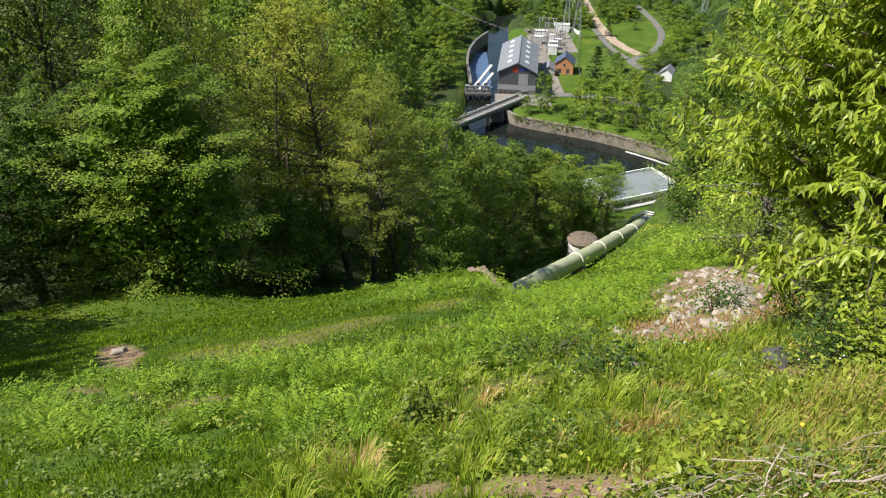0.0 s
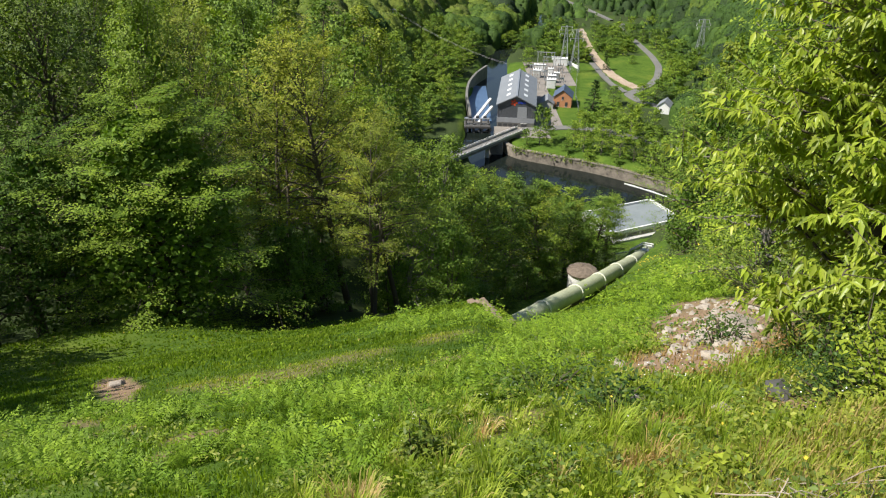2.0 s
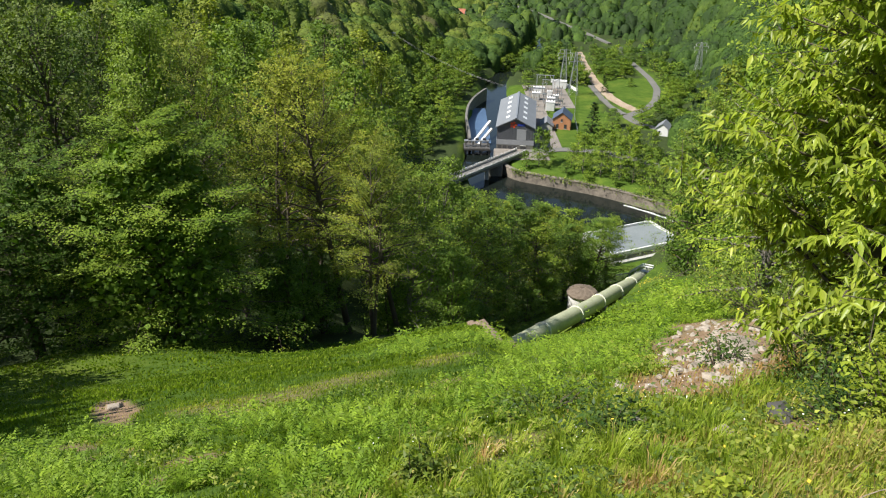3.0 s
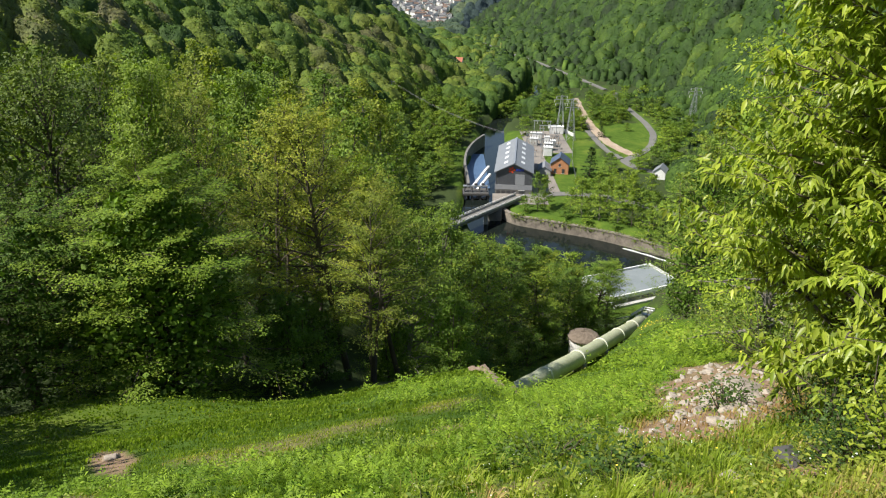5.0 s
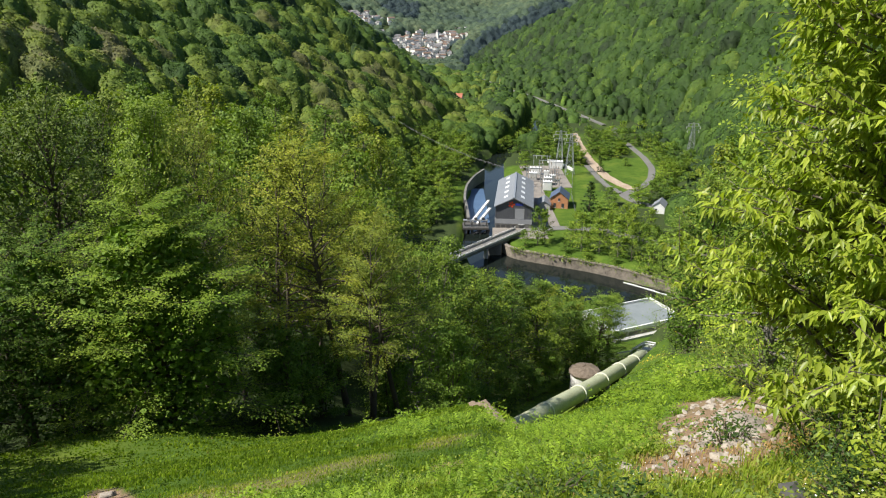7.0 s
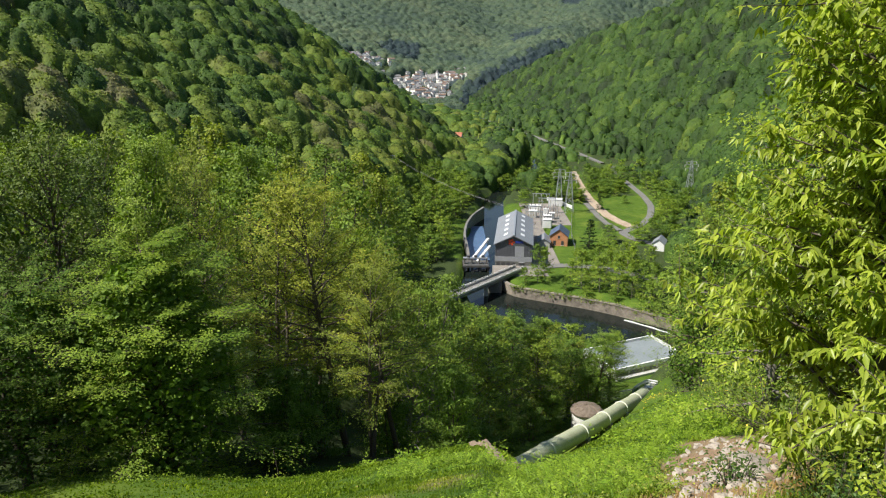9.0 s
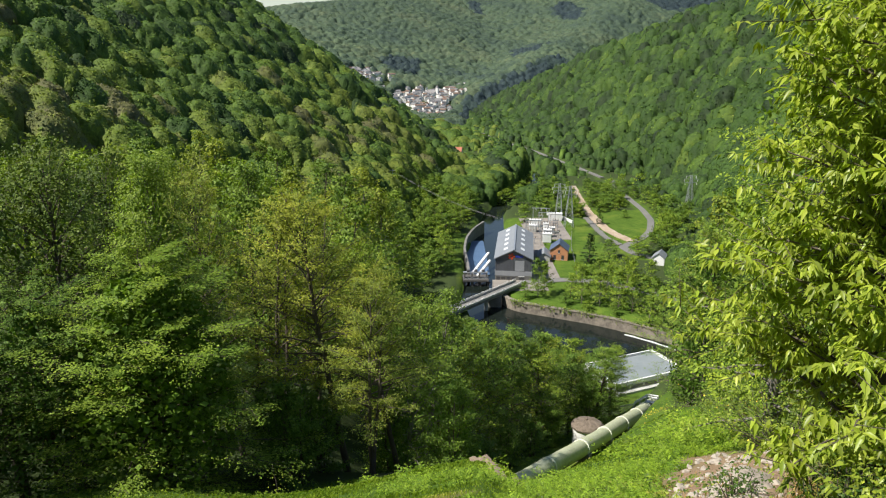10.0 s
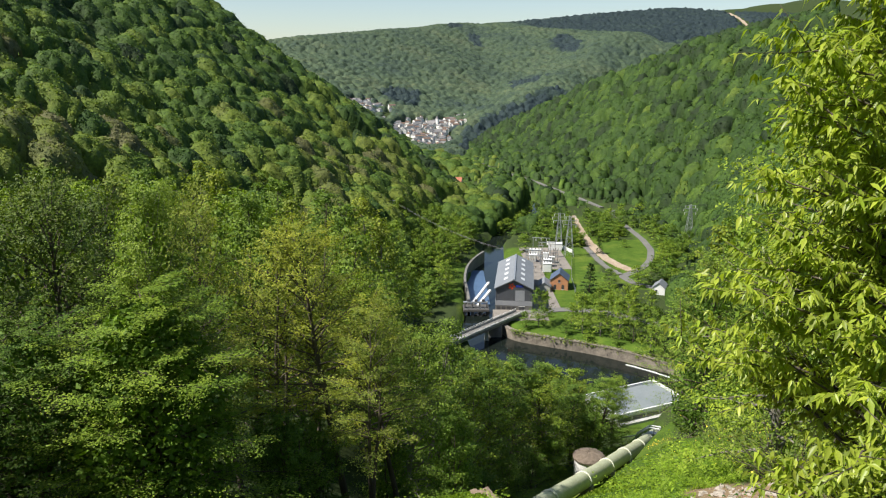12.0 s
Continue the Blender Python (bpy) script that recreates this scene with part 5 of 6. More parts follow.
# wood's edge below the meadow, the pipe's side, and the river
EDGE_TREES = [
    # out of view on the left, added to shade the edge of the wood
    ("wood_maple", -43.0, 44.0, 28.0, 6.0), ("wood_maple", -46.0, 52.0, 30.0, 6.5), ("wood_maple", -50.0, 62.0, 30.0, 6.5), ("wood_maple", -38.0, 36.0, 24.0, 5.5), ("maple", -32.5, 30.0, 19.5, 5.6), ("maple", -37.0, 36.0, 25.0, 6.2), ("wood_maple", -26.6, 24.6, 14.0, 5.6),
    ("alder", 7.3, 15.4, 9.6, 1.9),
    # also unseen: they cast the meadow's shadow; the second row is added for density
    ("wood_maple", -15.8, 6.0, 9.5, 4.4), ("wood_maple", -17.2, 10.0, 10.8, 5.0), ("wood_maple", -20.3, 14.2, 12.4, 5.4), ("wood_maple", -23.6, 19.4, 13.0, 5.6),
    ("wood_maple", -21.0, 6.5, 14.5, 5.0), ("wood_maple", -24.0, 11.5, 15.0, 5.0), ("wood_maple", -27.0, 15.5, 15.5, 5.2), ("wood_maple", -31.0, 22.0, 15.0, 5.2),
    ("beech", -16.7, 39.4, 14.4, 7.6), ("ash", -18.2, 44.4, 22.0, 4.6), ("oak", -27.1, 49.0, 24.8, 6.0), ("oak", -27.6, 43.2, 22.5, 6.0),
    ("young_beech", -22.6, 38.6, 13.0, 5.6), ("locust", -16.0, 53.7, 23.0, 4.2), ("locust_twin", -12.1, 50.6, 20.4, 4.4), ("locust", -6.8, 48.0, 20.4, 4.6),
    ("locust_twin", -4.7, 44.8, 14.4, 3.0), ("locust", -3.0, 48.9, 16.6, 3.9), ("locust_twin", -10.3, 56.1, 21.8, 4.0), ("alder", -3.6, 56.5, 17.6, 4.4),
    ("mid_maple", 3.6, 88.0, 19.8, 5.4), ("mid_maple", 0.6, 80.0, 19.2, 5.4), ("mid_maple", 6.4, 92.0, 19.6, 5.2), ("mid_maple", 9.8, 97.0, 19.0, 5.2),
    ("wood_alder", 2.0, 97.0, 20.4, 5.0), ("mid_maple", 13.6, 99.0, 17.4, 5.0), ("mid_alder", 16.0, 97.5, 15.0, 4.6), ("mid_maple", 19.2, 102.0, 12.6, 4.4),
    ("maple", 23.8, 106.0, 13.2, 5.0), ("maple", 27.4, 110.5, 12.0, 4.4), ("wood_maple", 17.0, 118.0, 17.0, 5.0), ("wood_maple", 22.0, 120.0, 15.0, 4.6), ("wood_alder", 11.0, 121.0, 18.0, 5.0), ("shrub", 22.2, 101.6, 8.6, 3.0), ("wood_alder", 16.8, 112.8, 16.1, 3.8), ("shrub", -9.8, 42.9, 6.8, 2.4),
    ("shrub", -8.7, 46.2, 6.1, 2.2), ("shrub", 0.6, 45.5, 6.4, 2.4), ("shrub", 1.2, 48.5, 6.0, 2.2), ("shrub", 0.5, 60.5, 6.0, 2.4), ("shrub", 4.0, 72.0, 6.0, 2.8), ("shrub", 8.0, 82.0, 6.0, 2.8), ("shrub", 11.5, 88.0, 5.5, 2.8), ("shrub", 15.0, 93.5, 6.0, 2.8),
    ("shrub", 2.0, 66.4, 6.0, 2.4), ("shrub", -3.9, 49.9, 6.9, 2.2), ("shrub", -11.8, 45.5, 6.0, 2.2),
    ("oak", -27.0, 37.5, 12.0, 4.5), ("maple", -20.4, 58.5, 23.3, 5.0), ("mid_maple", -17.3, 63.7, 24.1, 4.6),
    ("mid_alder", -13.6, 66.6, 22.0, 4.6), ("mid_maple", -7.6, 69.6, 20.0, 4.6), ("mid_alder", -2.4, 66.0, 20.0, 3.8), ("mid_maple", -0.6, 74.0, 17.2, 3.6),
    ("oak", -27.5, 57.8, 25.5, 5.2), ("oak", -33.9, 56.6, 26.0, 5.4), ("oak", -33.5, 63.7, 26.0, 5.0), ("wood_maple", -11.0, 77.2, 21.5, 5.0),
    ("wood_maple", -6.4, 83.9, 20.0, 4.6), ("wood_alder", 4.1, 83.9, 17.4, 3.6), ("wood_alder", 20.5, 106.4, 13.0, 3.6),
    ("wood_maple", -19.3, 77.6, 22.6, 5.2), ("wood_maple", -28.0, 72.8, 24.8, 5.2), ("wood_maple", -24.8, 80.2, 23.7, 5.2), ("wood_maple", -28.7, 106.2, 23.9, 6.0),
    ("wood_alder", -23.8, 117.6, 21.5, 5.5), ("wood_maple", -16.1, 113.9, 19.9, 6.0), ("wood_alder", -9.6, 119.6, 23.8, 5.5), ("wood_maple", -9.0, 112.0, 16.0, 5.0),
    ("wood_maple", -23.6, 138.0, 21.0, 6.5), ("wood_alder", -15.3, 149.2, 16.9, 6.0), ("wood_maple", -12.0, 149.8, 15.0, 5.5), ("wood_maple", -34.8, 145.9, 23.0, 6.5),
    ("wood_alder", -38.1, 124.3, 26.0, 6.0), ("wood_maple", -37.9, 103.3, 26.0, 6.5), ("wood_alder", -44.4, 100.7, 26.0, 6.5), ("wood_maple", -50.3, 97.8, 26.0, 7.0),
    ("wood_maple", -49.8, 86.7, 26.0, 7.0), ("wood_maple", -60.1, 126.4, 26.0, 7.0), ("wood_alder", -51.0, 151.7, 25.4, 6.5), ("wood_maple", -55.9, 139.2, 26.0, 7.0),
    ("young_beech", 20.0, 52.3, 13.6, 4.6), ("wood_alder", 30.9, 82.4, 21.8, 4.2), ("wood_maple", 33.8, 92.0, 17.6, 4.0), ("wood_maple", 31.8, 79.9, 21.1, 4.6),
    ("mid_maple", 28.2, 64.1, 16.9, 5.0), ("mid_maple", 29.0, 59.3, 17.7, 5.0), ("maple", 28.1, 50.8, 13.6, 5.0), ("maple", 26.1, 42.6, 11.6, 5.0),
    ("wood_alder", 38.7, 103.0, 21.0, 4.2), ("wood_maple", 38.7, 92.2, 23.7, 5.0), ("wood_maple", 48.0, 131.5, 26.0, 4.5), ("shrub", 20.5, 56.4, 6.7, 2.4),
    ("shrub", 20.2, 45.8, 4.7, 2.6), ("shrub", 18.2, 35.6, 4.6, 2.6), ("wood_maple", 44.9, 94.9, 24.0, 5.0), ("wood_alder", 42.4, 79.4, 21.0, 5.0),
    ("wood_maple", 58.2, 149.1, 26.0, 5.0), ("wood_alder", 57.6, 165.3, 26.0, 4.5), ("far_alder", 34.8, 259.0, 14.0, 3.6), ("far_alder", 37.8, 263.5, 12.0, 3.6),
    ("far_maple", 30.2, 257.5, 6.0, 2.6), ("far_alder", 49.7, 252.6, 14.0, 4.2), ("far_alder", 55.5, 249.5, 13.0, 4.0), ("far_alder", 61.5, 246.6, 14.0, 4.2),
    ("far_maple", 65.6, 243.3, 12.0, 4.0), ("far_maple", 46.6, 258.3, 8.0, 3.0), ("far_alder", 60.7, 261.6, 12.0, 4.0), ("far_maple", 55.0, 264.6, 10.0, 3.6),
    ("far_alder", 68.0, 261.6, 12.0, 4.0), ("far_alder", 69.6, 243.8, 13.0, 4.0), ("far_maple", 72.5, 240.1, 13.0, 4.5), ("far_alder", 68.6, 232.2, 13.0, 4.0),
    ("far_maple", 72.5, 229.7, 14.0, 4.5), ("fir", 62.0, 304.0, 13.5, 4.0), ("far_maple", 72.0, 311.0, 7.5, 4.2), ("far_maple", 42.0, 373.9, 9.0, 4.2),
    ("far_maple", 95.0, 429.0, 8.0, 4.2), ("far_alder", 100.0, 421.0, 7.0, 3.8), ("far_maple", 91.0, 442.0, 8.0, 4.0), ("far_alder", 71.7, 281.7, 9.0, 3.0),
    ("far_maple", 76.0, 284.0, 6.0, 3.0), ("fir", 80.2, 370.0, 9.0, 2.2), ("far_maple", 88.5, 268.2, 7.0, 4.0), ("far_alder", 82.3, 246.8, 12.0, 4.4),
    ("far_maple", 107.6, 347.3, 9.0, 4.0), ("far_maple", 124.7, 395.4, 9.0, 4.0), ("far_maple", 44.0, 252.0, 4.0, 2.6), ("far_maple", 59.3, 241.2, 4.0, 2.2),
    ("far_maple", 50.6, 246.6, 3.5, 2.2), ("far_maple", 68.1, 285.4, 8.0, 3.2), ("far_maple", 62.4, 285.4, 4.0, 2.4), ("far_maple", 85.0, 312.0, 8.5, 4.6),
    ("far_maple", 91.5, 318.0, 9.0, 4.0), ("far_alder", 72.5, 271.3, 11.0, 3.6), ("far_alder", 59.6, 271.3, 11.0, 3.4), ("far_maple", 98.2, 290.7, 8.0, 3.8),
    ("far_maple", 56.8, 285.4, 4.0, 2.4), ("far_maple", 79.0, 271.3, 10.0, 3.4), ("far_alder", 50.9, 271.3, 9.0, 3.0), ("far_alder", 27.0, 448.0, 9.0, 4.0),
    ("far_maple", 31.6, 465.7, 9.0, 4.0), ("far_alder", 43.4, 463.9, 8.0, 3.0), ("far_maple", 45.5, 432.9, 8.0, 3.2), ("far_maple", 94.1, 417.3, 5.0, 3.0),
    ("far_alder", 95.7, 402.8, 4.0, 2.6), ("far_maple", 96.2, 385.1, 4.0, 2.6), ("far_maple", 96.1, 441.1, 6.0, 3.0), ("far_alder", 113.3, 436.1, 7.0, 3.4),
    ("far_maple", 122.0, 441.2, 7.0, 3.4), ("far_maple", 109.4, 451.3, 7.0, 3.4), ("far_alder", 89.9, 455.0, 8.0, 3.4), ("far_maple", 75.8, 454.8, 8.0, 3.4),
    ("far_alder", 69.8, 462.1, 8.0, 3.4), ("far_maple", 63.2, 465.8, 9.0, 3.6), ("far_alder", 34.0, 436.0, 10.0, 4.5), ("far_maple", 40.0, 447.0, 10.0, 4.5),
    ("far_maple", 109.0, 445.0, 8.0, 4.2), ("far_alder", 103.0, 455.0, 8.0, 4.0), ("far_maple", 97.0, 440.0, 7.5, 4.2), ("far_maple", 104.0, 431.0, 7.0, 4.0),
    ("far_maple", 89.0, 455.0, 8.0, 3.6), ("far_alder", 72.5, 386.0, 7.0, 3.4), ("far_maple", 69.5, 393.0, 8.0, 3.8), ("far_alder", 72.5, 400.0, 8.0, 3.8), ("far_maple", 70.0, 411.0, 9.0, 4.2),
    ("far_maple", 92.0, 414.0, 5.0, 3.2), ("far_alder", 117.0, 421.0, 7.0, 3.6), ("far_maple", 116.5, 398.0, 7.0, 3.6), ("far_maple", 115.0, 376.0, 7.0, 3.6), ("far_alder", 108.0, 358.0, 8.0, 3.8), ("far_maple", 118.0, 408.0, 8.0, 4.0),
    ("far_maple", 73.0, 425.0, 9.0, 4.2), ("far_alder", 75.0, 440.0, 9.0, 4.0), ("far_maple", 66.0, 430.0, 9.0, 4.5), ("far_alder", 60.0, 440.0, 9.0, 4.5), ("far_maple", 66.0, 448.0, 9.0, 4.5), ("far_maple", 58.0, 420.0, 8.0, 4.0), ("far_alder", 60.0, 404.0, 7.0, 3.4),
    ("far_alder", 47.0, 463.0, 10.0, 4.5), ("far_maple", 52.0, 475.0, 10.0, 4.5), ("far_alder", 58.0, 493.0, 10.0, 4.5), ("far_maple", 61.0, 508.0, 10.0, 4.5),
]
for kind_, x_, y_, h_, r_ in EDGE_TREES:
    plant(kind_, x_, y_, h_, r_)
rng_ = np.random.default_rng(76)
for x0_, x1_, y0_, y1_, n_ in ((85, 96, 398, 450, 16), (96, 108, 412, 470, 16), (112, 130, 335, 480, 34), (60, 76, 384, 470, 18), (92, 108, 285, 340, 14), (40, 58, 395, 440, 10)):
    for _ in range(n_):
        px_, py_ = rng_.uniform(x0_, x1_), rng_.uniform(y0_, y1_)
        if min(line_gap(px_, py_, q) for q in (TRACK, LOOP_ROAD, LOW_ROAD, BANK_ROAD)) < 4.5 or math.hypot(px_ - 91, py_ - 302) < 7:
            continue
        plant("scrub", px_, py_, rng_.uniform(3.5, 7.0), rng_.uniform(3.0, 5.0))
for y_ in np.arange(288, 424, 7.2):
    for x_ in np.arange(-22, 24, 7.2):
        px_, py_ = x_ + rng_.uniform(-2.8, 2.8), y_ + rng_.uniform(-2.8, 2.8)
        if open_land(px_, py_) or river_gap(px_, py_) < 3.0 or px_ > 12 + 0.1 * (py_ - 350):
            continue
        plant("far_maple" if rng_.uniform() < 0.55 else "far_alder", px_, py_, rng_.uniform(9, 13), rng_.uniform(4.0, 5.4))
rng_ = np.random.default_rng(77)
for y_ in np.arange(92, 292, 9.5):
    for x_ in np.arange(-78, -2 if y_ > 200 else -6, 9.5):
        px_, py_ = x_ + rng_.uniform(-3.5, 3.5), y_ + rng_.uniform(-3.5, 3.5)
        if px_ < -0.62 * py_ or (py_ > 216 and (px_ < -0.62 * (py_ - 165) or open_land(px_ + 3, py_))) or min(math.hypot(px_ - q[1], py_ - q[2]) for q in EDGE_TREES) < 5.5:
            continue
        near_ = py_ < 120
        plant(("wood_maple" if rng_.uniform() < 0.6 else "wood_alder") if near_ else ("far_maple" if rng_.uniform() < 0.55 else "far_alder"), px_, py_, *((rng_.uniform(12, 15), rng_.uniform(4.6, 6.0)) if near_ or px_ < -32 else (rng_.uniform(7.5, 10.5), rng_.uniform(4.0, 5.2))))


# ---------------------------------------------------------------- chestnut beside the viewpoint
LEAF_TRIS = [(0, 4, 6), (0, 6, 1), (6, 4, 5), (6, 5, 7), (6, 7, 2), (6, 2, 1), (7, 5, 3), (7, 3, 2)]


def leaf_points(p, d, nrm, ln, width=0.21, curl=0.18):
    """Pointed leaves folded along the midrib: base p, direction d, normal nrm, length ln."""
    d = unit(d)
    b = unit(np.cross(nrm, d))
    n = np.cross(d, b)
    L = ln[:, None]
    mid = lambda t: p + d * L * t - n * L * curl * t * t
    side = lambda t, w, s: mid(t) + b * L * w * s + n * L * w * 0.35
    return np.stack([p, side(0.35, width, 1), side(0.68, width * 0.8, 1), mid(1.0), side(0.35, width, -1), side(0.68, width * 0.8, -1), mid(0.35), mid(0.68)], 1)


def chestnut():
    rng = np.random.default_rng(21)
    bx, by = 4.05, 6.35
    t = thing("chestnut_tree", bx, by, gz(bx, by) - 0.2, "young sweet chestnut with drooping bright yellow-green leaves", "tree")
    wood = Heap()
    P, D, N, S, T = [], [], [], [], []
    for s, (tx, ty, hh) in enumerate(((0.1, -0.1, 7.0), (0.9, 0.5, 6.4), (0.55, -0.75, 5.8))):
        stem = bent(rng, (0.12 * s, 0.1 * s, 0), (tx, ty, hh), 12, 0, 0.05)
        st = np.linspace(0, 1, 12)
        wood.add(*tube_np(stem, 0.075 * (1.08 - st) + 0.008, 8))
        for i in range(84 if s == 0 else 58):
            u = 0.12 + 0.86 * (i + rng.uniform()) / (84 if s == 0 else 58)
            p0 = np.array([np.interp(u, st, stem[:, k]) for k in range(3)])
            az = i * 2.39996 + s + rng.normal(0, 0.3)
            ln = (2.45 - 1.45 * u) * rng.uniform(0.55, 1.1)
            el = radians(rng.normal(22 + 22 * u, 10))
            p1 = p0 + ln * np.array([np.cos(az) * np.cos(el), np.sin(az) * np.cos(el), np.sin(el)])
            limb = bent(rng, p0, p1, 7, 0, 0.10)
            limb[:, 2] -= 0.16 * ln * np.linspace(0, 1, 7) ** 2
            wood.add(*tube_np(limb, np.linspace(0.022, 0.005, 7), 5))
            for k in range(25):
                w = 0.15 + 0.85 * (k + rng.uniform()) / 25
                q0 = np.array([np.interp(w, np.linspace(0, 1, 7), limb[:, c]) for c in range(3)])
                a2 = az + rng.choice([-1, 1]) * rng.uniform(0.2, 1.2)
                l2 = rng.uniform(0.2, 0.75) * (1.2 - 0.4 * w)
                e2 = rng.normal(0.25, 0.3)
                d2 = np.array([np.cos(a2) * np.cos(e2), np.sin(a2) * np.cos(e2), np.sin(e2)])
                if k % 3 == 0:
                    wood.add(*tube_np([q0, q0 + d2 * l2 * 0.5, q0 + d2 * l2], [0.006, 0.004, 0.003], 3))
                m = rng.integers(12, 20)
                f = np.sort(rng.uniform(0.1, 1.0, m))[:, None]
                a3 = a2 + rng.uniform(-1.9, 1.9, m)
                dr = np.stack([np.cos(a3), np.sin(a3), rng.normal(-0.7, 0.45, m)], -1)
                P.append(q0 + d2 * l2 * f)
                D.append(dr)
                N.append(unit(np.stack([0.5 * np.cos(a3), 0.5 * np.sin(a3), np.full(m, 1.0)], -1) + rng.normal(0, 0.35, (m, 3))))
                S.append(rng.uniform(0.075, 0.155, m))
                T.append(np.clip(rng.normal(0.5, 0.2, m), 0, 1))
    P, D, N, S, T = (np.concatenate(a) for a in (P, D, N, S, T))
    v = leaf_points(P, D, N, S, 0.16)[:, [0, 1, 3, 4, 6]]
    part("trunk", wood.mesh("trunk", M_BARK, True), None, t, "slim dark stems and branches")
    part("crown", tri_mesh("crown", v, [(0, 3, 4), (0, 4, 1), (4, 3, 2), (4, 2, 1)], L_CHESTNUT, T), None, t, "long pointed leaves in drooping tufts")


chestnut()


def low_bush(x, y, r, h, n, size, mat, tone, seed, name, label, clump=0.35):
    """A bush of thin stems with many small leaves."""
    rng = np.random.default_rng(seed)
    t = thing(name, x, y, gz(x, y), label, "bush")
    wood = Heap()
    P, D, N, S, T = [], [], [], [], []
    for i in range(max(8, n // 60)):
        az, rr = rng.uniform(0, 6.28), r * math.sqrt(rng.uniform())
        top = np.array([math.cos(az) * rr, math.sin(az) * rr, 0])
        top[2] = gz(x + top[0], y + top[1]) - gz(x, y) + h * rng.uniform(0.5, 1.05) * (1 - 0.4 * (rr / r) ** 2)
        base = np.array([top[0] * 0.35, top[1] * 0.35, gz(x + top[0] * 0.35, y + top[1] * 0.35) - gz(x, y) - 0.05])
        st = bent(rng, base, top, 5, 0, 0.15)
        wood.add(*tube_np(st, np.linspace(0.012, 0.003, 5), 4))
        m = 60
        w = rng.uniform(0.25, 1.05, m)
        p = np.stack([np.interp(w, np.linspace(0, 1, 5), st[:, c]) for c in range(3)], -1) + rng.normal(0, clump * 0.4, (m, 3)) * np.array([1, 1, 0.7])
        a = rng.uniform(0, 6.28, m)
        P.append(p)
        D.append(np.stack([np.cos(a), np.sin(a), rng.normal(-0.1, 0.4, m)], -1))
        N.append(unit(rng.normal(0, 0.5, (m, 3)) + np.array([0, 0, 1])))
        S.append(size * rng.uniform(0.6, 1.3, m))
        T.append(np.clip(tone + rng.normal(0, 0.15, m), 0, 1))
    P, D, N, S, T = (np.concatenate(a) for a in (P, D, N, S, T))
    part("stalk", wood.mesh("stalk", M_BARK), None, t)
    part("foliage", tri_mesh("foliage", leaf_points(P, D, N, S, 0.26, 0.1)[:, [0, 1, 3, 4, 6]], [(0, 3, 4), (0, 4, 1), (4, 3, 2), (4, 2, 1)], mat, T), None, t)
    return t


low_bush(3.05, 3.85, 0.40, 1.2, 1800, 0.058, L_CHESTNUT, 0.5, 31, "young_bush", "leafy yellow-green young bush beside the chestnut")
# dark herbs, their low tone also carrying the shade under the chestnut
low_bush(3.25, 4.65, 0.45, 0.5, 3000, 0.036, L_BRAMBLE, 0.05, 32, "bramble_bush", "shaded dark green bramble under the chestnut")
# added bush: its darkest tone stands in for shade beneath the chestnut
low_bush(3.0, 4.3, 0.42, 0.28, 3000, 0.032, L_BRAMBLE, 0.0, 30, "bramble_bush", "low bramble with the shade under the chestnut put into its dark green")
low_bush(3.4, 5.55, 0.42, 0.6, 1800, 0.035, L_BRAMBLE, 0.2, 33, "broom_bush", "dark feathery broom bush beside the rubble")
low_bush(5.1, 7.7, 0.8, 1.0, 1800, 0.06, L_BRAMBLE, 0.5, 34, "bramble_bush", "tangled green bramble under the chestnut")
low_bush(3.35, 7.4, 0.32, 0.4, 700, 0.05, L_BRAMBLE, 0.15, 35, "herb_tuft", "dark green tuft of herbs in the rubble")
low_bush(1.34, 4.95, 0.38, 0.35, 800, 0.06, L_BRAMBLE, 0.15, 36, "nettle_patch", "dark green nettle patch in the grass")
low_bush(1.05, 6.3, 0.6, 0.3, 900, 0.05, L_BRAMBLE, 0.3, 37, "nettle_patch", "green nettle patch on the bank")
low_bush(6.6, 12.5, 1.6, 1.6, 2400, 0.08, L_BRAMBLE, 0.6, 38, "bramble_bush", "green bramble thicket behind the rubble")
low_bush(8.2, 17.0, 1.6, 1.2, 1800, 0.08, L_FERN, 0.6, 39, "broom_bush", "yellow-green broom on the bank")
for k_, (bx_, by_, br_, bh_) in enumerate(((9.8, 20.0, 2.0, 2.0), (11.5, 24, 2.2, 2.2), (13.0, 29.0, 2.4, 2.6), (9.0, 14.5, 1.8, 2.0))):
    low_bush(bx_, by_, br_, bh_, 2200, 0.12, L_BRAMBLE, 0.6, 40 + k_, "hazel_bush", "leafy green bush at the meadow's edge", 0.5)


# ---------------------------------------------------------------- grass, ferns and herbs
def scatter(rng, n, d0, d1, a0=-43.0, a1=43.0):
    """Places on the slope in front, even by area."""
    d = np.sqrt(rng.uniform(d0 * d0, d1 * d1, n))
    a = np.radians(rng.uniform(a0, a1, n))
    return d * np.sin(a), d * np.cos(a)


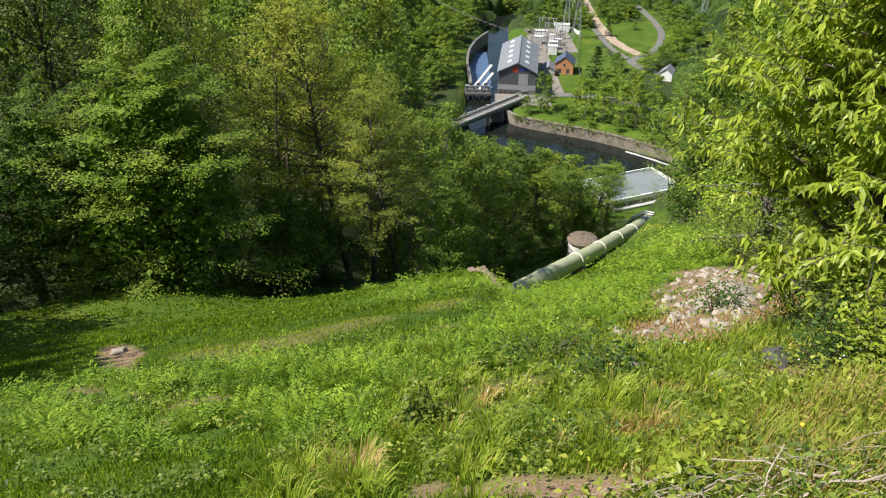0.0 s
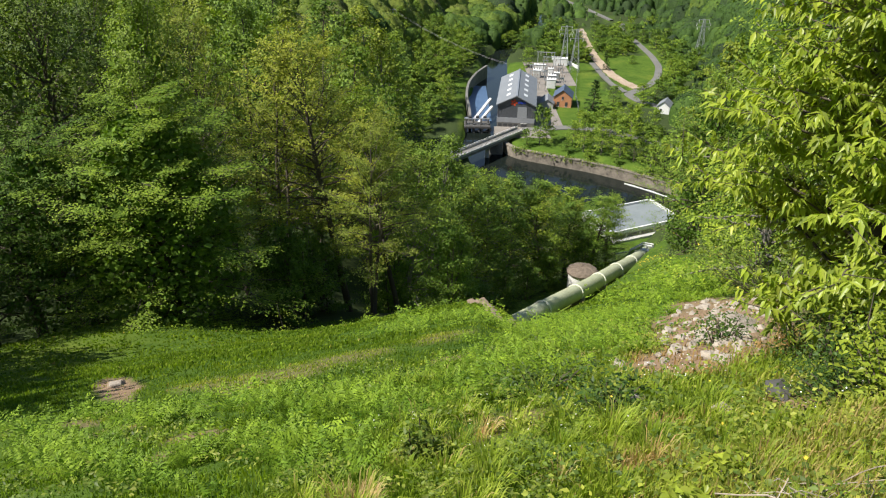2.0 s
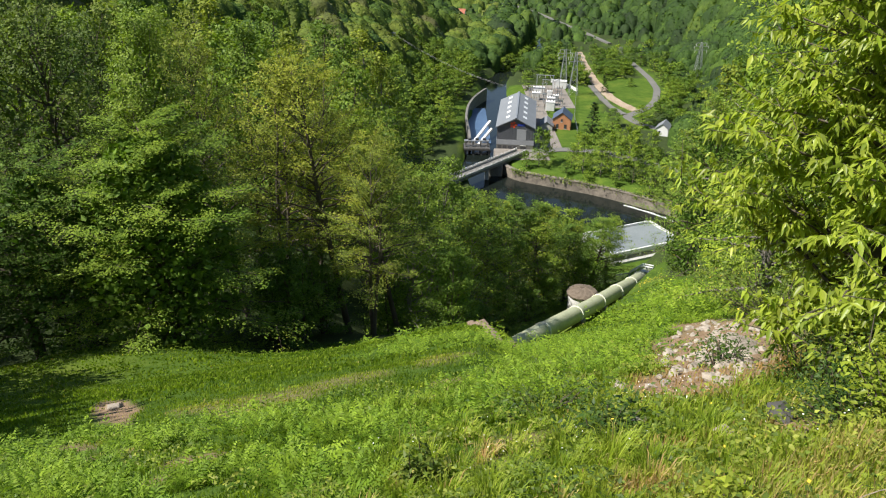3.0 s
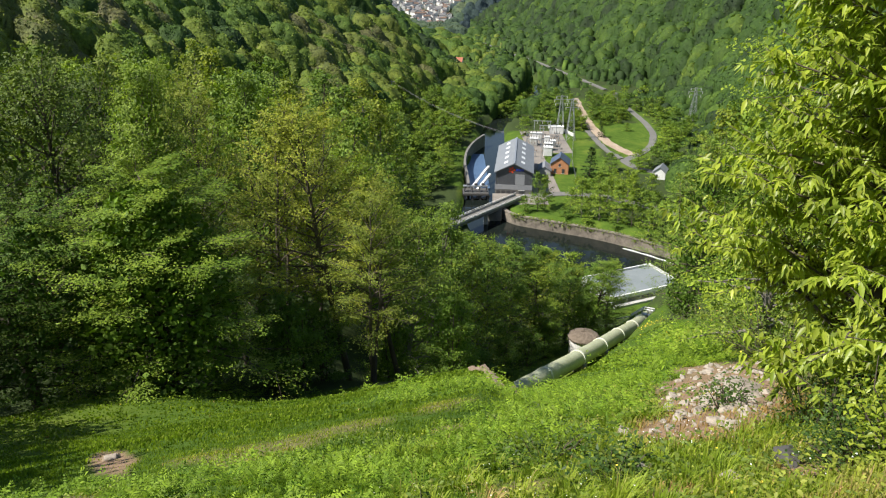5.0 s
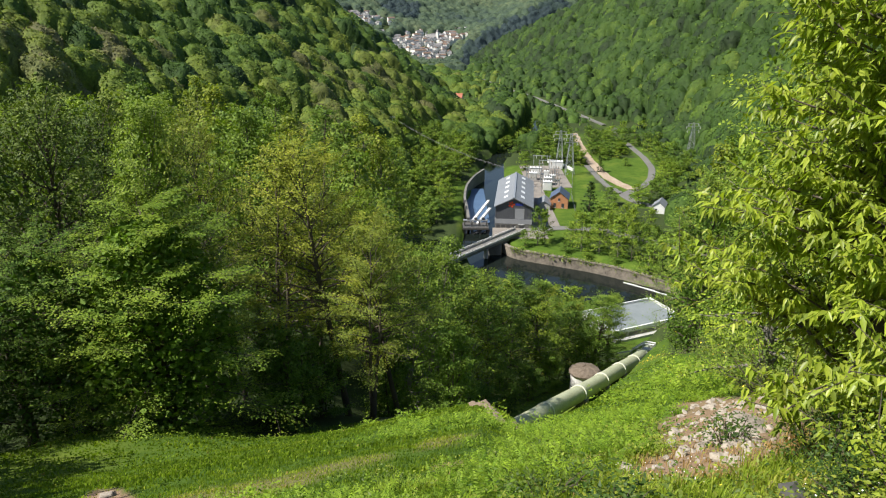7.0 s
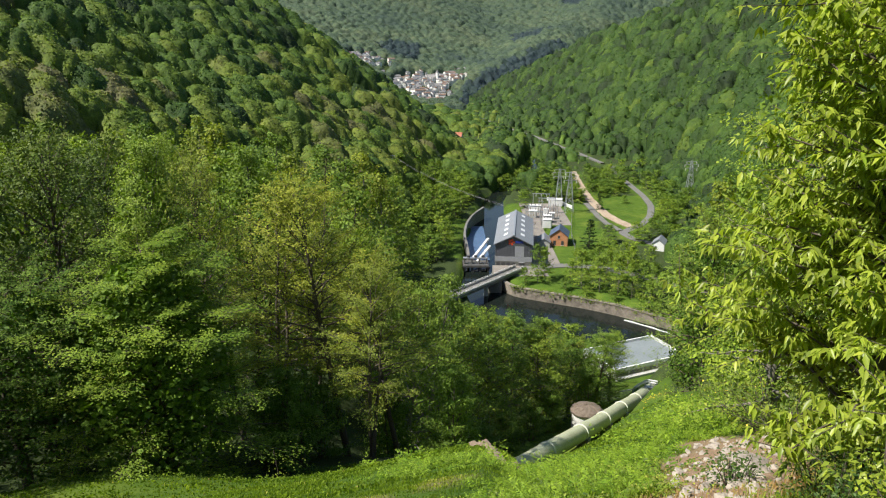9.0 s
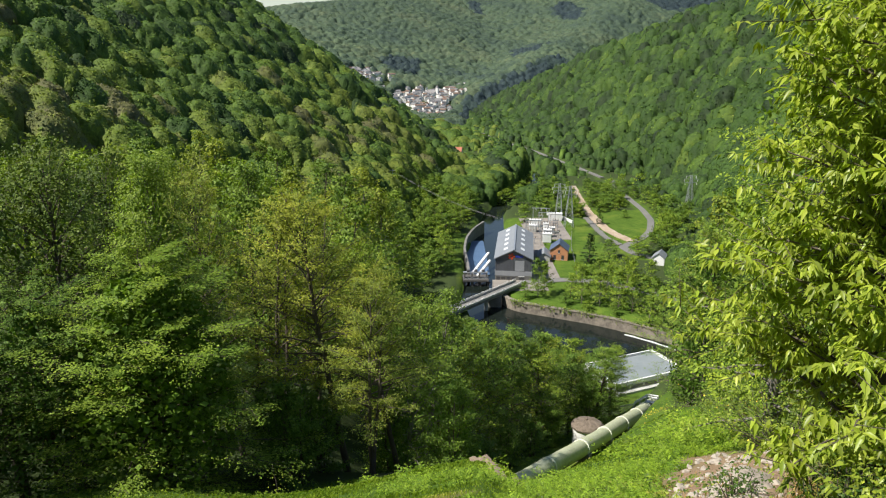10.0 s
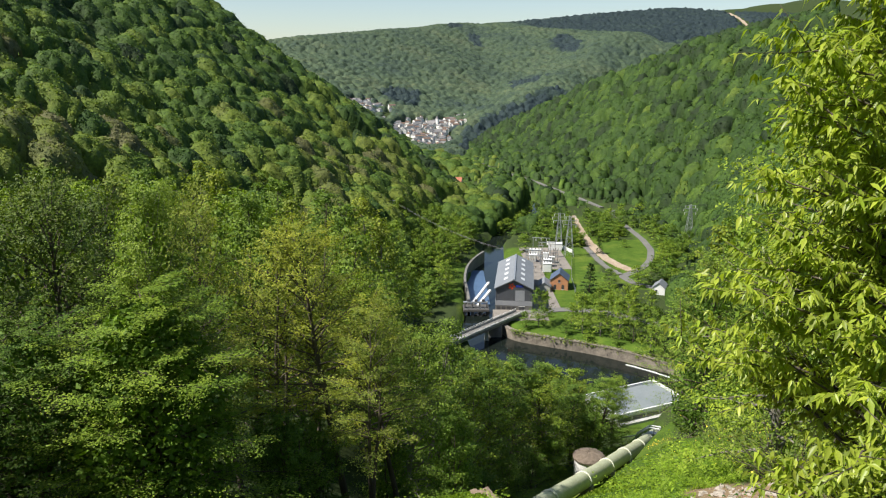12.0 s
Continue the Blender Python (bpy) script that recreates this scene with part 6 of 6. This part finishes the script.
def fern_cover(x, y):
    """How thickly bracken grows, 0 to 1."""
    c = np.zeros(np.shape(x))
    for ax, ay, bx, by, w in ((-7.5, 9.6, -4.4, 9.0, 1.0), (-4.4, 9.0, -2.0, 8.2, 0.8), (-4.2, 6.6, -1.2, 5.0, 0.8), (-1.2, 6.4, 0.9, 7.6, 0.9), (0.9, 7.6, 2.4, 10.6, 1.3), (2.4, 10.6, 5.4, 16.5, 1.9), (5.4, 16.5, 9.0, 24, 2.2), (9.0, 24, 16.0, 46.0, 3.0), (-1.6, 21, 2.2, 18.0, 1.8), (2.2, 18, 3.4, 22, 1.6), (-4.8, 7.6, -5.4, 7.8, 0.5), (-14, 36, 0, 37, 1.2)):
        dx, dy = bx - ax, by - ay
        t = np.clip(((x - ax) * dx + (y - ay) * dy) / (dx * dx + dy * dy), 0, 1)
        g = np.hypot(x - ax - t * dx, y - ay - t * dy)
        c = np.maximum(c, 1 - sstep(0.55 * w, 1.25 * w, g + 0.42 * w * waves(x, y, 0.9, 2.0)))
    return c


def grass():
    rng = np.random.default_rng(51)
    V, T = [], []
    for n, d0, d1, h, wd in ((56000, 2.3, 4.2, 0.20, 0.0045), (58000, 4.2, 8.0, 0.20, 0.007), (66000, 8.0, 16.0, 0.17, 0.009), (64000, 16.0, 30.0, 0.24, 0.022), (30000, 30.0, 45.0, 0.28, 0.05), (6000, 45.0, 62.0, 0.30, 0.06), (6000, 62.0, 112.0, 0.35, 0.10)):
        x, y = scatter(rng, n, d0, d1, *((-43, 43) if d0 < 8 else (-40, 36)))
        bare = dry_land(x, y)
        ferny = fern_cover(x, y)
        lush = waves(x, y, 1.3, 3.0) * 0.5 + waves(x, y, 0.45, 8.0) * 0.5
        keep = open_land(x, y) & (rng.uniform(size=n) > 0.9 * sstep(0.38, 0.8, bare)) & (rng.uniform(size=n) > 0.6 * ferny) & (rng.uniform(size=n) < 0.75 + 0.5 * lush)
        keep &= line_gap(x, y, PIPE[:, :2]) > 1.3
        x, y, bare, lush = x[keep], y[keep], bare[keep], lush[keep]
        m = len(x)
        z = ground(x, y)
        tall = 0.5 + 0.5 * sstep(0.3, 3.2, x - 0.2 * y + 1) * (y < 9)
        hh = h * tall * (0.8 + 0.6 * lush) * rng.uniform(0.45, 1.35, m) * (1 - 0.45 * bare)
        az = rng.uniform(0, 2 * np.pi, m)
        lean = rng.uniform(0.05, 0.55, m)
        dx, dy = np.cos(az) * lean, np.sin(az) * lean
        wx, wy = -np.sin(az + 0.6) * wd * rng.uniform(0.6, 1.4, m), np.cos(az + 0.6) * wd * rng.uniform(0.6, 1.4, m)
        b = np.stack([x, y, z - 0.01], -1)
        w = np.stack([wx, wy, 0 * wx], -1)
        mid = b + np.stack([dx * hh * 0.35, dy * hh * 0.35, hh * 0.62], -1)
        tip = b + np.stack([dx * hh, dy * hh, hh * (1 - 0.35 * lean)], -1)
        V.append(np.stack([b - w, b + w, mid - w * 0.8, mid + w * 0.8, tip], 1))
        # lighter, yellower blades on the near right: a sunny look put into the tone
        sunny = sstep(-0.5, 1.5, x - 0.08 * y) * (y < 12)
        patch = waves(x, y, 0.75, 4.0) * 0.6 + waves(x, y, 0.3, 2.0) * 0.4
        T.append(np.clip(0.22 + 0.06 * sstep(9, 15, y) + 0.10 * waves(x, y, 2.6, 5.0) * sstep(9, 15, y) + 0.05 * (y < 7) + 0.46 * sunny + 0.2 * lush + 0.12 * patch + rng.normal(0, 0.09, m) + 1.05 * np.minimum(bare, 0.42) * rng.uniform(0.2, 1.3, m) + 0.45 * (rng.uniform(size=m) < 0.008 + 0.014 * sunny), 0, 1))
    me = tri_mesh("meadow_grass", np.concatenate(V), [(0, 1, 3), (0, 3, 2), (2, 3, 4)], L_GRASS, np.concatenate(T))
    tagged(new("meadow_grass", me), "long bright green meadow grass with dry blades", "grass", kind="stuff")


grass()


def ferns():
    rng = np.random.default_rng(52)
    Q, T = [], []
    for n, d0, d1, K, fr, ln in ((2000, 3.6, 9.0, 9, 5, 0.23), (2300, 9.0, 20.0, 6, 4, 0.28), (1300, 20.0, 48.0, 3, 4, 0.44)):
        x, y = scatter(rng, n * 8, d0, d1)
        tuft = waves(x, y, 0.55, 5.0) * 0.6 + waves(x, y, 0.21, 7.0) * 0.5
        keep = (rng.uniform(size=len(x)) < fern_cover(x, y) * sstep(0.0, 0.26, tuft)) & (dry_land(x, y) < 0.5)
        x, y, tuft = x[keep][:n], y[keep][:n], tuft[keep][:n]
        m = len(x)
        z = ground(x, y)
        grow = rng.uniform(0.6, 1.25, m) * (0.85 + 0.55 * tuft)
        # clump shading put into the tone: tall middles lighter, thin edges darker
        tone = np.clip(0.34 + rng.normal(0, 0.2, m) + 0.65 * tuft, 0, 1)
        for f in range(fr):
            az = 2 * np.pi * f / fr + rng.uniform(0, 1.4, m)
            L = ln * grow * rng.uniform(0.6, 1.3, m)
            o = np.stack([np.cos(az), np.sin(az), 0 * az], -1)
            roll = rng.normal(0, 0.4, m)
            sd = np.stack([-np.sin(az), np.cos(az), roll], -1)
            rise = rng.uniform(0.2, 1.35, m)
            arch = rng.uniform(0.5, 1.1, m)
            for k in range(K):
                s = (k + 0.8) / K
                p = np.stack([x, y, z], -1) + o * (L * s * 0.85)[:, None] + np.array([0, 0, 1.0]) * (L * rise * (1.3 * s - arch * s * s))[:, None]
                wl = (L * 0.31 * (1.12 - s) ** 0.8 * rng.uniform(0.8, 1.2, m))[:, None]
                th = (L * 0.30 / K)[:, None]
                for g in (-1, 1):
                    e = sd * g * 0.95 + o * 0.35 + np.stack([0 * L, 0 * L, rng.normal(-0.2, 0.22, m)], -1)
                    a = p + e * wl
                    Q.append(np.stack([p - o * th, p + e * wl * 0.55 - o * th * 0.9, a, p + e * wl * 0.5 + o * th * 1.0 + np.array([0, 0, 0.01])], 1))
                    T.append(np.clip(tone + 0.15 * (s - 0.5), 0, 1))
    q, t = np.concatenate(Q), np.concatenate(T)
    tagged(new("bracken", quads_mesh("bracken", q, L_FERN, t)), "bright green young bracken on the slope", "fern", kind="stuff")


ferns()


def herbs():
    rng = np.random.default_rng(53)
    P, D, N, S, T = [], [], [], [], []
    for n, d0, d1, sz in ((16000, 2.2, 5.0, 0.035), (22000, 5.0, 11.0, 0.045)):
        x, y = scatter(rng, n, d0, d1)
        c = waves(x, y, 0.7, 6.0) * 0.5 + waves(x, y, 0.28, 9.0) * 0.5 + 0.55 * sstep(-1, 2.0, x - 0.1 * y) - 0.25
        keep = (c > -0.02) & open_land(x, y) & (rng.uniform(size=n) > 0.85 * dry_land(x, y))
        x, y, c = x[keep], y[keep], c[keep]
        m = len(x)
        a = rng.uniform(0, 6.28, m)
        P.append(np.stack([x, y, ground(x, y) + rng.uniform(0.02, 0.26, m) * (0.5 + c)], -1))
        D.append(np.stack([np.cos(a), np.sin(a), rng.normal(0.1, 0.35, m)], -1))
        N.append(unit(rng.normal(0, 0.45, (m, 3)) + np.array([0, 0, 1.0])))
        S.append(sz * rng.uniform(0.6, 1.5, m))
        T.append(np.clip(0.66 + 0.3 * waves(x, y, 0.9, 1.0) + rng.normal(0, 0.15, m), 0, 1))
    P, D, N, S, T = (np.concatenate(a) for a in (P, D, N, S, T))
    v = leaf_points(P, D, N, S, 0.3, 0.12)[:, [0, 1, 3, 4, 6]]
    me = tri_mesh("low_herbs", v, [(0, 3, 4), (0, 4, 1), (4, 3, 2), (4, 2, 1)], L_BRAMBLE, T)
    tagged(new("low_herbs", me), "mixed green broad-leaved weeds among the grass", "weeds", kind="stuff")


herbs()


def tufts():
    """Taller clumps of fine grass close to the viewpoint, blades leaning outwards."""
    rng = np.random.default_rng(54)
    V, T = [], []
    x0, y0 = scatter(rng, 420, 2.5, 8.5, -36, 36)
    keep = (dry_land(x0, y0) < 0.3) & (x0 > -0.9 - 0.08 * y0) & (rng.uniform(size=420) < 0.25 + 0.75 * (fern_cover(x0, y0) < 0.4))
    dry = [(-0.56, 3.3), (-0.52, 3.42), (0.3, 4.75), (0.42, 4.9), (0.72, 3.35), (1.3, 3.5)]
    for cx, cy in list(zip(x0[keep], y0[keep])) + dry:
        m = int(rng.uniform(40, 110))
        r = rng.uniform(0.05, 0.16)
        a = rng.uniform(0, 2 * np.pi, m)
        k = np.sqrt(rng.uniform(0, 1, m))
        x, y = cx + r * k * np.cos(a), cy + r * k * np.sin(a)
        h = rng.uniform(0.12, 0.26) * rng.uniform(0.5, 1.15, m)
        out = 0.15 + 0.75 * k * rng.uniform(0.4, 1.2, m)
        wd = np.where(rng.uniform(size=m) < 0.1, 0.5, 1.0) * rng.uniform(0.0025, 0.005, m)
        b = np.stack([x, y, ground(x, y) - 0.01], -1)
        o = np.stack([np.cos(a), np.sin(a), 0 * a], -1)
        w = np.stack([-np.sin(a + 0.5) * wd, np.cos(a + 0.5) * wd, 0 * a], -1)
        up = np.array([0, 0, 1.0])
        p1 = b + (o * (out * 0.22)[:, None] + up * 0.5) * h[:, None]
        p2 = b + (o * (out * 0.55)[:, None] + up * 0.85) * h[:, None]
        p3 = b + (o * (out * 1.05)[:, None] + up * (1.0 - 0.3 * out)[:, None]) * h[:, None]
        V.append(np.stack([b - w, b + w, p1 - w, p1 + w, p2 - 0.7 * w, p2 + 0.7 * w, p3], 1))
        T.append(np.clip((rng.uniform(0.86, 0.98) if (cx, cy) in dry else rng.uniform(0.30, 0.64)) + rng.normal(0, 0.06, m) + 0.3 * (rng.uniform(size=m) < 0.05), 0, 1))
    me = tri_mesh("tall_grass", np.concatenate(V), [(0, 1, 3), (0, 3, 2), (2, 3, 5), (2, 5, 4), (4, 5, 6)], L_GRASS, np.concatenate(T))
    tagged(new("tall_grass", me), "taller soft tufts of light green grass", "grass", kind="stuff")


tufts()


# ---------------------------------------------------------------- stones and dead wood
def rock_mesh(seed, flat=0.7):
    bm = bmesh.new()
    bmesh.ops.create_icosphere(bm, subdivisions=1, radius=0.5)
    rng = np.random.default_rng(seed)
    for v in bm.verts:
        v.co *= rng.uniform(0.7, 1.25)
        v.co.z *= flat
    me = bpy.data.meshes.new("stone")
    bm.to_mesh(me)
    bm.free()
    me.materials.append(M_RUBBLE)
    return me


def rubble():
    rng = np.random.default_rng(61)
    t = thing("rubble_heap", 3.9, 8.5, gz(3.9, 8.5), "spilled heap of pale broken rock and dry earth", "rubble")
    shapes = [rock_mesh(k, 0.6) for k in range(8)]
    for i in range(290):
        u = rng.uniform()
        x, y = np.interp(u, [0, 0.35, 1], [2.75, 3.4, 5.35]) + rng.normal(0, 0.32), np.interp(u, [0, 0.35, 1], [6.4, 7.8, 12.3]) + rng.normal(0, 0.4)
        s = 0.04 + 0.14 * rng.uniform() ** 2.2
        ob = new("stone", shapes[i % 8])
        ob.parent = t
        ob.matrix_basis = pose(x - 3.9, y - 8.5, gz(x, y) - gz(3.9, 8.5) + s * 0.15, *rng.uniform(-25, 25, 2), rng.uniform(0, 360)) @ Matrix.Diagonal((s * 1.3, s, s, 1))
    big = new("stone", rock_mesh(99, 0.35))
    big.parent = t
    big.matrix_basis = pose(0.06, -0.1, gz(3.96, 8.4) - gz(3.9, 8.5) + 0.08, 20, 8, 30) @ Matrix.Diagonal((0.65, 0.5, 0.55, 1))
    big["label"] = "broad blue-grey slab of rock"


rubble()


def lone_stone(x, y, sx, sy, sz, mat, label, seed, name="boulder"):
    me = rock_mesh(seed, 0.8)
    me.materials[0] = mat
    ob = new(name, me)
    ob.matrix_basis = pose(x, y, gz(x, y) + sz * 0.15, -25, 0, seed * 40) @ Matrix.Diagonal((sx, sy, sz, 1))
    tagged(ob, label, "rock")


lone_stone(2.60, 4.58, 0.30, 0.24, 0.30, M_GRIMY, "dark grey weathered boulder in the grass", 3)
lone_stone(2.10, 4.33, 0.2, 0.15, 0.17, M_RUBBLE, "small pale stone in the grass", 4)
lone_stone(1.75, 5.2, 0.18, 0.11, 0.13, M_RUBBLE, "small pale stone in the weeds", 5)
lone_stone(0.38, 4.86, 0.11, 0.09, 0.08, M_CLAY, "orange-brown lump of clay in the grass", 6, "clay_lump")


def marker():
    x, y = -7.7, 14.2
    t = thing("boundary_stone", x, y, gz(x, y), "low pale concrete marker with a flat cap", "stone marker", 18)
    part("block", boxed(-0.2, -0.17, -0.3, 0.2, 0.17, 0.07, bevel=0.05), M_EARTH_STONE, t, "rough pale concrete block")
    part("cap", boxed(-0.13, -0.15, 0.07, 0.15, 0.05, 0.12, bevel=0.02), M_RUBBLE, t, "flat lighter cap")


marker()


def slab():
    p0, p1 = Vector((1.7, 38.0, 0)), Vector((2.35, 19.0, 0))
    t = thing("stone_edging", 0, 0, 0, "low brown broken stone edging at the brow of the slope", "stones")
    rng = np.random.default_rng(71)
    shapes = [rock_mesh(120 + k, 0.5) for k in range(4)]
    for me in shapes:
        me.materials[0] = M_EARTH_STONE
    for k in range(26):
        p = p0.lerp(p1, k / 25)
        s = rng.uniform(0.3, 0.6) * (0.5 + 0.5 * p.y / 38)
        ob = new("stone", shapes[k % 4])
        ob.parent = t
        ob.matrix_basis = pose(p.x, p.y, gz(p.x, p.y) + 0.12, *rng.uniform(-12, 12, 2), rng.uniform(0, 360)) @ Matrix.Diagonal((s * 1.5, s, s * 0.8, 1))


slab()


def brushwood():
    """Cut branches thrown on the bank close to the viewpoint."""
    rng = np.random.default_rng(81)
    t = thing("brushwood", 1.5, 2.6, gz(1.5, 2.6), "pile of pale dead cut branches on the bank", "branches")
    z0 = gz(1.5, 2.6)
    for k in range(190):
        x, y = rng.uniform(0.85, 2.3), rng.uniform(2.05, 2.5)
        az = rng.uniform(0, 6.28) if k % 3 else rng.normal(0, 0.4)
        ln = rng.uniform(0.08, 0.4) * (1.5 if k % 13 == 0 else 1)
        el = rng.normal(0.05, 0.18)
        if k > 180:
            el, ln = rng.uniform(0.5, 0.9), rng.uniform(0.2, 0.4)
        a = np.array([x, y, gz(x, y) + rng.uniform(0.02, 0.16)])
        b = a + ln * np.array([np.cos(az) * np.cos(el), np.sin(az) * np.cos(el) * 0.6, np.sin(el) + 0.217 * np.cos(az) - 0.35 * np.sin(az)])
        p = bent(rng, a, b, 6, 0, 0.3) - np.array([1.5, 2.6, z0])
        r = rng.uniform(0.002, 0.005) * (1.6 if k % 13 == 0 else 1)
        v, f = tube_np(p, np.linspace(r, r * 0.5, 6), 5)
        part("branch", mesh_of("branch", v, f, M_STICK), None, t)


brushwood()
low_bush(1.15, 2.5, 0.1, 0.2, 60, 0.06, L_CHESTNUT, 0.6, 91, "bramble_shoot", "fresh yellow-green bramble shoot in the brushwood", 0.15)
low_bush(1.75, 2.5, 0.14, 0.12, 120, 0.06, L_BRAMBLE, 0.7, 92, "bramble_shoot", "green bramble leaves in the brushwood", 0.15)
low_bush(1.45, 2.95, 0.14, 0.25, 60, 0.06, L_CHESTNUT, 0.7, 93, "bramble_shoot", "fresh yellow-green shoot in the grass", 0.1)
low_bush(2.1, 2.4, 0.14, 0.12, 120, 0.06, L_BRAMBLE, 0.5, 94, "bramble_shoot", "green bramble leaves in the brushwood", 0.15)
low_bush(-0.15, 4.4, 0.1, 0.45, 60, 0.06, L_BRAMBLE, 0.6, 95, "nettle_stalk", "single tall green weed stalk", 0.08)


# ---------------------------------------------------------------- flowers and wires
def blossoms(name, spots, size, mat, label, seed):
    """Small petals scattered about some spots of the plan: x, y, spread, height, number."""
    rng = np.random.default_rng(seed)
    P = []
    for x, y, r, h, n in spots:
        a = np.stack([x + rng.normal(0, r, n), y + rng.normal(0, r, n)], -1)
        P.append(np.column_stack([a, ground(a[:, 0], a[:, 1]) + h * rng.uniform(0.5, 1.1, n)]))
    P = np.concatenate(P)
    sz = size * rng.uniform(0.6, 1.3, len(P)) * np.maximum(1, np.hypot(P[:, 0], P[:, 1]) / 14)
    q = facing_quads(P, unit(rng.normal(0, 0.5, P.shape) + np.array([-0.2, -0.4, 1])), sz, rng)
    tagged(new(name, quads_mesh(name, q, mat, np.full(len(q), 0.5))), label, "flowers", kind="stuff")


blossoms("yellow_blossom", [(8.2, 17.0, 0.7, 1.0, 120), (7.0, 16.7, 0.8, 0.35, 30), (19.6, 62.5, 0.6, 0.8, 60), (3.9, 7.0, 0.8, 1.6, 8), (0.9, 3.9, 0.5, 0.3, 4), (2.0, 3.6, 0.6, 0.3, 4)], 0.009, M_YELLOW, "scattered yellow broom and buttercup blossom", 101)
blossoms("daisy", [(2.45, 3.85, 0.22, 0.28, 26), (0.5, 5.2, 0.5, 0.2, 40), (1.0, 4.6, 0.4, 0.2, 30), (1.9, 6.0, 0.3, 0.25, 30), (2.2, 5.4, 0.3, 0.25, 30), (-0.3, 5.6, 0.5, 0.2, 12)], 0.005, M_PETAL, "small white daisies in the grass", 102)


def power_line(a, b, sag, offsets, label):
    t = thing("power_line", 0, 0, 0, label, "power line")
    for o in offsets:
        u = np.linspace(0, 1, 15)[:, None]
        p = np.asarray(a, float) + (np.asarray(b, float) - np.asarray(a, float)) * u + np.array(o)
        p[:, 2] -= 4 * sag * (u * (1 - u))[:, 0]
        v, f = tube_np(p, [0.03] * 15, 4)
        part("wire", mesh_of("wire", v, f, M_STEEL_DARK), None, t)


power_line((-25.5, 374, gz(-25.5, 374) + 10.0), (27, 322, BANK_Z + 14), 2.5, [(0, -1.2, 0), (0, 0, 0.1), (0, 1.2, 0)], "thin dark wires from the pole to the powerhouse")
power_line((-25.5, 374, gz(-25.5, 374) + 10.0), (-150, 345, gz(-150, 345) + 20), 4.0, [(0, -1.2, 0), (0, 1.2, 0)], "thin dark wires climbing the wooded slope")
power_line((134, 398, gz(134, 398) + 17), (63.5, 366, BANK_Z + 18), 3.0, [(0, -1.5, 0), (0, 0, 2.0), (0, 1.5, 0)], "thin dark wires between the pylons")
power_line((134, 398, gz(134, 398) + 17), (330, 560, gz(330, 560) + 18), 5.0, [(0, -1.5, 0), (0, 0, 2.0), (0, 1.5, 0)], "thin dark wires climbing the valley side")


def wall_plants():
    """Weeds and ivy along the coping of the river wall."""
    rng = np.random.default_rng(111)
    line = smooth_line([(25, 254.5), (40, 247), (52, 241), (63, 233), (74, 223)], 200)
    k = rng.integers(0, 200, 2600)
    k = k[rng.uniform(size=2600) < 0.35 + 0.65 * (np.sin(k * 0.21) + np.sin(k * 0.077 + 1) > 0.2)]
    m = len(k)
    p = np.column_stack([line[k] + rng.normal(0, 0.45, (m, 2)), BANK_Z + 0.35 + rng.normal(0.05, 0.3, m) - 0.9 * (rng.uniform(size=m) < 0.25) * rng.uniform(0, 1.6, m)])
    p[:, 1] -= np.where(p[:, 2] < BANK_Z, 0.75, 0.1)
    q = facing_quads(p, unit(rng.normal(0, 0.5, p.shape) + np.array([-0.3, -0.5, 0.8])), rng.uniform(0.1, 0.26, m), rng, 1.3)
    tagged(new("wall_weeds", quads_mesh("wall_weeds", q, L_BRAMBLE, np.clip(rng.normal(0.55, 0.2, m), 0, 1))), "green weeds and ivy along the river wall", "weeds", kind="stuff")


wall_plants()
